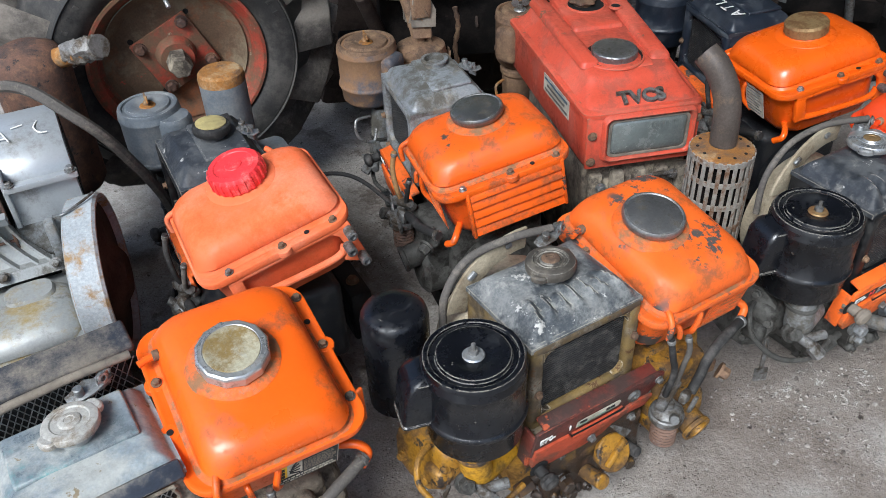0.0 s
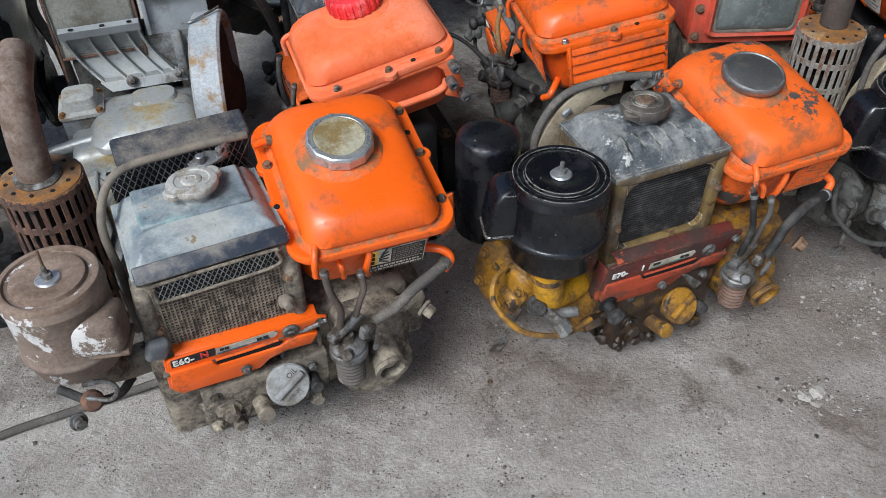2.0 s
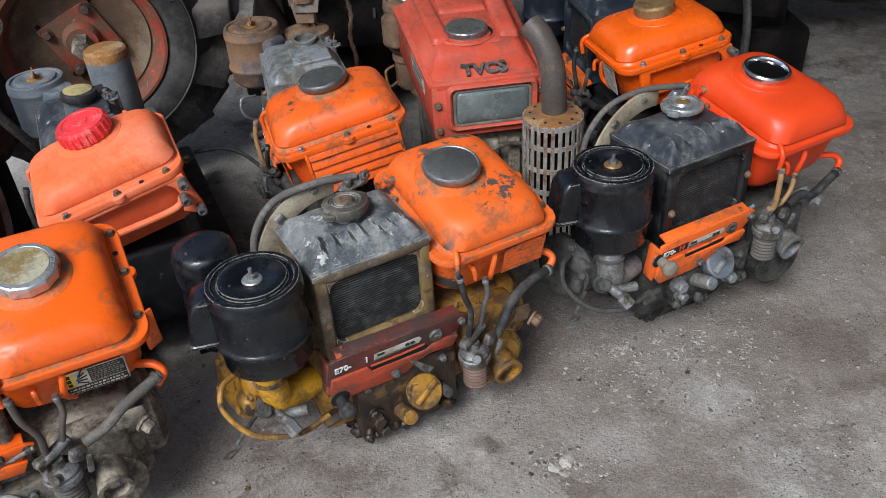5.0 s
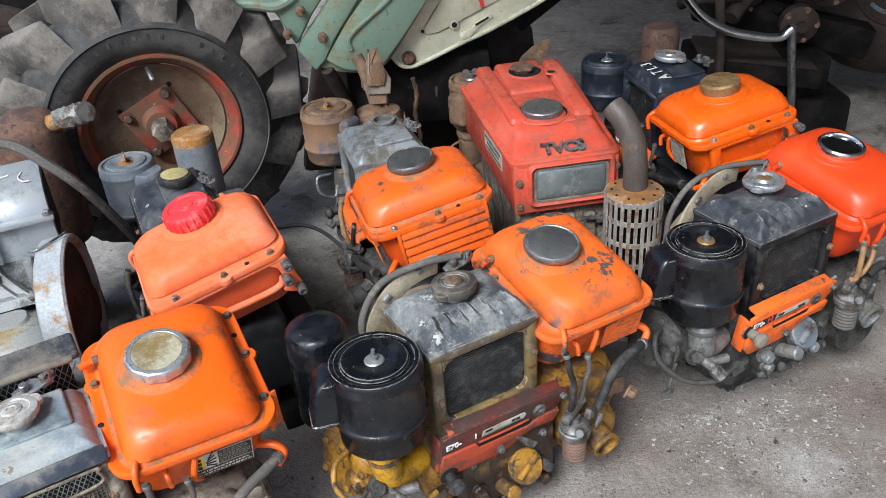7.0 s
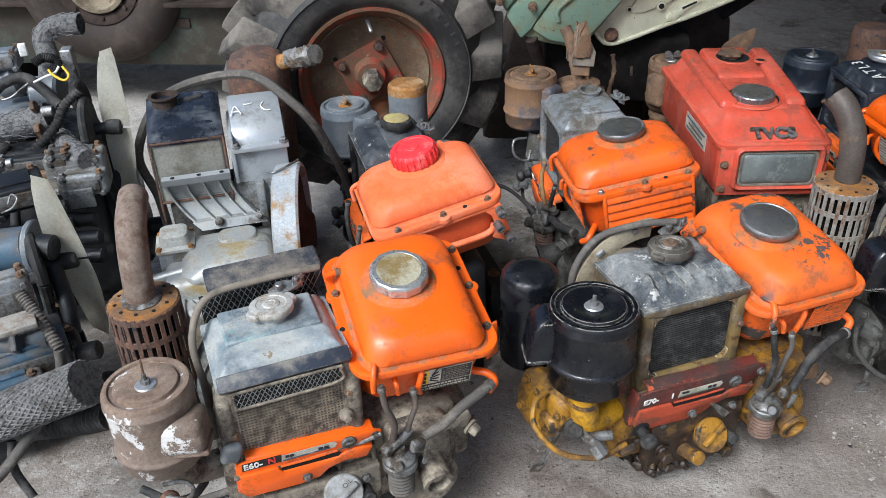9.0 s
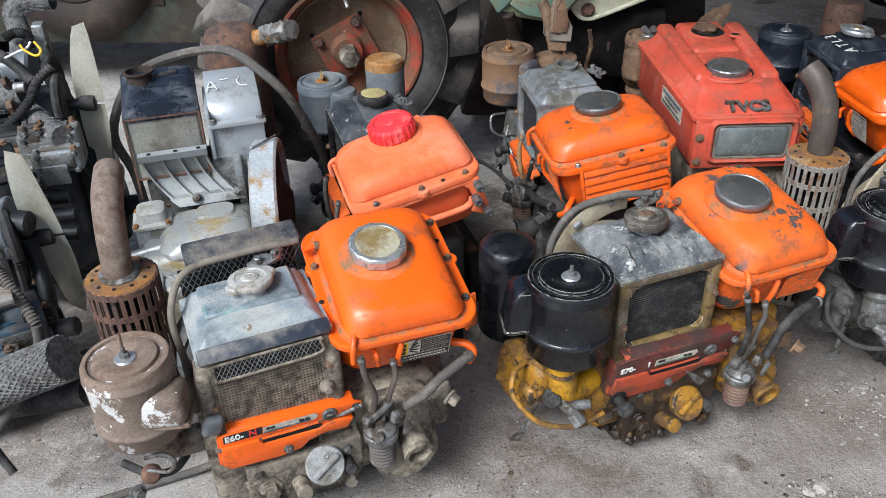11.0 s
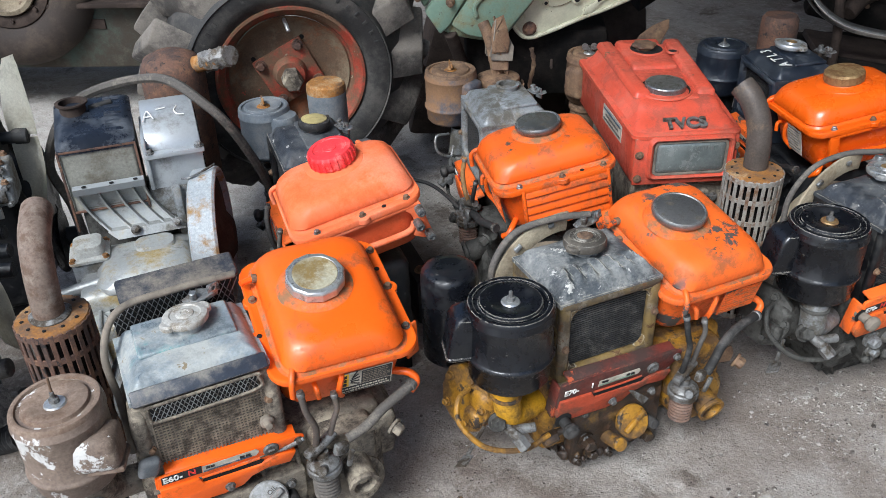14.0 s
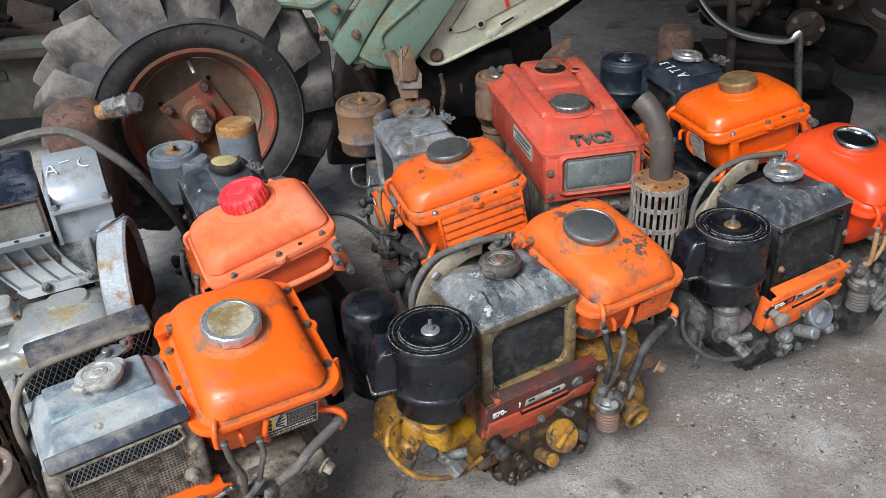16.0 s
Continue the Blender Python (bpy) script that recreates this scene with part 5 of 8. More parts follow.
    part("drain_pipe", bm, block, engine, "short open pipe")
    bm = plate([(0, 0), (0.03, -0.004), (0.04, 0.008), (0.038, 0.02), (0.0, 0.022)], 0.005, shift(0.205, -0.095, 0.185, 65, 0, 0))
    hexbolt(0.0095, 0.016, facing(0.236, -0.108, 0.192, 20, 0, 30), bm)
    part("lifting_tab", bm, "rust_brown" if block == "yellow" else block, engine)
    rod_bm = tube([(0.06, -0.085, 0.2), (0.085, -0.095, 0.208), (0.11, -0.098, 0.216)], 0.003, 8)
    part("stay_rod", rod_bm, "zinc", engine)


def intake_end(engine, paint, dark):
    """The manifold elbow below the air cleaner, the round side cover and its pipes."""
    bm = tube([(-0.154, -0.066, 0.248), (-0.155, -0.071, 0.195), (-0.153, -0.073, 0.165), (-0.146, -0.07, 0.142), (-0.12, -0.06, 0.132), (-0.09, -0.05, 0.13)], 0.0205, 20)
    e = part("intake_elbow", bm, {"yellow": "yellow_clean", "block_grey": "steel_grey"}.get(paint, paint), engine)
    bm = lathe([(0.042, 0), (0.047, 0.005), (0.047, 0.03), (0.036, 0.04), (0.024, 0.043), (0.02, 0.056), (0, 0.058)], 30, shift(-0.098, 0.0, 0.115, 0, -90, 0))
    c = part("side_cover", bm, paint, engine)
    part("manifold_body", box(0.09, 0.07, 0.062, shift(-0.142, -0.012, 0.136, 0, 0, 6), 0.018, 3), paint, c)
    part("elbow_collar", lathe([(0.02, 0.181), (0.0235, 0.183), (0.0235, 0.187), (0.02, 0.189)], 24, shift(-0.1545, -0.0715, 0)), paint, c)
    part("cover_arm", box(0.1, 0.035, 0.03, shift(-0.15, -0.02, 0.11, 0, 12, 15), 0.01, 3), paint, c)
    part("injector_pipe", tube([(-0.19, -0.02, 0.168), (-0.215, -0.035, 0.166), (-0.222, -0.055, 0.14), (-0.195, -0.085, 0.108), (-0.14, -0.1, 0.092), (-0.09, -0.092, 0.094)], 0.0042, 10), paint, c)
    part("tap_nut", hexbolt(0.011, 0.02, shift(-0.17, -0.075, 0.14, 60, -30, 0)), "block_grey", c)
    part("drain_tap", rod(0.008, (-0.165, -0.075, 0.14), (-0.148, -0.108, 0.122), 14), "gunmetal", c)
    part("tap_end", rod(0.0105, (-0.152, -0.103, 0.125), (-0.145, -0.118, 0.112), 6), "gunmetal", c)
    part("tap_arm", rod(0.0075, (-0.157, -0.09, 0.13), (-0.12, -0.1, 0.13), 12), "gunmetal", c)
    part("pipe_union", rod(0.006, (-0.1, -0.09, 0.085), (-0.06, -0.088, 0.09), 12), dark, c)
    part("union_nut", rod(0.011, (-0.1, -0.09, 0.082), (-0.075, -0.09, 0.086), 6), dark, c)
    lv = part("stop_lever", tube([(-0.18, -0.05, 0.11), (-0.205, -0.068, 0.105), (-0.222, -0.08, 0.1)], 0.0032, 8), "gunmetal", c)
    part("lever_tab", box(0.026, 0.003, 0.02, shift(-0.23, -0.086, 0.096, 60, 0, 35), 0.002), "gunmetal", c)
    flange = plate([(-0.012, -0.05), (0.02, -0.056), (0.046, -0.04), (0.056, -0.008), (0.05, 0.03), (0.024, 0.05), (-0.01, 0.052), (-0.034, 0.036), (-0.042, 0.0), (-0.036, -0.034)], 0.012, shift(-0.182, 0.005, 0.135, 78, 0, -70), None, 0.003)
    part("end_flange", flange, paint, c)
    for a in range(5):
        part("flange_bolt", hexbolt(0.006, 0.008, shift(-0.182, 0.005, 0.135, 78, 0, -70) @ shift(0.006 + 0.04 * math.cos(a * 1.26), 0.04 * math.sin(a * 1.26), 0.012)), paint, c)
    for k in range(6):
        part("cover_bolt", hexbolt(0.0055, 0.006, shift(-0.128, 0.04 * math.cos(k * 1.05), 0.115 + 0.04 * math.sin(k * 1.05), 0, -90, 0)), "gunmetal", c)
    return c


def fan_cowl(engine, paint, collar=True):
    """The round cowl behind the radiator and the flat collar on its front."""
    bm = lathe([(0.085, 0), (0.097, 0.004), (0.1, 0.01), (0.1, 0.05), (0.094, 0.054), (0.088, 0.05), (0.085, 0.03)], 48, facing(-0.01, 0.118, 0.228), loop=True)
    part("fan_cowl", bm, paint, engine, sharp=40)
    if collar:
        turns = [radians(84 + 7.5 * k) for k in range(12)]
        ring = [(0.12 * math.cos(a), 0.284 + 0.118 * math.sin(a)) for a in turns] + [(0.088 * math.cos(a), 0.284 + 0.086 * math.sin(a)) for a in reversed(turns)]
        c = part("cowl_collar", plate(ring, 0.005, facing(0.0, 0.07, 0.0), None, 0.0012), paint, engine, "pale curved cowl sheet with rust")
        part("collar_clip", box(0.014, 0.006, 0.008, shift(-0.077, 0.063, 0.362, 0, -38, 0), 0.002), "zinc", c)
        part("collar_clip", box(0.01, 0.005, 0.008, shift(-0.02, 0.063, 0.387, 0, -10, 0), 0.002), "zinc", c)


# ---- the floor, and an unseen roof and walls added to hold back light ----
def floor_sheet():
    bm = bmesh.new()
    bmesh.ops.create_grid(bm, x_segments=40, y_segments=40, size=30)
    for v in bm.verts:
        v.co.z = 0.0 if v.co.length < 4 else 0.006 * noise.noise(v.co * 0.3) - 0.003
    return tagged(part("floor", bm, "concrete"), "dusty stained grey concrete floor", "floor", kind="structure")


floor_sheet()
# unseen walls, added to cut skylight from the back and sides
tagged(part("wall_back", span(-7, 2.2, 6.2, 6.4, 0, 2.7, 0), "wall"), "unseen grey back wall added to close off the sky", "wall", kind="structure")
tagged(part("wall_left", span(-7.2, -7, 3.4, 6.2, 0, 2.7, 0), "wall"), "unseen grey side wall added to limit skylight", "wall", kind="structure")
tagged(part("wall_right", span(2.0, 2.2, -1.0, 6.2, 0, 2.7, 0), "wall"), "unseen grey side wall added to limit skylight", "wall", kind="structure")
# unseen roof, placed so the back right is shaded and the left stays lit
shade_roof_bm = bmesh.new()
for k in range(17):
    span(-1.2 + 0.2057 * k, -1.2 + 0.2057 * (k + 1), -0.05, 6.4, 2.7 + 0.02 * (k % 2), 2.73 + 0.02 * (k % 2), 0, shade_roof_bm)
# added bay that dims the right side further
for k in range(10):
    span(0.05 + 0.215 * k, 0.05 + 0.215 * (k + 1), -0.75, -0.06, 2.7 + 0.02 * (k % 2), 2.73 + 0.02 * (k % 2), 0, shade_roof_bm)
tagged(part("ceiling", shade_roof_bm, "roof"), "unseen corrugated roof added to shade the back right", "ceiling", kind="structure")


def grit(count, seed):
    """Small stones, flakes and crumbs of plaster lying on the floor, thick where plaster has crumbled."""
    r = random.Random(seed)
    bm = bmesh.new()
    heaps = ((0.385, 0.733, 0.022), (0.52, 0.9, 0.06), (0.66, 0.93, 0.09), (0.8, 0.8, 0.2))
    for k in range(count):
        if k % 3:
            x, y = r.uniform(-0.9, 1.7), r.uniform(0.2, 2.2)
        else:
            hx, hy, q = heaps[r.choice((0, 1, 1, 2, 2, 3))]
            x, y = r.gauss(hx, q), r.gauss(hy, q * 0.8)
        s = 0.0008 + 0.0042 * r.random() ** 6
        turn = r.uniform(0, 6.28)
        ring = [bm.verts.new((x + s * q * math.cos(turn + a), y + s * q * math.sin(turn + a), 0.0)) for a, q in ((j * 1.257, r.uniform(0.7, 1.3)) for j in range(5))]
        crown = [bm.verts.new((x + s * q * math.cos(turn + a), y + s * q * math.sin(turn + a), s * r.uniform(0.4, 0.9))) for a, q in ((j * 1.257, r.uniform(0.4, 0.8)) for j in range(5))]
        for j in range(5):
            bm.faces.new((ring[j], ring[(j + 1) % 5], crown[(j + 1) % 5], crown[j]))
        bm.faces.new(crown)
    return tagged(part("grit", bm, "stone"), "small stones and flakes strewn on the concrete", "debris", kind="stuff")


def clod(label, x, y, size, material, seed):
    """A lump of crumbled plaster or a pebble."""
    r = random.Random(seed)
    bm = bmesh.new()
    bmesh.ops.create_icosphere(bm, subdivisions=3, radius=1.0)
    for v in bm.verts:
        n = 1 + 0.45 * noise.noise(v.co * 1.7 + Vector((seed, 0, 0))) + 0.18 * noise.noise(v.co * 5 + Vector((0, seed, 0)))
        v.co = Vector((v.co.x * n * size[0], v.co.y * n * size[1], max(-0.15, v.co.z * n) * size[2]))
    low = min(v.co.z for v in bm.verts)
    ob = part("clod" if material == "plaster" else "pebble", bm, material, at=shift(x, y, -low * 0.6, 0, 0, r.uniform(0, 360)), sharp=24)
    return tagged(ob, label, "debris")


# ---- the small diesel engines ----
def rails(engine, drop, paint="shaded_machine"):
    for y in (-0.05, 0.075):
        part("mounting_rail", span(-0.16, 0.24, y - 0.016, y + 0.016, -drop, 0.012, 0.003), paint, engine)


ROW = "small diesel engines stored on the floor"


def engine_yellow():
    e = thing("diesel_engine", "yellow diesel engine with chipped orange tank and black air cleaner", "engine", shift(0.101, 0.88, 0, 0, 0, 27), ROW)
    crankcase(e, "yellow", "block_oily", "block_oily", low=0.036)
    nudged(e, -0.012, 0, 0.028, intake_end, "yellow", "block_oily")
    fan_cowl(e, "tan_rim")
    radiator(e, "dusty_tank", "yellow_frame", "knob", shift(0, 0, 0))
    control_panel(e, "red_panel", ("E70-", "ink_white", " 1", "ink_white"), shift(0.0, -0.093, 0.182, 8, 3, 0), wide=1.12)
    air_cleaner(e, "black", shift(-0.157, -0.062, 0), r=0.061, spout=-15)
    muffler(e, "can", shift(-0.186, 0.077, 0), 0.044, 0.185, 0.352)
    fuel_tank(e, "orange_chip", "flat", shift(0.182, -0.002, 0.333, 10), decal="embossed", dome=0.053, cap_at=(-0.019, 0.006))
    nudged(e, -0.004, 0, -0.033, front_fittings, "yellow", "yellow", tank_z=0.358, drop=True)
    part("overflow_hose", tube([(0.04, 0.05, 0.398), (-0.02, 0.06, 0.4), (-0.08, 0.07, 0.385), (-0.115, 0.07, 0.34), (-0.12, 0.07, 0.28)], 0.0055, 12), "hose_grey", e)
    return e


def engine_front_left():
    e = thing("diesel_engine", "dusty diesel engine with bright orange tank and clogged radiator screen", "engine", shift(-0.434, 0.668, 0.008, 0, 0, 29), ROW)
    crankcase(e, "block_dirty", "block_dirty", low=0.082)
    part("intake_elbow", tube([(-0.155, -0.06, 0.255), (-0.15, -0.05, 0.215), (-0.13, -0.03, 0.185), (-0.09, -0.02, 0.175)], 0.02, 18), "block_dirty", e)
    part("elbow_joint", lathe([(0.008, -0.011), (0.012, -0.007), (0.0135, 0.0), (0.012, 0.007), (0.008, 0.011)], 20, shift(-0.128, -0.075, 0.15, 60, 20, 0)), "rust", e, "red-brown rusty joint")
    part("joint_pipe", tube([(-0.16, -0.05, 0.16), (-0.128, -0.075, 0.15), (-0.1, -0.07, 0.14), (-0.08, -0.05, 0.14)], 0.0055, 12), "rubber", e)
    part("handle_loop", tube([(-0.13, -0.075, 0.18), (-0.105, -0.09, 0.19), (-0.095, -0.1, 0.183), (-0.105, -0.103, 0.172), (-0.13, -0.085, 0.168)], 0.0028, 8), "gunmetal", e)
    part("joint_bolt", hexbolt(0.008, 0.014, shift(-0.15, -0.085, 0.135, 70, 0, 20)), "gunmetal", e)
    for ob in e.children:
        if ob.name.split(".")[0] in ("elbow_joint", "joint_pipe", "handle_loop", "joint_bolt"):
            ob.location += Vector((-0.045, 0.012, 0.026))
    fan_cowl(e, "steel_grey", False)
    radiator(e, "blue_grey", "block_dirty", "white", shift(0, 0, 0), screen=True, ribs=False, cap_at=(0.006, 0.006))
    guard = part("fan_guard", box(0.162, 0.044, 0.012, shift(0.014, 0.11, 0.386, 14), 0.005, 3), "guard_dust", e, "dust-covered black guard strip")
    part("guard_face", span(-0.08, 0.08, 0.07, 0.074, 0.345, 0.388, 0.001), "void", guard)
    for k in range(20):
        for sgn in (-1, 1):
            part("mesh_wire", box(0.001, 0.001, 0.05, shift(-0.076 + 0.008 * k, 0.068, 0.367, 0, sgn * 30, 0), 0, 1), "zinc", guard)
    cowl = part("radiator_shroud", plate([(-0.088, 0.298), (-0.076, 0.306), (0.076, 0.306), (0.088, 0.298), (0.088, 0.335), (0.08, 0.344), (-0.08, 0.344), (-0.088, 0.335)], 0.012, facing(0, -0.072, 0, -4), None, 0.004), "block_dirty", e, "dust-caked pressed strip with a mesh slot")
    part("header_strip", box(0.168, 0.021, 0.007, shift(0, -0.0785, 0.3515, 48), 0.003), "strip_navy", cowl, "dusty black painted strip")
    for x in (-1, 1):
        part("shroud_cheek", loft([rrect(0.02, 0.03, 0.009, 0.222, x * 0.084, -0.07), rrect(0.022, 0.034, 0.01, 0.3, x * 0.083, -0.07), rrect(0.02, 0.03, 0.009, 0.335, x * 0.08, -0.066), rrect(0.012, 0.02, 0.005, 0.345, x * 0.076, -0.062)]), "block_dirty", cowl, sharp=60)
    part("slot_rim", tube([(-0.068, -0.0868, 0.318), (-0.068, -0.0865, 0.336), (-0.062, -0.0862, 0.3395), (0.06, -0.0862, 0.3395), (0.068, -0.0865, 0.335), (0.066, -0.0868, 0.317), (0.0, -0.0868, 0.3145), (-0.06, -0.0868, 0.3145), (-0.068, -0.0868, 0.318)], 0.0022, 8, None, 4), "block_dirty", cowl)
    part("wing_bolt", box(0.026, 0.014, 0.03, shift(-0.085, -0.094, 0.255, 10, 15, 10), 0.006, 3), "slate", cowl, "grey wing bolt")
    part("latch_knob", lathe([(0.009, 0), (0.0095, 0.006), (0.006, 0.009), (0.005, 0.015), (0, 0.016)], 18, facing(0.068, -0.084, 0.258)), "hose_tan", cowl)
    part("mesh_backing", span(-0.066, 0.066, -0.086, -0.0852, 0.316, 0.338, 0), "void", cowl)
    for k in range(22):
        x = -0.063 + 0.006 * k
        for s in (-1, 1):
            part("mesh_wire", box(0.0009, 0.0009, 0.026, shift(x, -0.0868, 0.327, 0, s * 30, 0), 0, 1), "zinc", cowl)
    control_panel(e, "orange", ("E60-", "ink_white", "N", "ink_red"), shift(0.002, -0.086, 0.201, 8, 4, 0), cut=0.0125)
    air_cleaner(e, "rust_flaked", shift(-0.163, -0.056, 0), r=0.053, z0=0.25, z1=0.368, spout=0, nut="stud", lid="brown_lid", bead=0.25)
    part("intake_snout", box(0.078, 0.05, 0.05, shift(-0.143, -0.088, 0.312, -4, 0, -16), 0.012, 3), "rust_flaked", e, "boxy intake snout with flaking paint")
    part("snout_ledge", box(0.082, 0.046, 0.01, shift(-0.143, -0.086, 0.286, -4, 0, -16), 0.004), "brown_lid", e)
    part("wing_stud", rod(0.0016, (-0.163, -0.056, 0.372), (-0.162, -0.054, 0.402), 8), "rust_brown", e)
    g = muffler(e, "slots", shift(-0.15, 0.1, 0), 0.047, 0.16, 0.385)
    part("exhaust_pipe", tube([(-0.152, 0.098, 0.383), (-0.15, 0.098, 0.42), (-0.147, 0.104, 0.455), (-0.142, 0.122, 0.488), (-0.136, 0.15, 0.5), (-0.132, 0.178, 0.502)], 0.02, 22, hollow=True), "pipe_rusty", g, "bent rust-speckled exhaust pipe")
    part("pipe_collar", lathe([(0.02, 0.386), (0.0265, 0.387), (0.027, 0.39), (0.022, 0.394), (0.02, 0.394)], 30, shift(-0.151, 0.098, 0), None, 0.05), "gunmetal", g, "crusted weld round the pipe foot")
    fuel_tank(e, "orange", "faceted", shift(0.188, -0.006, 0.348, 13, 1, -4), decal="warning", dome=0.048, cap_at=(-0.012, 0.003))
    part("side_plate", plate([(0.0, 0.0), (0.022, 0.004), (0.024, -0.05), (0.004, -0.056)], 0.005, facing(0.27, -0.08, 0.334, 0, 0, 12), None, 0.002), "orange_worn", e, "orange plate hanging beside the tank")
    front_fittings(e, "block_dirty", "oil_cap", hoses=("pipe_brown", "pipe_brown", "hose_grey"), text=True, tank_z=0.345, bowl="hose_grey", knob="")
    part("overflow_hose", tube([(0.085, 0.06, 0.4), (0.0, 0.058, 0.402), (-0.07, 0.05, 0.398), (-0.1, 0.02, 0.36), (-0.098, 0.0, 0.29), (-0.1, -0.02, 0.22)], 0.005, 12), "hose_tan", e)
    return e


def engine_right():
    e = thing("diesel_engine", "grey diesel engine with red tank missing its cap", "engine", shift(0.615, 1.078, 0.005, 0, 0, 26), ROW)
    crankcase(e, "block_grey", "block_grey", low=0.08)
    nudged(e, -0.028, 0, 0.042, intake_end, "block_grey", "block_grey")
    fan_cowl(e, "tan_rim")
    radiator(e, "dark_tank", "black_tank", "ears", shift(0, 0, 0), cap_at=(0.014, 0.014))
    control_panel(e, "orange_chip", ("E70-", "ink_white", "N", "ink_red"), shift(-0.024, -0.093, 0.194, 8))
    air_cleaner(e, "black", shift(-0.168, -0.047, 0), r=0.06, spout=-15, nut="stud", washer="cap_bronze")
    g = muffler(e, "cage", shift(-0.125, 0.165, 0), 0.05, 0.06, 0.352)
    part("exhaust_pipe", tube([(-0.12, 0.17, 0.352), (-0.12, 0.172, 0.4), (-0.122, 0.18, 0.44), (-0.128, 0.2, 0.475), (-0.134, 0.222, 0.492)], 0.021, 22, hollow=True), "pipe_brown", g, "bent brown exhaust pipe")
    fuel_tank(e, "red_tank", "open", shift(0.186, 0.0, 0.342, 9), dome=0.055, cap_at=(-0.007, 0.014))
    nudged(e, -0.024, 0, 0.02, front_fittings, "steel_grey", "slate", hoses=("hose_amber", "hose_amber", "rubber"), tank_z=0.315, bowl="hose_grey", knob="hose_tan", lead=0.024)
    part("overflow_hose", tube([(0.05, 0.05, 0.4), (-0.02, 0.07, 0.402), (-0.08, 0.08, 0.385), (-0.12, 0.08, 0.34), (-0.13, 0.075, 0.28)], 0.005, 12), "hose_grey", e)
    return e


def engine_salmon():
    e = thing("diesel_engine", "diesel engine with faded salmon tank and red plastic cap", "engine", shift(-0.362, 1.233, 0.035, 0, 0, -67), ROW)
    rails(e, 0.035)
    part("mounting_rail", span(-0.38, 0.12, 0.145, 0.185, -0.035, 0.07, 0.006), "block_black", e, "long black mounting rail")
    for x in (-0.3, -0.1, 0.08):
        part("rail_bolt", hexbolt(0.009, 0.01, shift(x, 0.165, 0.07)), "rust_brown", e)
    part("rail_stay", span(0.02, 0.06, 0.09, 0.15, 0.0, 0.04, 0.005), "block_black", e)
    crankcase(e, "block_black", "block_black", end=False)
    intake_end(e, "block_black", "block_black")
    fan_cowl(e, "slate", False)
    radiator(e, "dark_tank", "black_tank", "sticker", shift(0, 0, 0), ribs=False)
    control_panel(e, "orange_chip", ("E60-", "ink_white", "N", "ink_red"), shift(0.02, -0.093, 0.178, 8))
    air_cleaner(e, "slate", shift(-0.176, -0.067, 0), r=0.051, z0=0.265, z1=0.372, spout=0, nut="wing", bead=0.12)
    part("cleaner_lobe", lathe([(0.028, 0.3), (0.03, 0.305), (0.03, 0.352), (0.026, 0.36), (0, 0.362)], 26, shift(-0.138, -0.036, 0)), "slate", e)
    muffler(e, "grey", shift(-0.178, 0.064, 0), 0.04, 0.1, 0.4)
    fuel_tank(e, "salmon", "red", shift(0.178, 0.006, 0.3335, 12, 3.5), dome=0.047, bracket=True, cap_at=(-0.024, 0.002))
    front_fittings(e, "block_black", "block_black", hoses=("rubber", "hose_grey", "rubber"), tank_z=0.33)
    return e


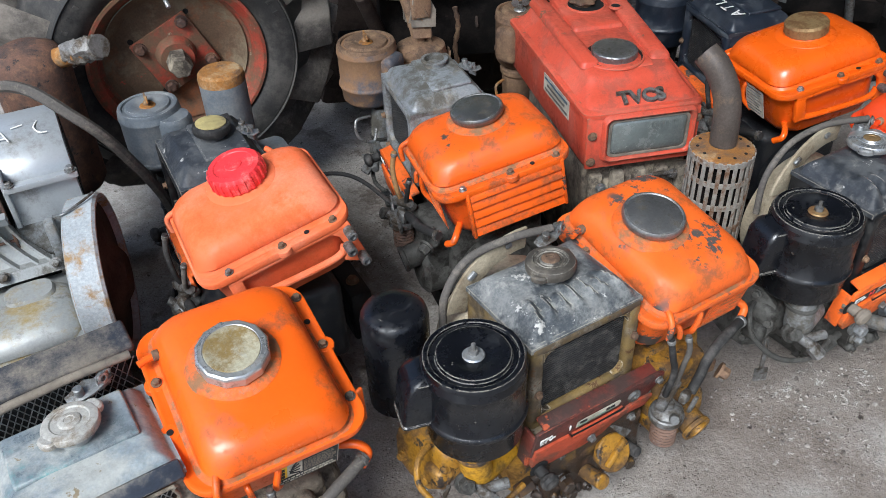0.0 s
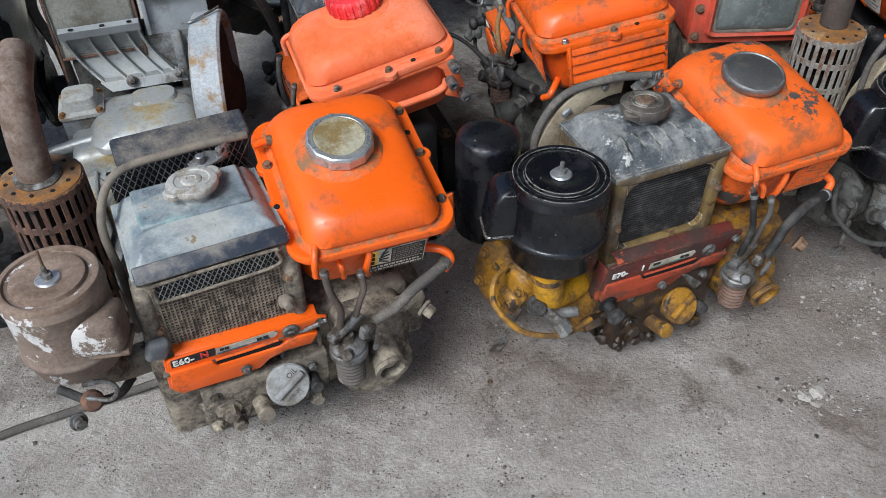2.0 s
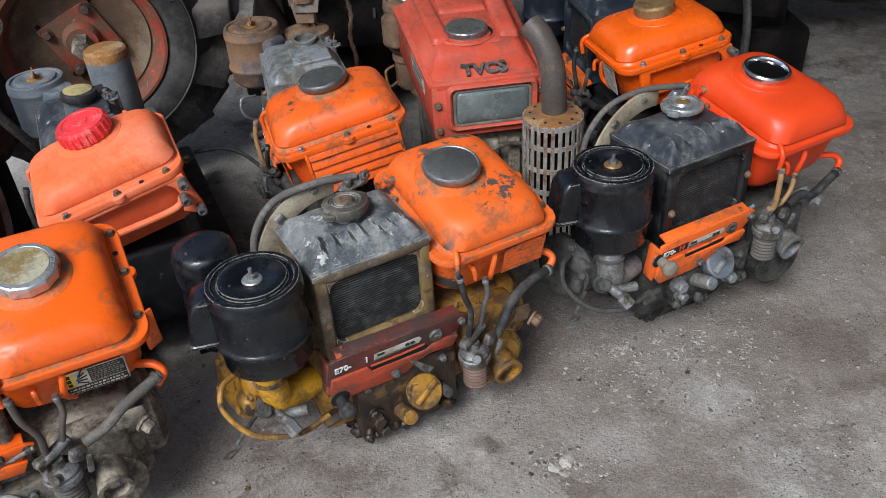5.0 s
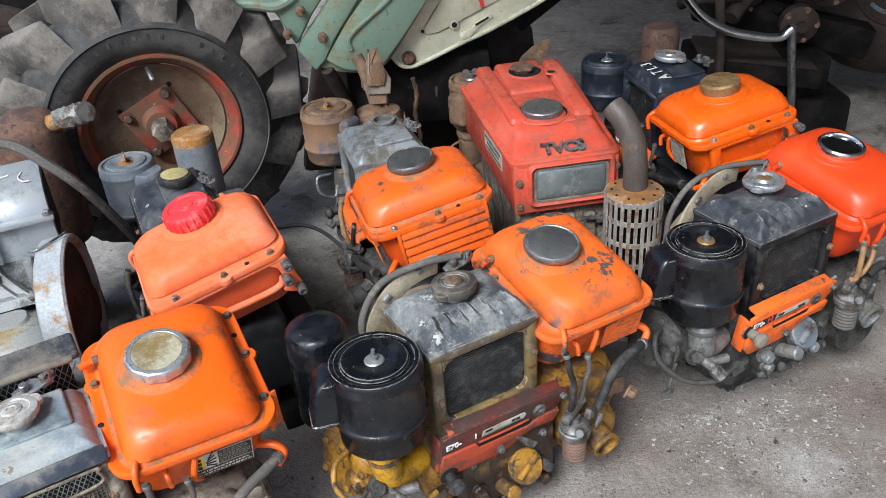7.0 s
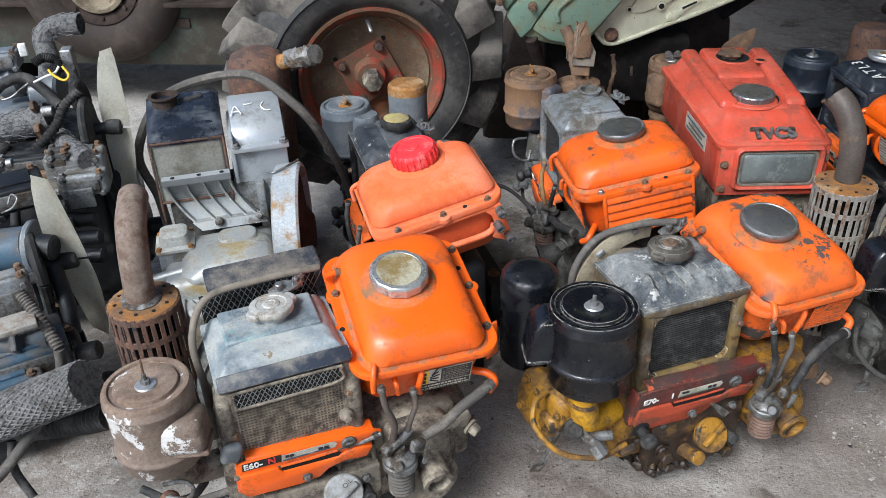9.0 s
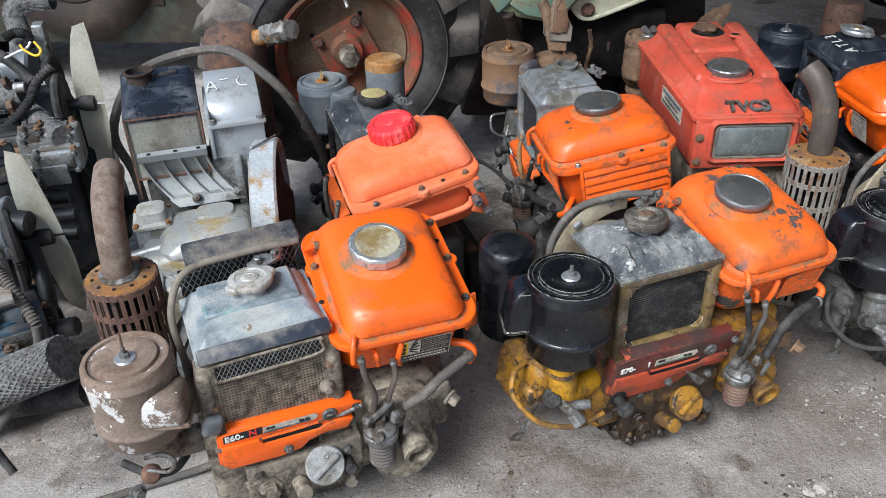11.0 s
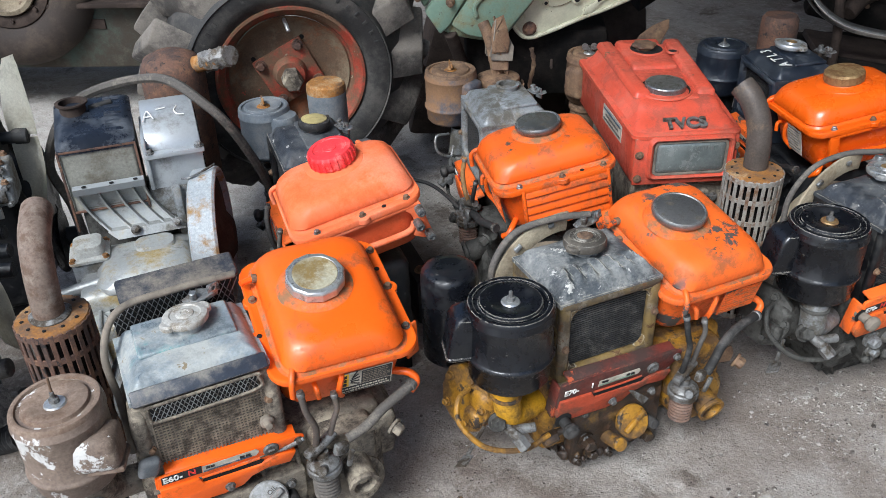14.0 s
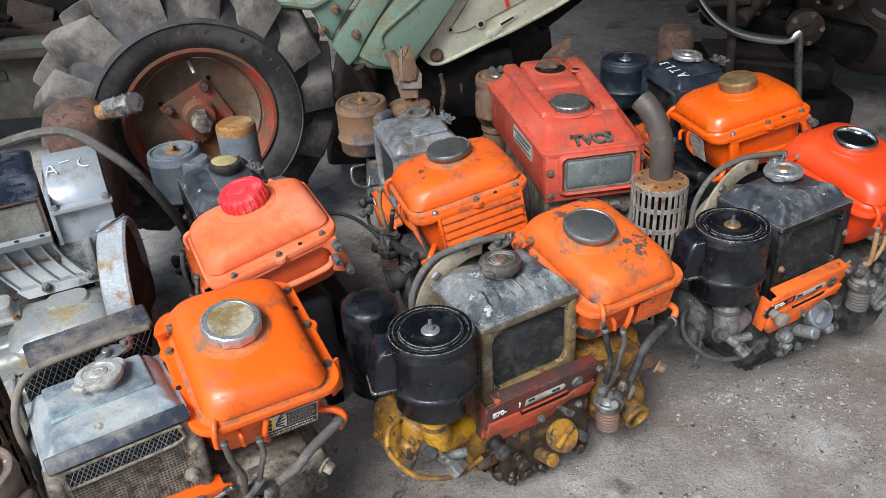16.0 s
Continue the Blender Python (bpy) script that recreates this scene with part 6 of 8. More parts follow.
def engine_louvred():
    e = thing("diesel_engine", "diesel engine with orange tank and louvred end guard", "engine", shift(0.0, 1.406, 0.035, 0, 0, -75), ROW)
    rails(e, 0.035)
    crankcase(e, "block_grey", "block_black")
    intake_end(e, "block_grey", "block_black")
    radiator(e, "steel_grey", "steel_grey", "", shift(0, 0, 0), ribs=False, neck=True, cap_at=(-0.028, 0.005))
    control_panel(e, "orange_chip", ("E60-", "ink_white", "N", "ink_red"), shift(0.03, -0.093, 0.178, 8))
    air_cleaner(e, "rust_blue", shift(-0.178, -0.08, 0), r=0.056, z0=0.26, z1=0.376, spout=0, nut="wing", lid="rust_brown", bead=0.3)
    part("cleaner_lobe", box(0.05, 0.05, 0.05, shift(-0.14, -0.05, 0.335, 0, 0, 40), 0.012, 3), "rust_blue", e)
    part("wire_clip", tube([(-0.12, -0.1, 0.25), (-0.11, -0.13, 0.25), (-0.1, -0.13, 0.22), (-0.11, -0.1, 0.2), (-0.12, -0.09, 0.22)], 0.003, 8), "zinc", e)
    fuel_tank(e, "orange_worn", "flat", shift(0.192, 0.008, 0.323, 9), slats=True, decal="embossed", dome=0.051, cap_at=(-0.01, 0.004))
    front_fittings(e, "block_grey", "block_black", hoses=("hose_amber", "rubber", "rubber"), tank_z=0.33)
    # the burst muffler behind the radiator
    bm = lathe([(0.042, 0.14), (0.05, 0.15), (0.05, 0.33), (0.047, 0.345), (0.03, 0.352), (0.0, 0.352)], 30, shift(-0.185, 0.03, 0), None, 0.04)
    mf = part("muffler", bm, "rust_brown", e, "burst rusted muffler with torn sheet on top")
    for k in range(16):
        part("burst_slat", box(0.003, 0.011, 0.09, shift(-0.185, 0.03, 0.285) @ pose(0, 0, 0, 0, 0, 22.5 * k) @ shift(0.052, 0, 0, 0, 6, 0), 0.001), "rust_brown", mf)
    r = random.Random(5)
    lean = shift(-0.187, 0.028, 0.35, -6, -14, 0)
    for k in range(12):
        a = r.uniform(0, 360)
        h = r.uniform(0.05, 0.085)
        w = r.uniform(0.03, 0.048)
        b = plate([(-w / 2, 0), (w / 2, 0.0), (w * 0.6, h * 0.5), (w * 0.3, h), (-w * 0.2, h * 0.9), (-w * 0.5, h * 0.6)], 0.003, lean @ shift(0, 0, r.uniform(-0.01, 0.05), 0, 0, a) @ shift(0.02, 0, 0, 90 - r.uniform(-5, 30), 0, 90 + r.uniform(-20, 20)), None, 0.001)
        part("torn_sheet", b, ("rust_brown", "hose_tan", "rust_brown")[k % 3], mf)
    part("split_pipe", tube([(-0.187, 0.028, 0.35), (-0.195, 0.022, 0.39), (-0.21, 0.014, 0.43), (-0.226, 0.006, 0.455)], 0.013, 14), "rust_brown", mf)
    return e


def engine_back():
    e = thing("diesel_engine", "diesel engine with clean orange tank and chalk-marked black radiator", "engine", shift(0.627, 1.616, 0.04, 0, 0, -81), ROW)
    rails(e, 0.04)
    crankcase(e, "block_black", "block_black")
    intake_end(e, "block_black", "block_black")
    rad = radiator(e, "navy", "navy", "ears", shift(0, 0, 0), ribs=False, cap_at=(-0.024, 0.0))
    lettering("A T L 3", 0.034, shift(0.062, -0.036, 0.3735, -4, 0, 182), "ink_white", rad, "chalk_mark", 0.0005, "white chalk letters")
    control_panel(e, "orange_chip", ("E60-", "ink_white", "N", "ink_red"), shift(0.02, -0.093, 0.178, 8))
    air_cleaner(e, "navy", shift(-0.16, -0.09, 0), r=0.058, z0=0.24, z1=0.352, spout=0, nut="stud")
    muffler(e, "rusty", shift(-0.2, 0.06, 0), 0.043, 0.15, 0.4)
    fuel_tank(e, "orange_clean", "fluted", shift(0.197, 0.006, 0.335, 9, 0, 4), decal="paper", dome=0.05, bracket=True, cap_at=(0.004, 0.0))
    front_fittings(e, "block_black", "block_black", tank_z=0.33)
    return e


engine_yellow()
engine_front_left()
engine_right()
engine_salmon()
engine_louvred()
engine_back()


# ---- the red hooded engine ----
def engine_hooded():
    e = thing("diesel_engine", "hooded red diesel engine with a square headlamp", "engine", shift(0.325, 1.262, 0, 0, 0, 6), ROW)
    d = 0.405

    def ring(z, ins, front, r=0.018):
        """One level of the hood, wider towards the back."""
        out = []
        for q in rrect(0.196 - 2 * ins, d - front - ins, r, z, 0.002, (front + d - ins) / 2, 6):
            out.append(Vector((q.x * (1 + 0.22 * max(0.0, q.y) / d), q.y - 0.006, z + 0.012 * max(0.0, q.y - 0.1) / d)))
        return out
    skirt = part("hood", loft([ring(0.288, 0.004, 0.004), ring(0.296, 0.0, 0.0), ring(0.386, 0.0, 0.002)]), "red_hood", e, "dented faded red sheet hood", 35)
    rim = [ring(0.38, -0.001, 0.0), ring(0.382, -0.005, -0.004), ring(0.389, -0.005, -0.004), ring(0.392, -0.001, 0.0)]
    part("hood_rim", loft(rim), "red_hood", skirt)
    lid = [ring(0.388, 0.002, 0.004), ring(0.395, 0.006, 0.012), ring(0.404, 0.014, 0.034), ring(0.41, 0.018, 0.05, 0.016), ring(0.417, 0.021, 0.058, 0.014), ring(0.4235, 0.0255, 0.066, 0.012), ring(0.4265, 0.031, 0.074, 0.01), ring(0.428, 0.038, 0.084, 0.008)]
    lid = part("hood_lid", loft(lid), "red_hood", skirt, "", 28)
    up = Matrix(((1, 0, 0, 0), (0, 1, 0, 0), (0, 0.0296, 1, 0), (0, 0, 0, 1)))

    def pressed(x0, x1, y0, y1, z=0.4262, rise=0.007, turn=0.0):
        w, q = x1 - x0, y1 - y0
        b = loft([rrect(w, q, 0.008, 0.0), rrect(w - 0.004, q - 0.004, 0.008, rise * 0.7), rrect(w - 0.009, q - 0.009, 0.008, rise), rrect(w * 0.4, q * 0.6, 0.004, rise)], up @ shift((x0 + x1) / 2, (y0 + y1) / 2, z - 0.003, 0, 0, turn))
        return part("pressed_ridge", b, "red_hood", lid, sharp=50)
    pressed(-0.085, -0.05, 0.085, 0.375, rise=0.011, turn=2.5)
    pressed(0.05, 0.087, 0.085, 0.375, rise=0.011, turn=-2.5)
    pressed(-0.048, 0.048, 0.222, 0.385, rise=0.009)
    pressed(-0.047, 0.047, 0.068, 0.205, z=0.4258, rise=0.0035)
    # filler openings: black discs painted as dark holes, with a turned edge, cap standing in each
    for x, y, r, z in ((-0.012, 0.115, 0.049, 0.431), (0.006, 0.318, 0.034, 0.4425), (0.055, 0.29, 0.0085, 0.4445)):
        part("opening", lathe([(r, 0), (r, 0.0008), (0, 0.001)], 36, shift(x, y, z, 1.7)), "void", lid)
        part("opening_edge", lathe([(r - 0.001, -0.002), (r + 0.0005, 0.0016), (r + 0.0035, 0.0005), (r + 0.0045, -0.002)], 40, shift(x, y, z, 1.7), loop=True), "red_hood", lid)
    part("cap_seat", lathe([(0.046, 0.424), (0.046, 0.4305), (0.04, 0.4325), (0.0, 0.4325)], 36, shift(-0.011, 0.111, 0)), "red_hood", lid)
    cap = lobed([(0.036, 0, 0.0), (0.0385, 0.001, 0.002), (0.0385, 0.001, 0.0115), (0.0375, 0.0008, 0.0135), (0.0345, 0, 0.0152), (0.02, 0, 0.016), (0.002, 0, 0.0162)], 14, 140, lambda a: abs(math.cos(a / 2)) ** 0.5)
    part("tank_cap", cap, "cap_dark", lid, "many-sided steel tank cap", 20, at=shift(-0.012, 0.113, 0.4315, 2))
    bm = lobed([(0.016, 0, 0.425), (0.017, 0, 0.4385), (0.0215, 0.002, 0.4395), (0.0245, 0.003, 0.4425), (0.0235, 0.0025, 0.4465), (0.017, 0.001, 0.449), (0.012, 0, 0.4475), (0.002, 0, 0.448)], 6, 96, math.cos)
    part("radiator_cap", bm, "rust_brown", lid, "rusty lobed radiator cap", at=shift(0.0, 0.318, 0.0085))
    part("maker_sticker", box(0.04, 0.009, 0.001, shift(0.018, 0.064, 0.4215, 42), 0), "sticker", lid, "small white and blue sticker")
    part("text_bar", box(0.026, 0.004, 0.0012, shift(0.018, 0.0637, 0.4222, 42), 0), "block_blue", lid)
    lettering("TVCS", 0.0335, shift(-0.038, 0.0035, 0.3975, 25), "gunmetal", lid, "raised_letters", 0.003, "raised grey letters", bold=0.0012)
    # front panel with the lamp in a raised bezel
    face = part("lamp_panel", plate([(-0.096, 0.288), (0.1, 0.288), (0.1, 0.384), (0.08, 0.391), (-0.076, 0.391), (-0.096, 0.384)], 0.006, facing(0, -0.003, 0), None, 0.003), "red_hood", e)
    bez = [[Vector((q.x, -q.z, q.y)) for q in ring2] for ring2 in (rrect(0.165, 0.087, 0.012, 0.0, 0.011, 0.3435), rrect(0.16, 0.083, 0.012, 0.008, 0.011, 0.3435), rrect(0.154, 0.078, 0.012, 0.0105, 0.011, 0.3435), rrect(0.146, 0.073, 0.011, 0.009, 0.01, 0.3435), rrect(0.14, 0.069, 0.01, 0.003, 0.01, 0.3435))]
    part("lamp_bezel", loft(bez, shift(0, -0.008, 0), ends=False), "red_hood", face, sharp=45)
    gas = [[Vector((q.x, -q.z, q.y)) for q in ring2] for ring2 in (rrect(0.141, 0.07, 0.01, 0.0, 0.01, 0.3435), rrect(0.139, 0.068, 0.01, 0.0035, 0.01, 0.3435), rrect(0.131, 0.061, 0.009, 0.0035, 0.01, 0.3435), rrect(0.13, 0.06, 0.009, 0.0, 0.01, 0.3435))]
    part("lamp_frame", loft(gas, shift(0, -0.0105, 0), ends=False), "hose_tan", face, "dusty rubber gasket")
    bm = loft([rrect(0.131, 0.061, 0.009, 0.0, 0, 0), rrect(0.129, 0.059, 0.009, 0.0022, 0, 0), rrect(0.118, 0.05, 0.009, 0.0045, 0, 0), rrect(0.06, 0.02, 0.006, 0.0055, 0, 0)], facing(0.01, -0.0095, 0.3435))
    part("headlamp", bm, "lamp_glass", face, "hazy square headlamp glass", 50)
    for k in range(11):
        part("lens_rib", box(0.001, 0.0012, 0.03, shift(0.014 + 0.0048 * k, -0.0148 + 0.00012 * k, 0.352, 4, 0, 0), 0), "lamp_glass", face)
    for x, z in ((-0.086, 0.351), (-0.086, 0.302), (0.094, 0.362), (0.094, 0.304)):
        part("panel_bolt", hexbolt(0.0062, 0.006, facing(x, -0.008, z)), "rust_brown", face)
    lab = part("side_label", box(0.0012, 0.125, 0.034, shift(-0.104, 0.135, 0.357, 0, 0, 3.3), 0), "sticker", e, "long pale side label")
    for k in range(3):
        part("text_bar", box(0.0012, 0.11 - 0.025 * (k % 2), 0.004, shift(-0.1048, 0.135, 0.347 + 0.01 * k, 0, 0, 3.3), 0), "block_blue" if k == 2 else "hose_grey", lab)
    part("crankcase", span(-0.088, 0.1, 0.015, 0.37, 0.02, 0.29, 0.012, None, 3), "block_dirty", e)
    for k in range(5):
        part("casting_rib", span(-0.08 + 0.04 * k, -0.056 + 0.04 * k, 0.002, 0.02, 0.16 + 0.02 * (k % 2), 0.265, 0.005), "block_dirty", e)
    for x, z in ((-0.06, 0.24), (0.02, 0.22), (0.07, 0.25), (-0.02, 0.18)):
        part("case_bolt", hexbolt(0.007, 0.008, facing(x, 0.002, z)), "zinc", e)
    part("injector_pipe", tube([(-0.05, 0.0, 0.2), (-0.02, -0.014, 0.24), (0.03, -0.012, 0.262), (0.075, 0.0, 0.25)], 0.004, 10), "gunmetal", e)
    part("foot", span(-0.09, 0.11, 0.03, 0.34, 0.0, 0.03, 0.006), "shaded_machine", e)
    # cleaner and silencer behind the hood
    at = shift(-0.09, 0.435, 0)
    air_cleaner(e, "rust_brown", at, r=0.05, z0=0.29, z1=0.402, spout=0, nut="stud", bead=0.25)
    part("cleaner_lobe", box(0.05, 0.05, 0.075, at @ shift(-0.03, -0.035, 0.345, 0, 0, 40), 0.014, 3), "rust_brown", e)
    wing = rod(0.006, (0, 0, 0.4), (0, 0, 0.412), 12)
    for k in (-1, 1):
        lathe([(0, -0.002), (0.0075, -0.0018), (0.0075, 0.0018), (0, 0.002)], 18, shift(k * 0.0105, 0, 0.414, 90, 0, 0), wing)
    part("wing_nut", wing, "zinc", e, "bright wing nut", at=at)
    part("oil_bowl", lathe([(0.03, 0.2), (0.036, 0.21), (0.036, 0.262), (0.04, 0.268), (0.04, 0.276), (0.034, 0.282), (0.034, 0.292)], 32, at), "rust_brown", e)
    part("cleaner_duct", tube([(-0.09, 0.43, 0.22), (-0.07, 0.41, 0.19), (-0.02, 0.37, 0.18), (0.02, 0.33, 0.18)], 0.02, 16), "rust_brown", e)
    part("wire_clip", tube([(-0.13, 0.41, 0.262), (-0.15, 0.395, 0.255), (-0.145, 0.385, 0.225), (-0.125, 0.395, 0.23)], 0.003, 8), "rust_top", e)
    mf = part("muffler", lathe([(0.035, 0.1), (0.042, 0.11), (0.042, 0.34), (0.038, 0.352), (0, 0.355)], 30, shift(0.057, 0.53, 0)), "rust_brown", e)
    part("muffler_collar", lathe([(0.03, 0.35), (0.034, 0.354), (0.03, 0.368), (0.0, 0.37)], 26, shift(0.05, 0.525, 0)), "rust", mf)
    part("torn_bracket", plate([(-0.026, -0.008), (0.03, -0.008), (0.033, 0.03), (0.046, 0.06), (0.044, 0.082), (0.036, 0.08), (0.006, 0.066), (-0.02, 0.044), (-0.032, 0.022)], 0.004, facing(0.062, 0.5, 0.372, 4, 0, -6)), "rust_brown", mf, "bent rusty bracket")
    part("case_bolt", hexbolt(0.007, 0.007, facing(0.05, 0.495, 0.39, 8)), "rust", mf)
    return e


# ---- the stripped silver engine ----
def engine_silver():
    e = thing("diesel_engine", "stripped silver engine with black radiator and open flywheel", "engine", shift(-0.7033, 1.0757, 0, 0, 0, 22), ROW)
    keep = shift(-0.7033, 1.0757, 0, 0, 0, 22).inverted() @ shift(-0.70, 1.065, 0, 0, 0, 12)
    # radiator, open filler
    side = loft([rrect(0.122, 0.13, 0.008, 0.335, 0, 0.068), rrect(0.124, 0.132, 0.008, 0.452, 0, 0.068)])
    rad = part("radiator", side, "grey_sheet", e, "rust-edged grey radiator")
    top = loft([[Vector((p.x, p.y, p.z + 0.26 * max(0.0, p.y))) for p in ring] for ring in (
        rrect(0.128, 0.136, 0.008, 0.445, 0, 0.068), rrect(0.128, 0.136, 0.01, 0.453, 0, 0.068), rrect(0.118, 0.124, 0.016, 0.458, 0, 0.07), rrect(0.1, 0.1, 0.016, 0.4615, 0, 0.072))])
    top = part("header_tank", top, "gloss_navy", rad, "glossy dented black header tank", 40)
    for k in range(5):
        part("pressed_rib", tube([(0.058, 0.03 + 0.022 * k, 0.452 + 0.0057 * k), (0.045, 0.03 + 0.022 * k, 0.4645 + 0.0057 * k), (0.02, 0.03 + 0.022 * k, 0.466 + 0.0057 * k)], 0.006, 8), "gloss_navy", rad)
    part("filler_neck", lathe([(0.022, 0.462), (0.022, 0.482), (0.027, 0.486), (0.027, 0.489), (0.021, 0.489), (0.02, 0.468), (0, 0.468)], 32, shift(-0.03, 0.098, 0.013)), "brown_machine", rad, "open filler neck")
    part("overflow_stub", rod(0.005, (-0.005, 0.1, 0.486), (0.035, 0.105, 0.49), 12), "rubber", rad)
    for z in (0.335, 0.448):
        part("rusty_seam", span(-0.064, 0.064, -0.001, 0.003, z, z + 0.004, 0.001), "rust", rad)
    for x in (-0.0645, 0.0605):
        part("rusty_seam", span(x, x + 0.004, -0.0015, 0.004, 0.3, 0.45, 0.001), "rust", rad)
    # ribbed bracket casting, hollowed between its ribs
    def face(u, v, out=0.0):
        return Vector((-0.05 + 0.112 * u + 0.044 * max(0.0, v) ** 2.2, -0.01 - 0.006 * v + 0.016 * math.sin(math.pi * v) - out, 0.386 - 0.09 * v))

    def ridge(u0, u1, v0, v1, out, bm, n=8):
        rows = []
        for k in range(n + 1):
            v = v0 + (v1 - v0) * k / n
            rows.append([face(u0, v, -0.004), face(u0, v, out), face(u1, v, out), face(u1, v, -0.004)])
        return loft(rows, None, bm)
    br = part("bracket_casting", ridge(0.0, 1.0, 0.0, 1.0, 0.0, bmesh.new()), "alu", e, "ribbed cast alloy bracket", 50)
    part("bracket_lip", ridge(-0.02, 1.02, -0.06, 0.1, 0.014, bmesh.new(), 2), "silver", br)
    part("bracket_lip", ridge(-0.02, 1.02, 0.93, 1.08, 0.014, bmesh.new(), 2), "alu", br)
    for u in (0.0, 0.3, 0.56, 0.8, 0.965):
        part("casting_rib", ridge(u, u + 0.035, 0.08, 0.95, 0.012, bmesh.new()), "alu", br, sharp=50)
    for u in (0.15, 0.55, 0.9):
        part("bolt_hole", lathe([(0.004, 0), (0.004, 0.0006), (0, 0.0007)], 12, Matrix.Translation(face(u, -0.07, 0.007)) @ shift(0, 0, 0.0002)), "void", br)
    for u in (0.34, 0.97):
        part("bracket_bolt", hexbolt(0.0065, 0.008, Matrix.Translation(face(u, 1.0, 0.015)) @ shift(0, 0, 0.004, 50)), "gunmetal", br)
    # silver fan housing: a curved top sheet over a square duct
    prof = [(0.0, 0.355), (0.0, 0.425), (0.006, 0.442), (0.03, 0.462), (0.07, 0.475), (0.12, 0.48), (0.12, 0.355)]
    duct = plate(prof, 0.092, shift(0.078, 0, 0) @ pose(0, 0, 0, 90, 0, 90), None, 0.003)
    duct = part("fan_housing", duct, "silver", e, "curved silver sheet fan housing")
    part("housing_flange", span(0.074, 0.174, -0.012, 0.004, 0.418, 0.428, 0.002), "silver", duct)
    part("housing_flange", span(0.072, 0.079, -0.01, 0.12, 0.36, 0.45, 0.002), "silver", duct)
    for x in (0.082, 0.165):
        part("flange_bolt", hexbolt(0.006, 0.008, shift(x, -0.006, 0.428)), "zinc", duct)
    for pts in ([(0.082, 0.04, 0.4695), (0.09, 0.066, 0.4765), (0.1, 0.042, 0.4705)], [(0.085, 0.05, 0.4725), (0.097, 0.05, 0.4725)], [(0.106, 0.068, 0.477), (0.122, 0.071, 0.4775)]):
        part("chalk_mark", tube(pts, 0.0011, 6), "ink_white", duct, "white chalk stroke")
    part("chalk_mark", tube([(0.142, 0.075, 0.4768), (0.136, 0.06, 0.4745), (0.142, 0.048, 0.471), (0.152, 0.046, 0.4705)], 0.0012, 6), "ink_white", duct)
    part("duct_mouth", span(0.1705, 0.1715, 0.01, 0.112, 0.365, 0.462, 0), "void", duct)
    part("housing_leg", span(0.105, 0.12, -0.02, 0.02, 0.24, 0.36, 0.004), "steel_grey", duct)
    part("duct_side", span(0.068, 0.155, 0.0, 0.1, 0.27, 0.36, 0.004), "steel_grey", duct)
    # crankcase
    cc = part("crankcase", span(-0.07, 0.125, -0.17, 0.0, 0.04, 0.268, 0.016, None, 3), "alu", e, "cast alloy crankcase stained with rust")
    part("top_cover", loft([rrect(0.16, 0.13, 0.03, 0.262, 0.04, -0.105), rrect(0.158, 0.128, 0.03, 0.272, 0.04, -0.105), rrect(0.13, 0.105, 0.04, 0.288, 0.042, -0.1), rrect(0.08, 0.06, 0.03, 0.292, 0.045, -0.095)]), "alu", cc, sharp=50)
    part("cover_boss", loft([rrect(0.07, 0.05, 0.018, 0.288, 0.06, -0.075), rrect(0.064, 0.044, 0.018, 0.297, 0.06, -0.075), rrect(0.03, 0.02, 0.01, 0.299, 0.06, -0.075)]), "alu", cc, sharp=50)
    base = span(-0.077, -0.017, -0.095, -0.03, 0.2, 0.288, 0.006)
    bx = part("breather_box", base, "steel_grey", cc, "rust-edged breather box")
    part("breather_lid", loft([rrect(0.066, 0.07, 0.008, 0.287, -0.047, -0.062), rrect(0.066, 0.07, 0.008, 0.292, -0.047, -0.062), rrect(0.052, 0.056, 0.012, 0.296, -0.047, -0.062), rrect(0.046, 0.05, 0.014, 0.312, -0.047, -0.062), rrect(0.026, 0.03, 0.01, 0.316, -0.047, -0.062)]), "pale_lid", cc, "pale square breather lid", 45)
    for sx, sy in ((-0.073, -0.09), (-0.021, -0.09), (-0.073, -0.034), (-0.021, -0.034)):
        part("lid_bolt", hexbolt(0.0048, 0.006, shift(sx, sy, 0.292)), "rust_top", cc)
    for k in range(3):
        part("water_pipe", tube([(-0.11, -0.12 - 0.022 * k, 0.25 - 0.02 * k), (-0.06, -0.125 - 0.022 * k, 0.262 - 0.02 * k), (0.0, -0.13 - 0.022 * k, 0.27 - 0.02 * k), (0.03, -0.14 - 0.02 * k, 0.262 - 0.02 * k)], 0.0095 - 0.001 * k, 12), "alu", cc)
    part("yellow_plug", rod(0.009, (-0.125, -0.11, 0.235), (-0.108, -0.112, 0.246), 14), "ink_yellow", cc, "small yellow plug")
    part("black_plug", rod(0.01, (-0.14, -0.02, 0.26), (-0.112, -0.03, 0.262), 14), "navy", cc)
    part("front_casting", span(-0.06, 0.12, -0.215, -0.16, 0.06, 0.235, 0.018, None, 3), "alu", cc)
    for k in range(4):
        part("casting_rib", span(-0.045 + 0.045 * k, -0.039 + 0.045 * k, -0.222, -0.16, 0.08, 0.24, 0.003), "alu", cc)
    part("foot", span(-0.09, 0.14, -0.16, 0.13, 0.0, 0.05, 0.01), "block_grey", e)
    part("rear_casting", span(-0.05, 0.1, 0.004, 0.12, 0.04, 0.335, 0.01), "block_grey", e)
    # flywheel, seen on its rim
    at = keep @ shift(0.145, -0.03, 0.278, 0, 90, 0)
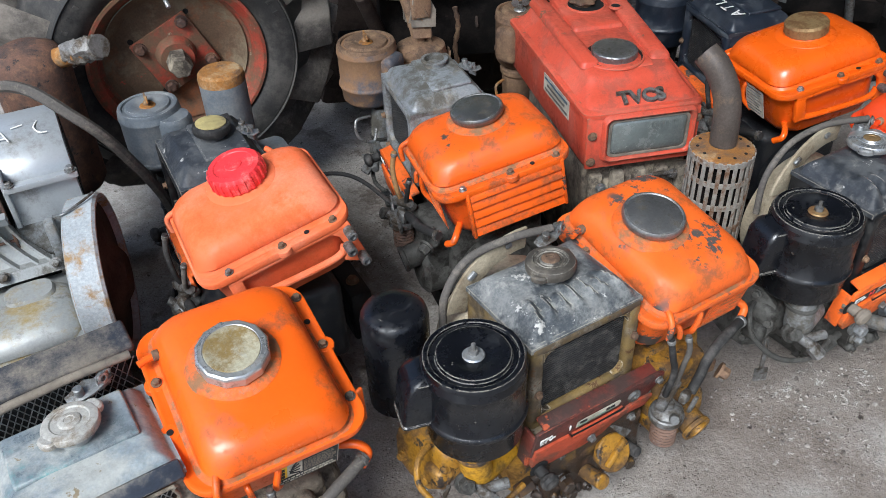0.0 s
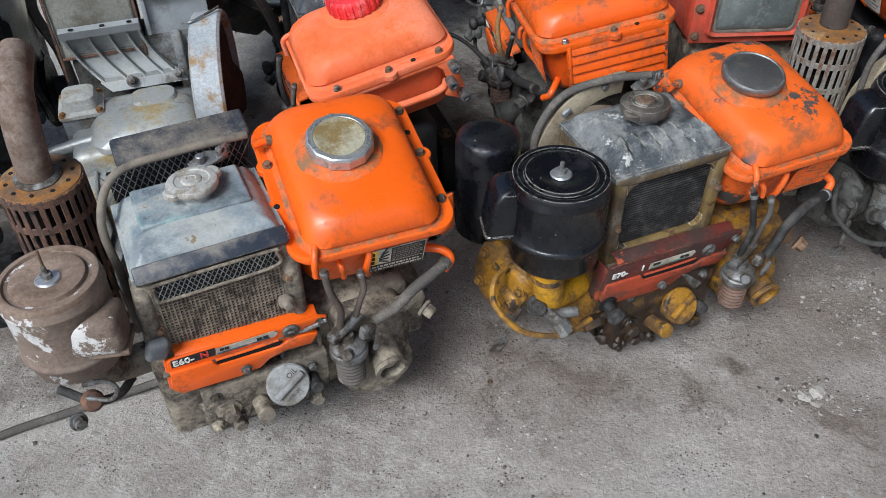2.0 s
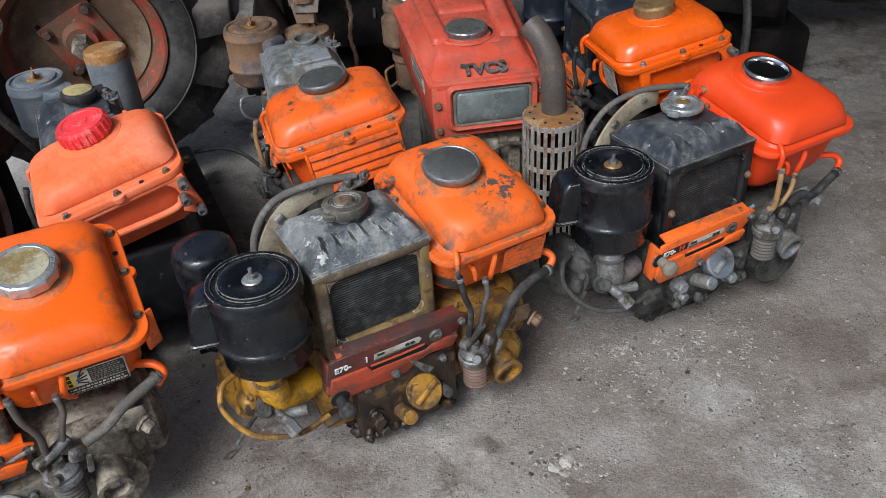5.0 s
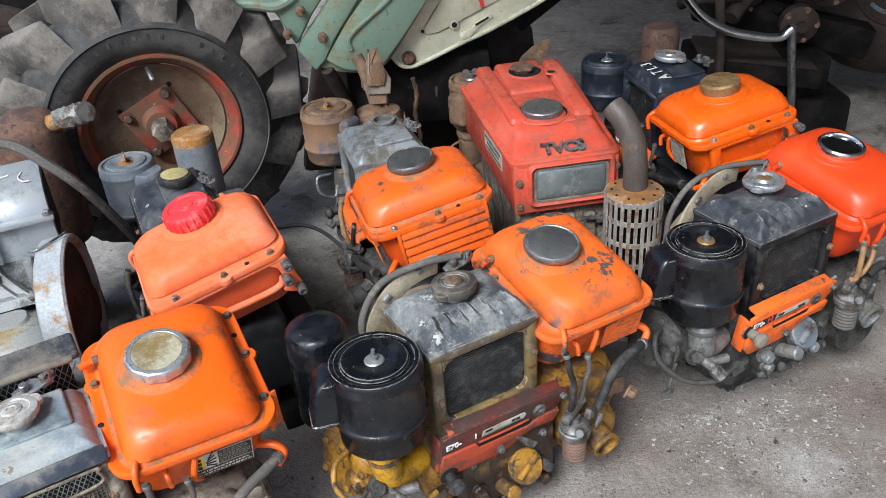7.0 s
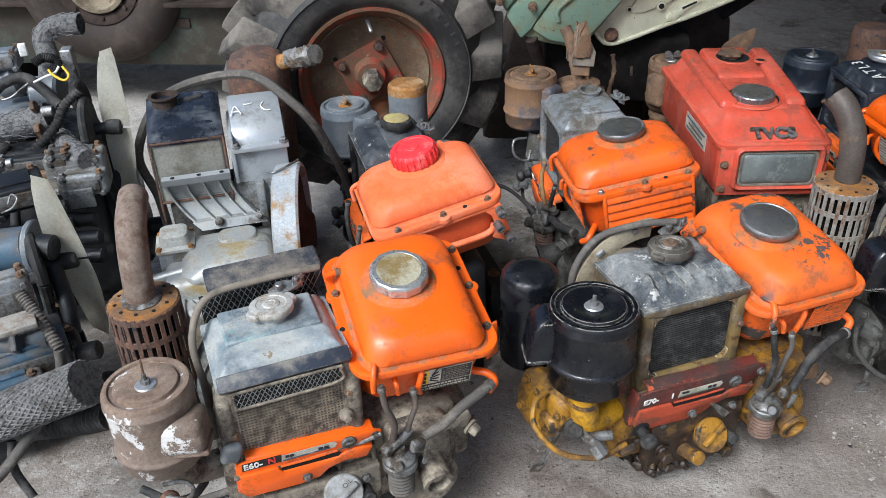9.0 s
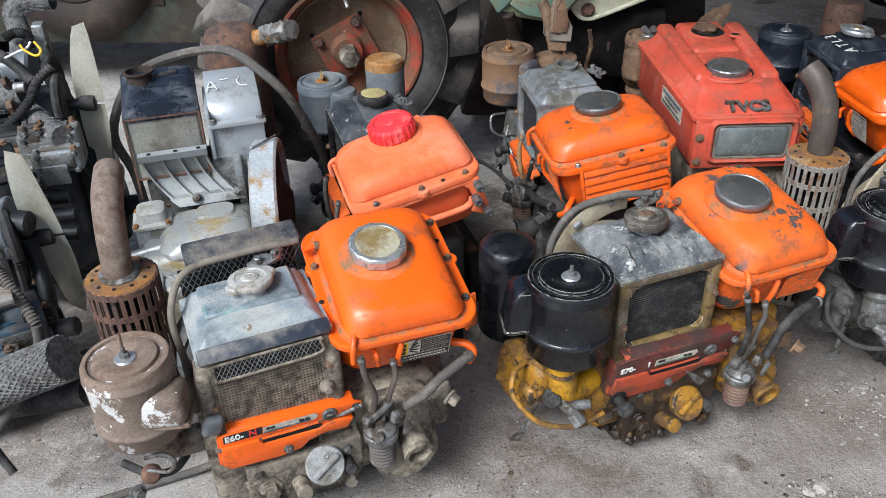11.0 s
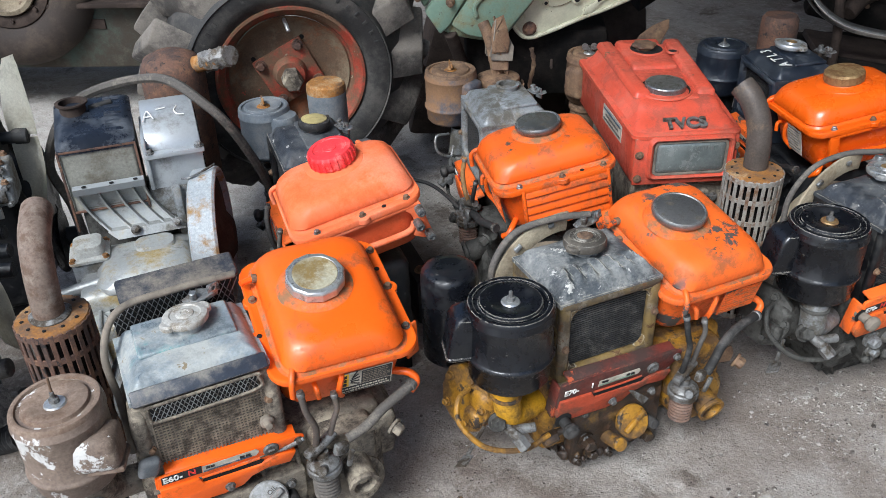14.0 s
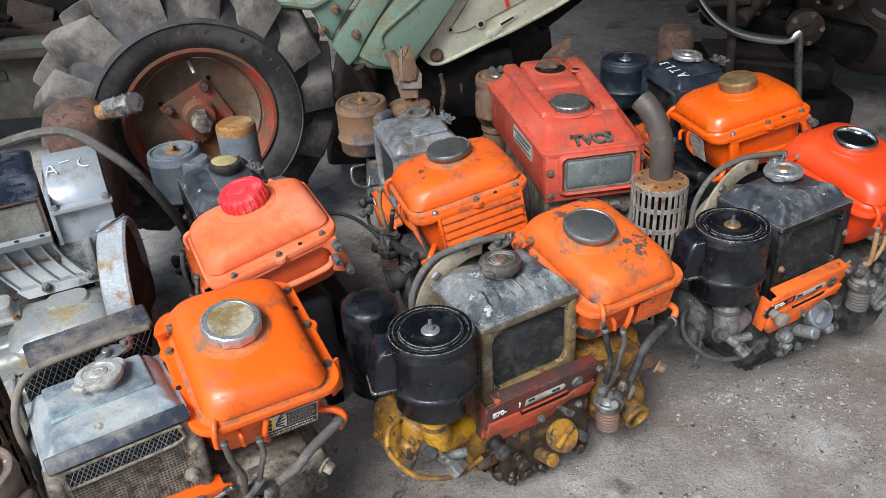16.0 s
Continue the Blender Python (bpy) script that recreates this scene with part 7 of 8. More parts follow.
    fw = part("flywheel", lathe([(0.06, 0.0), (0.118, 0.0), (0.123, 0.003), (0.126, 0.042), (0.123, 0.046), (0.118, 0.046), (0.112, 0.03), (0.05, 0.026), (0.03, 0.03), (0, 0.03)], 72, at), "pale_rim", e, "pale flywheel rim streaked with rust")
    part("flywheel_web", lathe([(0.115, 0.034), (0.112, 0.036), (0.05, 0.046), (0.03, 0.06), (0, 0.06)], 48, at), "brown_machine", fw, "dark brown flywheel face")
    part("wire_tie", tube([(0.135, -0.03, 0.398), (0.15, -0.04, 0.404), (0.175, -0.02, 0.407), (0.188, 0.0, 0.406)], 0.002, 8), "zinc", fw, at=keep)
    for y in (-0.07, -0.04):
        part("stay_bar", span(0.128, 0.138, y, y + 0.012, 0.16, 0.4 + y, 0.003), "zinc", e)
    # rusty muffler at the back with its outlet
    mf = part("muffler", lathe([(0.055, 0.2), (0.064, 0.215), (0.066, 0.43), (0.063, 0.455), (0.053, 0.475), (0.03, 0.486), (0, 0.489)], 44, shift(0.08, 0.395, 0)), "rust", e, "rusted muffler drum", 50, keep)
    part("outlet_pipe", rod(0.0175, (0.12, 0.385, 0.455), (0.195, 0.33, 0.485), 20), "rust_top", mf)
    foil = tube([(0.155, 0.36, 0.47), (0.17, 0.348, 0.476), (0.185, 0.337, 0.482), (0.2, 0.326, 0.488), (0.212, 0.317, 0.493)], 0.02, 13, None, 3)
    q = random.Random(2)
    for v in foil.verts:
        v.co += Vector((q.uniform(-1, 1), q.uniform(-1, 1), q.uniform(-1, 1))) * 0.0036
    part("foil_wrap", foil, "foil", mf, "crumpled foil round the outlet", 12)
    part("muffler_bracket", span(0.05, 0.11, 0.15, 0.34, 0.16, 0.2, 0.006), "shaded_machine", e, at=keep)
    part("muffler_leg", span(0.06, 0.105, 0.34, 0.44, 0.0, 0.22, 0.006), "shaded_machine", e, at=keep)
    return e


def rubber_belt():
    pts = [(-0.80, 1.13, 0.2), (-0.836, 1.18, 0.28), (-0.875, 1.214, 0.36), (-0.829, 1.28, 0.452), (-0.657, 1.262, 0.505), (-0.55, 1.215, 0.468), (-0.506, 1.244, 0.38), (-0.49, 1.33, 0.22), (-0.5, 1.38, 0.02)]
    bm = tube(pts, 0.009, 8, steps=10)
    t = part("drive_belt", bm, "hose_grey")
    return tagged(t, "loop of old black drive belt hung over an engine", "belt")


# ---- the two stripped car engines with plastic fans ----
def cooling_fan(parent, at, r, blades=2, turn=0.0, wide=0.066):
    hub = part("fan_hub", lathe([(0.012, -0.018), (0.014, -0.012), (0.014, 0.006), (0.012, 0.008), (0, 0.009)], 24, at), "rubber", parent)
    for k in range(blades):
        m = at @ shift(0, 0, 0, 0, 0, turn + 360 * k / blades)
        b = bmesh.new()
        n, rows = 18, []
        for j in range(n):
            s = j / (n - 1)
            rad = 0.002 + (r - 0.002) * s
            w = wide * (0.72 + 0.5 * s - 0.3 * s * s) * (1.0 if s < 0.93 else 0.9)
            tw = radians((80 - 46 * s) * (1 if k else -1))
            sweep = 0.012 * math.sin(s * 3.0)
            camber = 0.011 * math.sin(math.pi * min(1.0, s * 1.15))
            rows.append([b.verts.new((rad + 0.012 * q * s, sweep + w * q * math.cos(tw) - camber * (1 - 4 * q * q) * math.sin(tw), w * q * math.sin(tw) + camber * (1 - 4 * q * q) * math.cos(tw))) for q in (-0.5, -0.38, -0.25, -0.12, 0.0, 0.12, 0.25, 0.38, 0.5)])
        for lo, hi in zip(rows, rows[1:]):
            for q in range(8):
                b.faces.new((lo[q], lo[q + 1], hi[q + 1], hi[q]))
        bmesh.ops.solidify(b, geom=b.faces[:], thickness=0.0024)
        part("fan_blade", b, "fan", hub, "yellowed white plastic blade", 60, at=m)
    return hub


def car_engine(name_label, at, fan_at, fan_r, turn, block, hoses, bars, blocks):
    """A four-cylinder engine standing by the row, with pump, fan and torn hoses. hoses, bars and blocks are given in the room's metres."""
    e = thing("car_engine", name_label, "engine", at, "stripped car engines")
    inv = at.inverted()
    part("block", span(-0.42, -0.06, -0.06, 0.16, 0.03, 0.3, 0.014, None, 3), block, e)
    part("cylinder_head", span(-0.4, -0.08, -0.04, 0.13, 0.29, 0.36, 0.01, None, 3), "block_grey", e)
    part("rocker_cover", loft([rrect(0.28, 0.1, 0.03, 0.355, -0.27, 0.06), rrect(0.28, 0.1, 0.03, 0.385, -0.27, 0.06), rrect(0.25, 0.08, 0.03, 0.4, -0.27, 0.06), rrect(0.2, 0.03, 0.014, 0.404, -0.27, 0.06)]), "slate", e, sharp=50)
    part("timing_case", loft([rrect(0.22, 0.2, 0.06, 0.0, 0, 0), rrect(0.22, 0.2, 0.06, 0.035, 0, 0), rrect(0.19, 0.17, 0.06, 0.042, 0, 0)], shift(-0.062, 0.05, 0.2, 0, 90, 0)), block, e)
    part("sump", span(-0.38, -0.08, -0.05, 0.14, 0.0, 0.05, 0.015), "block_black", e)
    for k in range(5):
        part("oil_stub", rod(0.008, (-0.34 + 0.05 * k, -0.05, 0.24 - 0.03 * (k % 2)), (-0.34 + 0.05 * k, -0.085, 0.235 - 0.03 * (k % 2)), 14), "block_black", e)
        part("head_bolt", hexbolt(0.009, 0.012, shift(-0.385 + 0.06 * k, -0.028, 0.36)), "rust_brown" if k % 3 else "zinc", e)
    q = inv @ fan_at.translation
    part("crank_pulley", lathe([(0.06, 0), (0.05, 0.008), (0.05, 0.012), (0.06, 0.02), (0.02, 0.024), (0.02, 0.05), (0, 0.052)], 36, shift(-0.03, 0.03, 0.12, 0, 90, 0)), "block_black", e)
    part("pump_pulley", lathe([(0.05, 0), (0.042, 0.006), (0.042, 0.01), (0.05, 0.016), (0.012, 0.018), (0, 0.018)], 36, shift(q.x - 0.055, q.y, q.z, 0, 90, 0)), "rubber", e)
    lo, hi = Vector((-0.02, 0.03, 0.12)), Vector((q.x - 0.047, q.y, q.z))
    loop = [hi + Vector((0, 0.052 * math.sin(a), 0.052 * math.cos(a))) for a in [radians(k) for k in range(-90, 91, 30)]] + [lo + Vector((0, 0.062 * math.sin(a), 0.062 * math.cos(a))) for a in [radians(k) for k in range(90, 271, 30)]]
    part("drive_belt", tube(loop + [loop[0]], 0.008, 8, None, 4), "rubber", e)
    cooling_fan(e, inv @ fan_at, fan_r, 2, turn)
    part("fan_shaft", rod(0.011, (-0.07, q.y, q.z), q, 16), "block_black", e)
    for n, (mat, r, rib, pts) in enumerate(hoses):
        pts = [inv @ Vector(p) for p in pts]
        h = part("hose" if rib == 0 else "corrugated_hose", tube(pts, r, 14, None, 12 if rib else 8, rib, hollow=not rib and 0.015 < r < 0.0265), mat, e)
        if mat == "braid" and r > 0.0265:
            line = smooth_line(pts, 24)
            weave = bmesh.new()
            for turn in (-1, 1):
                for k in range(24):
                    strand, side = [], Vector((0, 0, 1))
                    for j in range(0, len(line), 2):
                        way = (line[min(j + 1, len(line) - 1)] - line[max(j - 1, 0)]).normalized()
                        side = (side - way * side.dot(way)).normalized()
                        a = 2 * math.pi * k / 24 + turn * j * 0.06
                        lift = 0.0005 * math.cos(24 * a * 0.5 + k)
                        strand.append(line[j] + (side * math.cos(a) + way.cross(side) * math.sin(a)) * (r + 0.0004 + lift))
                    tube(strand, 0.00135, 5, weave, 1)
            tagged(part("woven_cover", weave, "braid_strand", h, "grey woven hose cover"), kind="stuff")
        if mat == "braid" and r < 0.0265:
            q = random.Random(n)
            b = bmesh.new()
            line = smooth_line(pts, 10)
            for k in range(70):
                j = q.randrange(len(line) // 2, len(line) - 1)
                way = (line[j + 1] - line[j - 1]).normalized() if j else Vector((1, 0, 0))
                v = Vector((q.uniform(-1, 1), q.uniform(-1, 1), q.uniform(-1, 1)))
                v = (v - way * v.dot(way)).normalized()
                p = line[j] + v * r
                tube([p - way * 0.01, p + v * 0.002, p + way * q.uniform(0.001, 0.006) + v * q.uniform(0.0005, 0.0035)], 0.0005, 4, b, 2)
            tagged(part("frayed_threads", b, "braid_thread", h), kind="stuff")
    for name, mat, r, p, q in bars:
        part(name, rod(r, inv @ Vector(p), inv @ Vector(q), 6 if "nut" in name or "bolt" in name else 18), mat, e)
    for name, mat, p, size, rz in blocks:
        b = part(name, box(*size, inv @ shift(*p, 0, 0, rz), 0.16 * min(size), 3), mat, e)
        if min(size) < 0.024:
            continue
        m = inv @ shift(*p, 0, 0, rz)
        sx, sy, sz = (0.5 * v for v in size)
        part("cover_plate", box(1.3 * sx, 1.3 * sy, 0.006, m @ shift(0, 0, sz + 0.001), 0.002), mat, b)
        part("cover_plate", box(1.4 * sx, 0.006, 1.2 * sz, m @ shift(0, -sy - 0.001, 0), 0.002), "gunmetal", b)
        for u, v in ((-0.75, -0.75), (0.75, -0.75), (-0.75, 0.75), (0.75, 0.75)):
            part("cover_bolt", hexbolt(0.0048, 0.007, m @ shift(u * sx, v * sy, sz)), "gunmetal" if u < 0 else "rust_brown", b)
            part("cover_bolt", hexbolt(0.0045, 0.007, m @ facing(u * sx, -sy, v * sz)), "zinc" if v < 0 else "gunmetal", b)
    return e


def fan_pose(centre, blade, axis):
    """A fan at centre with a blade along one way and its shaft along another."""
    x = Vector(blade).normalized()
    z = Vector(axis)
    z = (z - x * z.dot(x)).normalized()
    y = z.cross(x)
    m = Matrix((x, y, z)).transposed().to_4x4()
    m.translation = centre
    return m


J1H = [
    ("braid", 0.019, 0, [(-0.992, 1.173, 0.512), (-0.996, 1.197, 0.552), (-1.007, 1.216, 0.585), (-0.986, 1.231, 0.603), (-0.94, 1.238, 0.605)]),
    ("braid", 0.019, 0, [(-1.01, 1.154, 0.447), (-0.978, 1.128, 0.435), (-0.94, 1.094, 0.429), (-0.881, 1.044, 0.43)]),
    ("braid", 0.026, 0, [(-1.106, 1.091, 0.444), (-1.066, 1.102, 0.453), (-1.036, 1.109, 0.457), (-1.008, 1.117, 0.463)]),
    ("rubber", 0.0095, 0.25, [(-1.006, 1.052, 0.415), (-0.976, 1.07, 0.437), (-0.947, 1.092, 0.467), (-0.936, 1.111, 0.494), (-0.91, 1.13, 0.518)]),
    ("rubber", 0.009, 0.25, [(-0.997, 1.154, 0.559), (-0.98, 1.161, 0.567), (-0.958, 1.161, 0.561), (-0.952, 1.152, 0.545)]),
]
J1W = [
    ("rubber", 0.009, 0.25, [(-1.047, 1.03, 0.407), (-1.033, 1.047, 0.432), (-1.024, 1.056, 0.445)]),
    ("rubber", 0.0095, 0, [(-1.075, 1.111, 0.507), (-1.051, 1.128, 0.529), (-1.014, 1.138, 0.537), (-0.981, 1.132, 0.519), (-0.948, 1.12, 0.493)]),
    ("ink_yellow", 0.0022, 0, [(-0.953, 1.124, 0.558), (-0.946, 1.121, 0.55), (-0.926, 1.118, 0.541), (-0.917, 1.123, 0.548), (-0.929, 1.13, 0.562)]),
    ("ink_white", 0.0022, 0, [(-0.984, 1.118, 0.536), (-0.964, 1.126, 0.544), (-0.947, 1.132, 0.55), (-0.941, 1.138, 0.559)]),
    ("zinc", 0.002, 0, [(-1.038, 1.095, 0.511), (-1.022, 1.1, 0.515), (-1.005, 1.109, 0.527), (-0.993, 1.116, 0.535)]),
    ("rubber", 0.008, 0, [(-0.983, 1.001, 0.423), (-0.984, 0.981, 0.39), (-0.98, 0.951, 0.341)]),
]
J1R = [
    ("stub", "block_black", 0.0128, (-0.913, 0.981, 0.335), (-0.853, 0.99, 0.337)),
    ("stub", "block_black", 0.0128, (-0.898, 0.949, 0.318), (-0.833, 0.959, 0.32)),
    ("stub", "block_black", 0.0135, (-0.882, 0.918, 0.303), (-0.816, 0.928, 0.303)),
    ("stub", "block_black", 0.0105, (-0.925, 1.002, 0.353), (-0.881, 1.009, 0.355)),
    ("stub_nut", "gunmetal", 0.0156, (-0.895, 0.97, 0.333), (-0.884, 0.972, 0.333)),
    ("stub_nut", "gunmetal", 0.0156, (-0.88, 0.938, 0.316), (-0.869, 0.94, 0.317)),
    ("stub_nut", "gunmetal", 0.0160, (-0.866, 0.908, 0.302), (-0.853, 0.91, 0.302)),
]
J1S = [
    ("water_pump", "slate", 0.03, (-1.02, 1.161, 0.499), (-0.969, 1.17, 0.502)),
    ("idler", "rubber", 0.033, (-0.943, 1.166, 0.488), (-0.928, 1.169, 0.49)),
    ("thermostat", "slate", 0.03, (-1.096, 1.179, 0.508), (-1.06, 1.189, 0.516)),
    ("bolt_head", "rust_brown", 0.012, (-0.992, 1.104, 0.495), (-0.984, 1.106, 0.497)),
    ("bolt_head", "rust_brown", 0.012, (-0.983, 1.084, 0.461), (-0.973, 1.086, 0.462)),
    ("stud", "zinc", 0.008, (-1.012, 1.021, 0.424), (-1.001, 1.023, 0.425)),
    ("stud", "zinc", 0.01, (-0.979, 1.111, 0.484), (-0.958, 1.114, 0.485)),
]
J1B = [
    ("injection_pump", "steel_grey", (-0.899, 1.048, 0.403), (0.1, 0.05, 0.07), 20),
    ("pump_cap", "steel_grey", (-0.877, 1.023, 0.394), (0.08, 0.045, 0.04), 20),
    ("gasket_plate", "rust_brown", (-0.964, 1.049, 0.4), (0.09, 0.06, 0.012), 20),
    ("port_plate", "block_black", (-0.996, 1.066, 0.416), (0.1, 0.08, 0.03), 20),
    ("mount_bracket", "zinc", (-0.955, 1.195, 0.539), (0.02, 0.03, 0.07), 20),
    ("connector", "ink_white", (-1.031, 1.182, 0.574), (0.014, 0.012, 0.022), 30),
    ("plug_box", "slate", (-1.072, 1.188, 0.554), (0.045, 0.05, 0.03), 20),
    ("lever_plate", "zinc", (-0.874, 0.989, 0.377), (0.05, 0.006, 0.035), 20),
    ("governor", "block_grey", (-0.917, 1.033, 0.421), (0.03, 0.03, 0.05), 20),
]
J2H = [
    ("braid", 0.03, 0, [(-0.856, 0.575, 0.24), (-0.798, 0.576, 0.266), (-0.727, 0.583, 0.298), (-0.663, 0.586, 0.328)]),
    ("rubber", 0.02, 0.12, [(-0.83, 0.638, 0.182), (-0.769, 0.634, 0.2), (-0.718, 0.628, 0.217), (-0.672, 0.623, 0.236)]),
    ("hose_grey", 0.0085, 0.2, [(-0.779, 0.666, 0.407), (-0.762, 0.658, 0.39), (-0.741, 0.646, 0.367), (-0.723, 0.634, 0.343)]),
    ("hose_grey", 0.0075, 0, [(-0.723, 0.634, 0.343), (-0.73, 0.635, 0.308), (-0.747, 0.632, 0.269), (-0.764, 0.586, 0.237), (-0.788, 0.54, 0.206), (-0.803, 0.508, 0.197)]),
]
J2W = [
    ("rubber", 0.006, 0, [(-0.794, 0.574, 0.224), (-0.789, 0.555, 0.191), (-0.761, 0.538, 0.157)]),
    ("block_black", 0.012, 0, [(-0.818, 0.8, 0.365), (-0.794, 0.771, 0.313), (-0.784, 0.75, 0.276)]),
    ("zinc", 0.0015, 0, [(-0.873, 0.799, 0.453), (-0.857, 0.805, 0.46), (-0.851, 0.813, 0.471), (-0.86, 0.815, 0.476), (-0.864, 0.807, 0.464)]),
]
J2R = [
    ("thermostat_pipe", "block_blue", 0.034, (-0.933, 0.794, 0.383), (-0.85, 0.81, 0.389)),
    ("pipe_flange", "slate", 0.042, (-0.852, 0.81, 0.389), (-0.842, 0.812, 0.389)),
    ("hub_shaft", "block_black", 0.02, (-0.829, 0.796, 0.4), (-0.804, 0.798, 0.397)),
    ("oil_filter_stub", "block_blue", 0.016, (-0.836, 0.654, 0.325), (-0.805, 0.66, 0.327)),
    ("oil_filter_stub", "block_blue", 0.018, (-0.81, 0.678, 0.319), (-0.768, 0.685, 0.32)),
    ("stud", "zinc", 0.008, (-0.788, 0.689, 0.409), (-0.771, 0.695, 0.415)),
    ("drive_shaft", "rubber", 0.014, (-0.752, 0.706, 0.275), (-0.721, 0.713, 0.279)),
    ("stub_nut", "block_blue", 0.02, (-0.805, 0.66, 0.327), (-0.797, 0.661, 0.328)),
]
J2B = [
    ("bracket", "steel_grey", (-0.806, 0.671, 0.383), (0.07, 0.03, 0.09), 38),
    ("bracket_plate", "cage", (-0.775, 0.628, 0.383), (0.06, 0.04, 0.008), 38),
    ("front_casting", "block_blue", (-0.816, 0.66, 0.292), (0.14, 0.06, 0.05), 38),
    ("front_casting", "block_blue", (-0.826, 0.622, 0.271), (0.12, 0.06, 0.05), 38),
    ("head_plate", "block_black", (-0.925, 0.899, 0.435), (0.1, 0.08, 0.04), 38),
    ("side_block", "block_black", (-0.828, 0.737, 0.228), (0.1, 0.1, 0.14), 38),
]


engine_hooded()
engine_silver()
rubber_belt()
car_engine("greasy black car engine with torn hoses and white fan", shift(-0.87, 1.19, 0.07, 0, 0, 20), fan_pose((-0.86, 1.137, 0.447), (0.0, -0.05, -0.27), (0.95, 0.3, 0)), 0.138, 0, "block_black", J1H + J1W, J1R + J1S, J1B)
car_engine("blue-grey car engine with yellowed plastic fan", shift(-0.86, 0.84, 0.04, 0, 0, 36), fan_pose((-0.80, 0.821, 0.363), (0.0, 0.03, -0.3), (0.9, 0.42, 0)), 0.15, 0, "block_blue", J2H + J2W, J2R, J2B)


# ---- the power tiller behind the row: lugged wheel, gearbox, chain case ----
def lugged_wheel(parent, at, r_rim=0.167, r_out=0.33):
    """z of the local frame looks out of the wheel; the rim's outer edge lies at z = 0."""
    r_side = 0.228
    prof = [(r_rim, -0.004), (r_rim + 0.008, 0.002), (r_rim + 0.012, 0.006), (r_rim + 0.03, 0.014), (r_rim + 0.055, 0.012), (r_side, 0.004), (r_side + 0.03, -0.022), (r_out - 0.055, -0.05), (r_out - 0.05, -0.08), (r_out - 0.055, -0.13), (r_side, -0.165), (r_rim, -0.165)]
    tyre = part("tyre", lathe(prof, 96, at, loop=True), "tyre_wall", parent, "old tractor tyre with worn lugs", 40)
    part("sidewall_ring", lathe([(r_rim + 0.056, 0.0125), (r_rim + 0.059, 0.0155), (r_rim + 0.062, 0.0115)], 96, at, loop=True), "tyre_wall", tyre)
    n = 14
    for k in range(n):
        a = 360.0 * k / n
        for side in (1, -1):
            m = at @ shift(0, 0, 0, 0, 0, a + (0 if side > 0 else 180.0 / n))
            r0, r1 = r_side - 0.004, r_out
            z0 = 0.002 if side > 0 else -0.17
            zm = -0.085
            b = bmesh.new()
            lo = [(r0, -0.03, z0), (r0, 0.038, z0), (r0 + 0.045, 0.115, zm - 0.01 * side), (r0 + 0.045, 0.06, zm - 0.01 * side)]
            hi = [(r1 - 0.02, -0.036, z0 - 0.022 * side), (r1 - 0.02, 0.026, z0 - 0.022 * side), (r1, 0.1, zm - 0.014 * side), (r1, 0.062, zm - 0.014 * side)]
            v0, v1 = [b.verts.new(p) for p in lo], [b.verts.new(p) for p in hi]
            b.faces.new(v0), b.faces.new(v1)
            for q in range(4):
                b.faces.new((v0[q], v0[(q + 1) % 4], v1[(q + 1) % 4], v1[q]))
            bmesh.ops.recalc_face_normals(b, faces=b.faces)
            bmesh.ops.bevel(b, geom=b.edges[:], offset=0.005, segments=2, affect="EDGES", profile=0.5)
            part("tyre_lug", b, "tyre", tyre, at=m)
    rim = part("rim", lathe([(r_rim + 0.001, -0.002), (r_rim, 0.004), (r_rim - 0.006, 0.004), (r_rim - 0.012, -0.004), (r_rim - 0.02, -0.012), (r_rim - 0.024, -0.03), (r_rim - 0.032, -0.036), (r_rim - 0.036, -0.075), (r_rim - 0.04, -0.08), (r_rim - 0.03, -0.085), (r_rim - 0.02, -0.05)], 96, at, loop=True), "rim_red", parent, "rusty red wheel rim", 30)
    part("rim_disc", lathe([(0, -0.06), (0.1, -0.06), (r_rim - 0.031, -0.03), (r_rim - 0.04, -0.042), (r_rim - 0.055, -0.05), (0.085, -0.053), (0.05, -0.05), (0.0, -0.05)], 72, at), "rim_rust", rim, "rust-brown rim disc", 40)
    hubplate = part("hub_plate", box(0.125, 0.125, 0.008, at @ shift(0, 0, -0.045, 0, 0, 25), 0.006), "rim_red", rim, "square red hub plate")
    for k in range(4):
        part("wheel_bolt", hexbolt(0.0095, 0.013, at @ shift(0, 0, -0.041, 0, 0, 25 + 90 * k) @ shift(0.048, 0.048, 0)), "rust", rim)
        part("rim_hole", lathe([(0.0055, -0.0525), (0.0055, -0.0515), (0, -0.051)], 14, at @ shift(0, 0, 0, 0, 0, 65 + 90 * k) @ shift(0.085, 0, 0)), "void", rim)
    part("hub", lathe([(0.04, -0.044), (0.036, -0.03), (0.032, -0.018), (0, -0.018)], 32, at), "rim_red", rim)
    part("axle_end", lathe([(0.023, -0.05), (0.023, 0.018), (0.02, 0.024), (0, 0.024)], 6, at), "block_dirty", rim, "hexagonal axle end")
    part("valve", rod(0.0045, (at @ Vector((0.0, 0.128, -0.035))), (at @ Vector((0.006, 0.108, -0.01))), 10), "chrome", rim)
    # raised maker's letters on the sidewall, unreadable: plain bars
    for k in range(24):
        if k % 8 in (6, 7):
            continue
        m = at @ shift(0, 0, 0, 0, 0, 20 + 7.2 * k) @ shift(r_rim + 0.041, 0, 0.0138)
        part("sidewall_letter_bar", box(0.011, 0.007, 0.0018, m, 0.0006, 1), "tyre_wall", tyre)
    return tyre


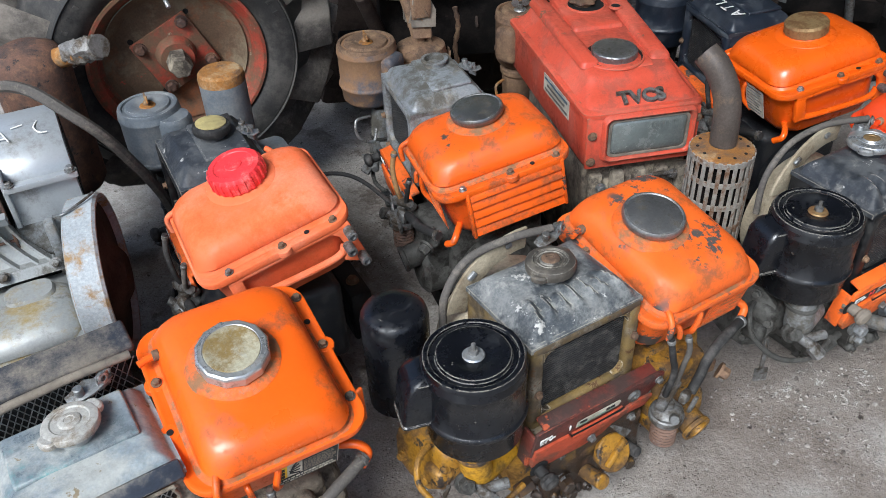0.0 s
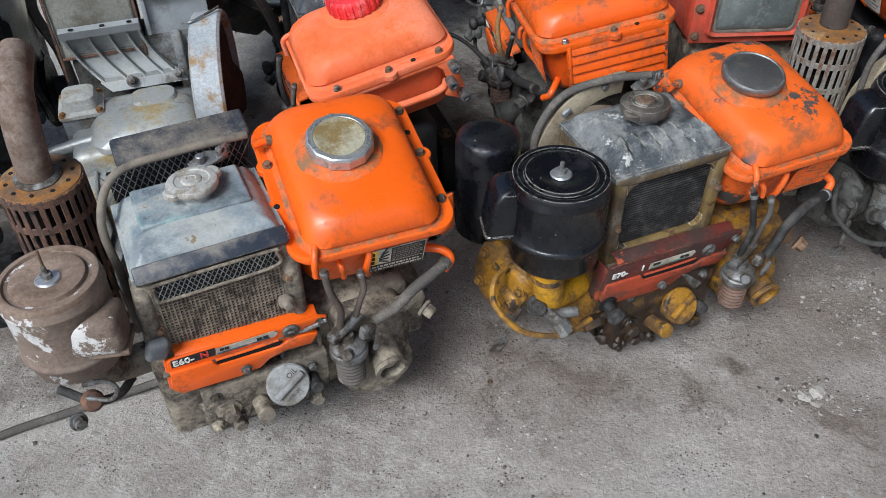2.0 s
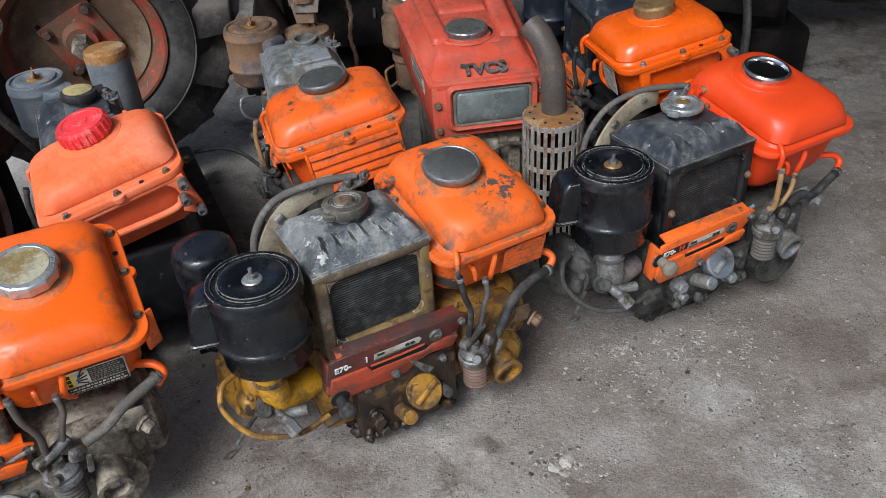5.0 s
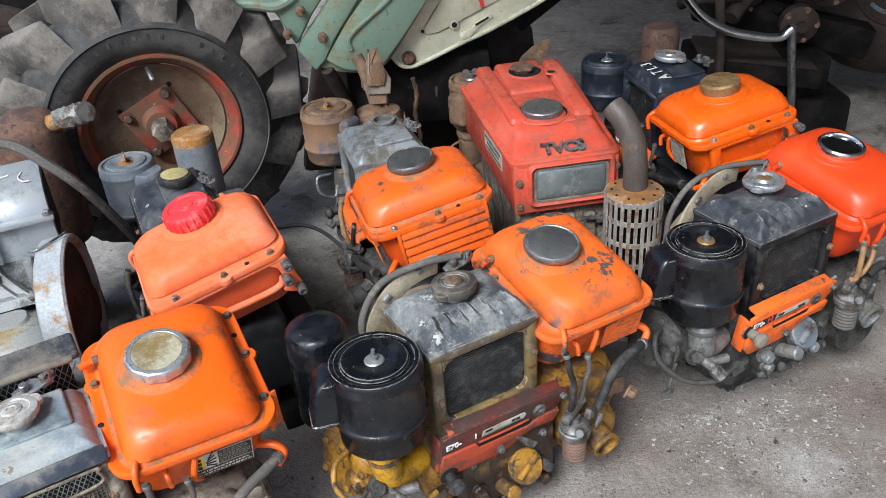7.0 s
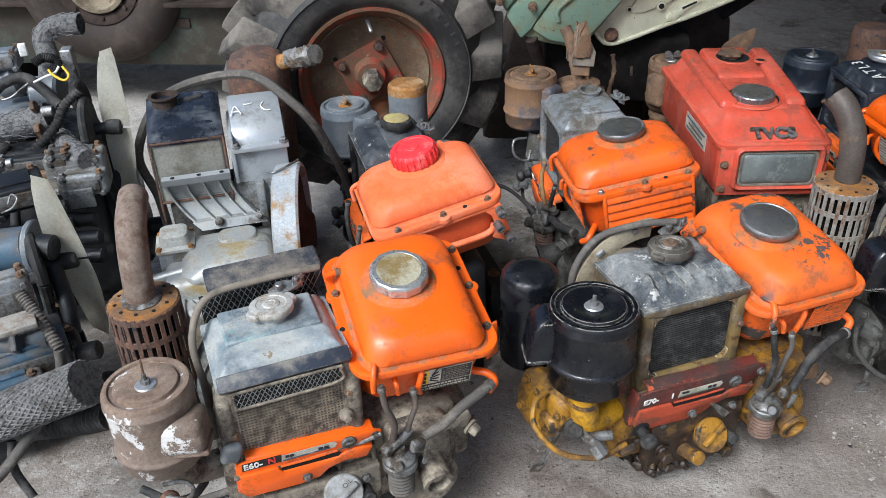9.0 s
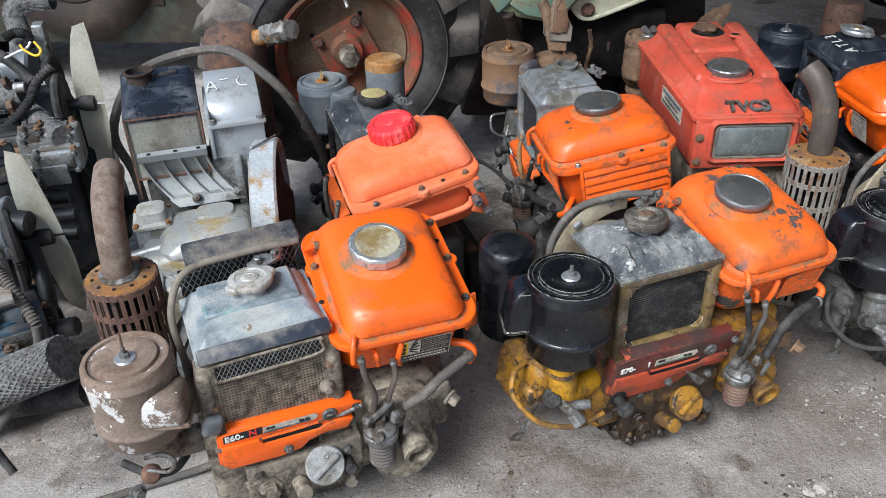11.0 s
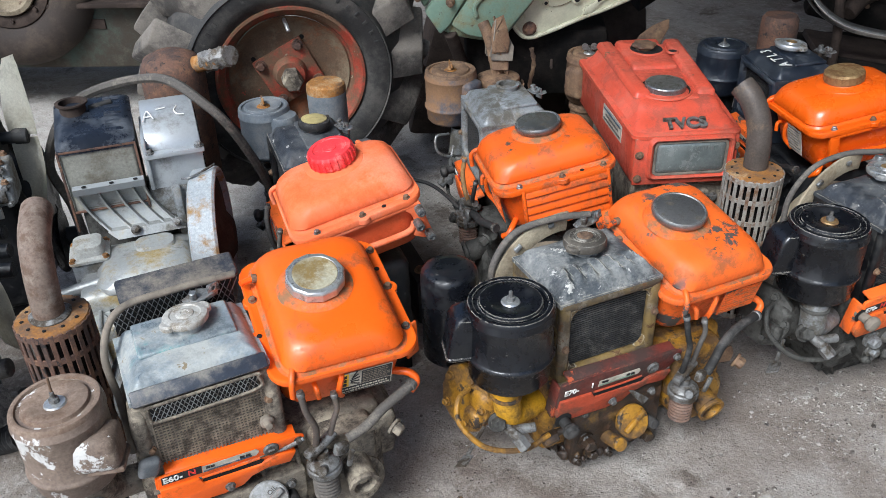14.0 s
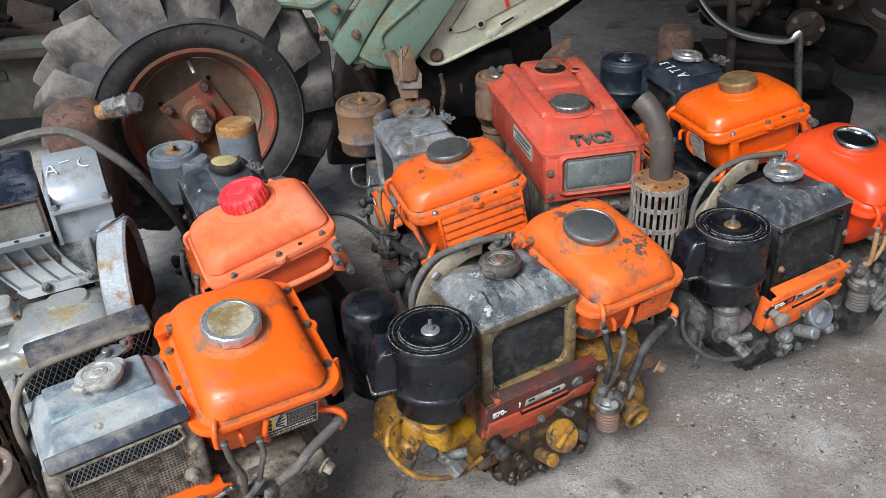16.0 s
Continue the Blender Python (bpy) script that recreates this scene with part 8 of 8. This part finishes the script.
def power_tiller():
    t = thing("power_tiller", "old pale green and cream power tiller with a lugged wheel", "tiller", shift(0, 0, 0))
    w = Vector((-0.4826, 1.591, 0.3773))
    n = Vector((math.sin(0.3147) * math.cos(-0.07), -math.cos(0.3147) * math.cos(-0.07), math.sin(-0.07)))
    at = Matrix.Translation(w) @ n.to_track_quat("Z", "Y").to_matrix().to_4x4()
    lugged_wheel(t, at)
    back = w - n * 0.165
    part("axle", rod(0.03, back, back - n * 0.5, 20), "shaded_machine", t)
    # green gearbox: a deep case with a rounded shoulder, a rusty flange strip on its left and a band clamp
    face = shift(0, 1.702, 0, 0, 0, 2)
    g = plate([(-0.152, 0.44), (-0.1, 0.424), (-0.045, 0.4145), (0.005, 0.43), (0.06, 0.5), (0.12, 0.58), (0.24, 0.7), (0.1, 0.82), (-0.1, 0.82), (-0.04, 0.64), (-0.1, 0.53)], 0.13, face @ facing(0, 0.15, 0), None, 0.014)
    g = part("gearbox", g, "green", t, "pale green gearbox with rust stains", 40)
    part("gearbox_cover", plate([(-0.128, 0.462), (-0.09, 0.437), (-0.04, 0.427), (0.0, 0.44), (0.06, 0.512), (0.13, 0.6), (0.05, 0.75), (0.0, 0.62), (-0.068, 0.545)], 0.02, face @ facing(0, 0.02, 0), None, 0.009), "green", g)
    part("pressed_groove", tube([face @ Vector(q) for q in ((-0.068, -0.001, 0.482), (-0.072, -0.002, 0.503), (-0.055, -0.002, 0.525), (0.025, -0.002, 0.585), (0.08, 0.0, 0.64))], 0.006, 10), "green", g)
    part("flange_strip", plate([(-0.187, 0.494), (-0.152, 0.44), (-0.128, 0.462), (-0.104, 0.503), (-0.03, 0.6), (-0.06, 0.64)], 0.04, face @ facing(0, 0.045, 0), None, 0.006), "green", g, "rust-streaked green flange strip")
    part("left_case", plate([(-0.187, 0.494), (-0.215, 0.557), (-0.225, 0.575), (-0.3, 0.66), (-0.2, 0.8), (-0.06, 0.66), (-0.144, 0.56)], 0.12, face @ facing(0, 0.135, 0), None, 0.012), "green", g)
    part("band_clamp", tube([face @ Vector(q) for q in ((-0.32, 0.02, 0.6), (-0.26, 0.012, 0.595), (-0.215, 0.01, 0.588), (-0.17, 0.02, 0.605))], 0.012, 10), "green", g)
    for x, z in ((-0.166, 0.5765), (-0.127, 0.516), (-0.2, 0.53)):
        part("gearbox_bolt", lathe([(0.0105, 0), (0.0105, 0.006), (0.0075, 0.009), (0.0065, 0.019), (0, 0.021)], 20, face @ facing(x, 0.006, z, 10)), "rust_brown", g, "rusty bolt end")
    # cream chain case, leaning up, with a sunk panel inside its rolled border
    face = shift(0.056, 1.75, 0, 0, 0, 11)
    c = plate([(-0.043, 0.457), (-0.026, 0.423), (-0.004, 0.4125), (0.033, 0.4175), (0.13, 0.45), (0.2, 0.472), (0.335, 0.526), (0.52, 0.62), (0.45, 0.75), (0.2, 0.76), (0.039, 0.563)], 0.06, face @ facing(0, 0.062, 0), None, 0.009)
    c = part("chain_case", c, "cream", t, "chipped cream sheet chain case", 40)
    edge = [(0.039, 0.563), (-0.03, 0.475), (-0.04, 0.452), (-0.022, 0.425), (-0.002, 0.4165), (0.033, 0.4225), (0.13, 0.4555), (0.2, 0.4775), (0.33, 0.53), (0.48, 0.61)]
    part("rolled_edge", tube([face @ Vector((x, 0.001, z)) for x, z in edge], 0.0055, 10, None, 5), "cream", c)
    part("pressed_panel", plate([(0.034, 0.494), (0.046, 0.484), (0.073, 0.486), (0.127, 0.506), (0.22, 0.541), (0.33, 0.6), (0.3, 0.68), (0.16, 0.66)], 0.007, face @ facing(0, 0.003, 0), None, 0.005), "cream", c)
    part("red_mark", box(0.009, 0.002, 0.05, face @ shift(0.172, -0.006, 0.555, 0, -14, 0), 0), "ink_red", c)
    part("case_bolt", hexbolt(0.0125, 0.012, face @ facing(-0.001, 0.001, 0.437)), "rust", c)
    for x, z, r in ((0.109, 0.4995, 0.0062), (0.035, 0.4955, 0.004), (0.136, 0.47, 0.0065)):
        part("hole_boss", lathe([(r * 1.9, 0), (r * 1.8, 0.0018), (r * 1.1, 0.0024), (0, 0.0024)], 24, face @ facing(x, 0.0022 if z < 0.48 else -0.0035, z)), "cream", c)
        part("bolt_hole", lathe([(r, 0), (r, 0.0012), (0, 0.0014)], 18, face @ facing(x, -0.0005 if z < 0.48 else -0.0062, z)), "void", c)
    part("slotted_tab", plate([(0.126, 0.462), (0.145, 0.462), (0.17, 0.488), (0.202, 0.504), (0.2, 0.51), (0.165, 0.502), (0.15, 0.49), (0.13, 0.478)], 0.004, face @ facing(0, 0.0005, 0), None, 0.0015), "cream", c)
    part("tab_slot", plate([(0.16, 0.489), (0.192, 0.5035), (0.19, 0.507), (0.158, 0.494)], 0.001, face @ facing(0, -0.0035, 0), None, 0), "void", c)
    # rotary tines and shaft; their near-black colour stands in for shade
    part("tine_shaft", rod(0.03, (-0.2, 1.95, 0.24), (0.35, 1.99, 0.24), 18), "shaded_machine", t)
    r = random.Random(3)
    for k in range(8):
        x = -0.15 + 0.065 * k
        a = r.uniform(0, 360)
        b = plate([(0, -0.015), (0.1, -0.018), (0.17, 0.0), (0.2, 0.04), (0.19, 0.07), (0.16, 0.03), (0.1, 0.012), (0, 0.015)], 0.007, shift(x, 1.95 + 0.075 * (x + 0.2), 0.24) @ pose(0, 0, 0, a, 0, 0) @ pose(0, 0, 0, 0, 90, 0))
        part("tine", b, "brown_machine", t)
    part("mudguard", plate([(0.3, 0.42), (0.42, 0.5), (0.44, 0.75), (0.33, 0.75)], 0.2, facing(0.02, 2.1, 0, 0, 0, 5), None, 0.004), "shaded_machine", t)
    # added dark mass that fills the shade below the cases
    part("rotary_cover", plate([(-0.3, 0.05), (0.1, 0.03), (0.3, 0.06), (0.38, 0.22), (0.36, 0.4), (0.2, 0.44), (-0.2, 0.42)], 0.3, facing(0, 2.33, 0, 0, 0, 5), None, 0.02), "brown_machine", t, "added dark mass filling the shade under the cases")
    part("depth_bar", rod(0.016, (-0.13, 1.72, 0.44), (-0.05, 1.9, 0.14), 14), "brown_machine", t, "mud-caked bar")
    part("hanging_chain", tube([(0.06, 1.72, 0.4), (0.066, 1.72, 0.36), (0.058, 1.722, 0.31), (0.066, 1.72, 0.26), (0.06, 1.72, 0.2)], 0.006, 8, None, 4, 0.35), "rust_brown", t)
    part("stand", span(0.0, 0.07, 1.86, 1.93, 0.0, 0.36, 0.008), "shaded_machine", t)
    part("under_frame", span(-0.1, 0.25, 1.8, 1.95, 0.25, 0.42, 0.02), "shaded_machine", t)
    return t


def green_trailer():
    """The grimy green machine bed at the back with a brown wheel on it."""
    t = thing("machine_bed", "grimy dark green machine bed with rust patches", "machine", shift(0, 0, 0))
    part("side_beam", span(-3.2, -0.72, 2.3, 2.36, 0.16, 0.4, 0.008), "green_dark", t)
    part("bed_ledge", span(-3.2, -0.72, 2.25, 2.34, 0.36, 0.375, 0.003), "brown_machine", t)
    part("number_patch", span(-1.33, -1.22, 2.294, 2.3, 0.285, 0.315, 0.001), "brown_machine", t)
    # back frame and linkage: shade is put into their near-black steel
    part("rear_frame", span(-3.2, -0.6, 2.7, 2.8, 0.2, 0.8, 0.01), "shaded_machine", t)
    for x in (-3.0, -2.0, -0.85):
        part("support_leg", span(x, x + 0.08, 2.4, 2.5, 0.0, 0.3, 0.006), "shaded_machine", t)
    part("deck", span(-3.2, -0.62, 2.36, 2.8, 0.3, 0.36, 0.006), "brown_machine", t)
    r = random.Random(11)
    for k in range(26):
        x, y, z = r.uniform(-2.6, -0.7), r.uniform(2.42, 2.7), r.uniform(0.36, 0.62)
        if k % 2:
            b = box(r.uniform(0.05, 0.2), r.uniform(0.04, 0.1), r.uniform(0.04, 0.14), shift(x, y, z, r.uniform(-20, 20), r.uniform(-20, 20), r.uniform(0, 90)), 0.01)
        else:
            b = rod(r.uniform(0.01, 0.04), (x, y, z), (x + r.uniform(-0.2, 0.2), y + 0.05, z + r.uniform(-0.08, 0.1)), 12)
        part("machine_linkage", b, "shaded_machine" if k % 3 else "brown_machine", t)
    at = Matrix.Translation((-1.475, 2.235, 0.44)) @ Vector((0.12, -1, 0.02)).to_track_quat("Z", "Y").to_matrix().to_4x4()
    ty = part("tyre", lathe([(0.13, -0.01), (0.15, 0.01), (0.19, 0.018), (0.235, -0.002), (0.255, -0.03), (0.255, -0.1), (0.23, -0.13), (0.13, -0.13)], 72, at, loop=True), "tyre_brown", t, "muddy brown tyre", 40)
    rm = part("rim", lathe([(0, -0.08), (0.12, -0.08), (0.132, -0.012), (0.13, -0.002), (0.12, 0.0), (0.1, -0.006), (0.092, -0.02), (0.088, -0.06), (0.0, -0.07)], 60, at), "brown_machine", t, "tan dusty wheel rim", 30)
    part("rim_ring", lathe([(0, -0.05), (0.085, -0.05), (0.094, -0.004), (0.092, 0.006), (0.08, 0.008), (0.066, -0.01), (0.06, -0.03), (0.04, -0.04), (0, -0.04)], 60, at), "rim_tan", rm)
    for k in range(8):
        part("rim_nut", hexbolt(0.007, 0.009, at @ shift(0, 0, -0.004, 0, 0, 45 * k) @ shift(0.11, 0, 0)), "brown_machine", rm)
    return t


def rail_machine():
    """The dark machine with a bent chrome handrail."""
    t = thing("rail_machine", "dark rusty machine with a bent chrome handrail", "machine", shift(0, 0, 0))
    part("handrail", tube([(0.7, 1.96, 0.56), (0.735, 1.955, 0.49), (0.79, 1.95, 0.42), (0.86, 1.95, 0.375), (0.94, 1.95, 0.352), (1.0, 1.95, 0.345), (1.03, 1.952, 0.365)], 0.0125, 16), "bright_chrome", t, "bent chrome tube")
    part("rail_post", tube([(1.03, 1.952, 0.37), (1.045, 1.955, 0.27), (1.06, 1.955, 0.16), (1.065, 1.96, 0.0)], 0.011, 12), "cap_dark", t)
    part("rail_post", tube([(0.825, 1.97, 0.6), (0.85, 1.97, 0.4), (0.862, 1.975, 0.3), (0.868, 1.98, 0.05)], 0.012, 12), "brown_machine", t)
    part("bed_plate", box(0.3, 0.22, 0.02, shift(1.0, 2.1, 0.25, 0, 8, -8), 0.004), "brown_machine", t)
    part("bed_edge", box(0.3, 0.014, 0.05, shift(0.99, 1.985, 0.235, 0, 8, -8), 0.004), "shaded_machine", t)
    for x, y, z, r in ((1.12, 2.12, 0.33, 0.05), (1.22, 2.18, 0.42, 0.065), (1.02, 2.25, 0.38, 0.04)):
        part("gear_cover", lathe([(r * 0.8, 0), (r, 0.008), (r, 0.04), (r * 0.7, 0.05), (r * 0.3, 0.052), (r * 0.28, 0.07), (0, 0.072)], 30, facing(x, y, z, 0, 0, -12)), "brown_machine", t)
        for k in range(5):
            part("cover_bolt", hexbolt(0.007, 0.01, facing(x, y, z, 0, 0, -12) @ shift(r * 0.82 * math.cos(k * 1.26), r * 0.82 * math.sin(k * 1.26), 0.042)), "rust_brown", t)
    # bed and housings carry the deep shade in their colour
    part("bed_frame", span(0.86, 1.2, 2.04, 2.3, 0.0, 0.25, 0.012), "shaded_machine", t)
    part("cross_beam", box(0.5, 0.09, 0.09, shift(1.12, 2.22, 0.3, 0, 14, -14), 0.012), "shaded_machine", t)
    part("gear_housing", box(0.22, 0.2, 0.26, shift(1.05, 2.38, 0.45, 0, 0, 10), 0.03, 3), "shaded_machine", t)
    part("step_block", span(1.08, 1.26, 2.0, 2.2, 0.0, 0.14, 0.02), "shaded_machine", t)
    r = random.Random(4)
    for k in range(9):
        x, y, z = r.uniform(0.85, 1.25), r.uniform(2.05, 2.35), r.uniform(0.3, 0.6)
        part("machine_linkage", rod(r.uniform(0.008, 0.025), (x, y, z), (x + r.uniform(-0.15, 0.15), y + 0.08, z + r.uniform(-0.12, 0.12)), 12), "shaded_machine" if k % 2 else "brown_machine", t)
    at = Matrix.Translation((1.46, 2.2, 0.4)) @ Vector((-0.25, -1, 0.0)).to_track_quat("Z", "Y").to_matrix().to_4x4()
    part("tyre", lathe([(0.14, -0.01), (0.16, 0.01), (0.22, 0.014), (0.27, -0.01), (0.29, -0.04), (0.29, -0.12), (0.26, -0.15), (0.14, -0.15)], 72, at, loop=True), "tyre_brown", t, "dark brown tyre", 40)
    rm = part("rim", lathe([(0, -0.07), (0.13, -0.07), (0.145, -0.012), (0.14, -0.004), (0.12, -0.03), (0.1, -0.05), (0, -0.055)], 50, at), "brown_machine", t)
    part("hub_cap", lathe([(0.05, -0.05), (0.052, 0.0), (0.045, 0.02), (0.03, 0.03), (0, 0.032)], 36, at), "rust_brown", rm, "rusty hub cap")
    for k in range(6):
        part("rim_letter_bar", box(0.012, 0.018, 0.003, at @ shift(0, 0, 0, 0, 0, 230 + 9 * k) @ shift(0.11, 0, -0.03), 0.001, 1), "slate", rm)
    part("axle_frame", span(1.2, 1.9, 2.42, 2.55, 0.1, 0.6, 0.02), "shaded_machine", t)
    return t


power_tiller()
green_trailer()
rail_machine()


def floor_cable(label, r, mat, pts):
    return tagged(part("cable", tube(pts, r, 10), mat), label, "cable")


floor_cable("grey cable curling over the concrete", 0.006, "hose_grey", [(-0.9, 0.5, 0.007), (-0.763, 0.595, 0.007), (-0.68, 0.64, 0.008), (-0.6, 0.68, 0.012), (-0.53, 0.70, 0.03), (-0.48, 0.68, 0.06)])
floor_cable("black hose lying behind the front engine", 0.009, "rubber", [(-0.72, 0.95, 0.05), (-0.8, 0.93, 0.03), (-0.86, 0.9, 0.06), (-0.8, 0.84, 0.1), (-0.72, 0.8, 0.12)])
floor_cable("black hose on the floor between engines", 0.011, "rubber", [(-0.5, 1.1, 0.012), (-0.42, 1.14, 0.012), (-0.36, 1.16, 0.012), (-0.3, 1.2, 0.012)])
floor_cable("thin black wire beside an engine", 0.004, "rubber", [(-0.26, 1.43, 0.2), (-0.2, 1.42, 0.21), (-0.15, 1.4, 0.2), (-0.09, 1.36, 0.16)])
grit(3400, 8)
for k, (x, y, w, d, h) in enumerate(((0.372, 0.727, 0.012, 0.008, 0.007), (0.392, 0.738, 0.014, 0.011, 0.006), (0.384, 0.716, 0.008, 0.006, 0.005), (0.401, 0.752, 0.006, 0.005, 0.004))):
    clod("broken lump of pale plaster on the floor", x, y, (w, d, h), "plaster", 20 + k)
for k, (x, y, q) in enumerate(((-0.085, 0.732, 0.0045), (0.44, 0.906, 0.004), (0.62, 0.905, 0.005), (0.34, 0.76, 0.0035), (0.335, 0.72, 0.004), (0.37, 0.66, 0.0035), (0.31, 0.742, 0.003))):
    clod("small dark pebble on the concrete", x, y, (q, q * 0.8, q * 0.7), "block_oily", 40 + k)
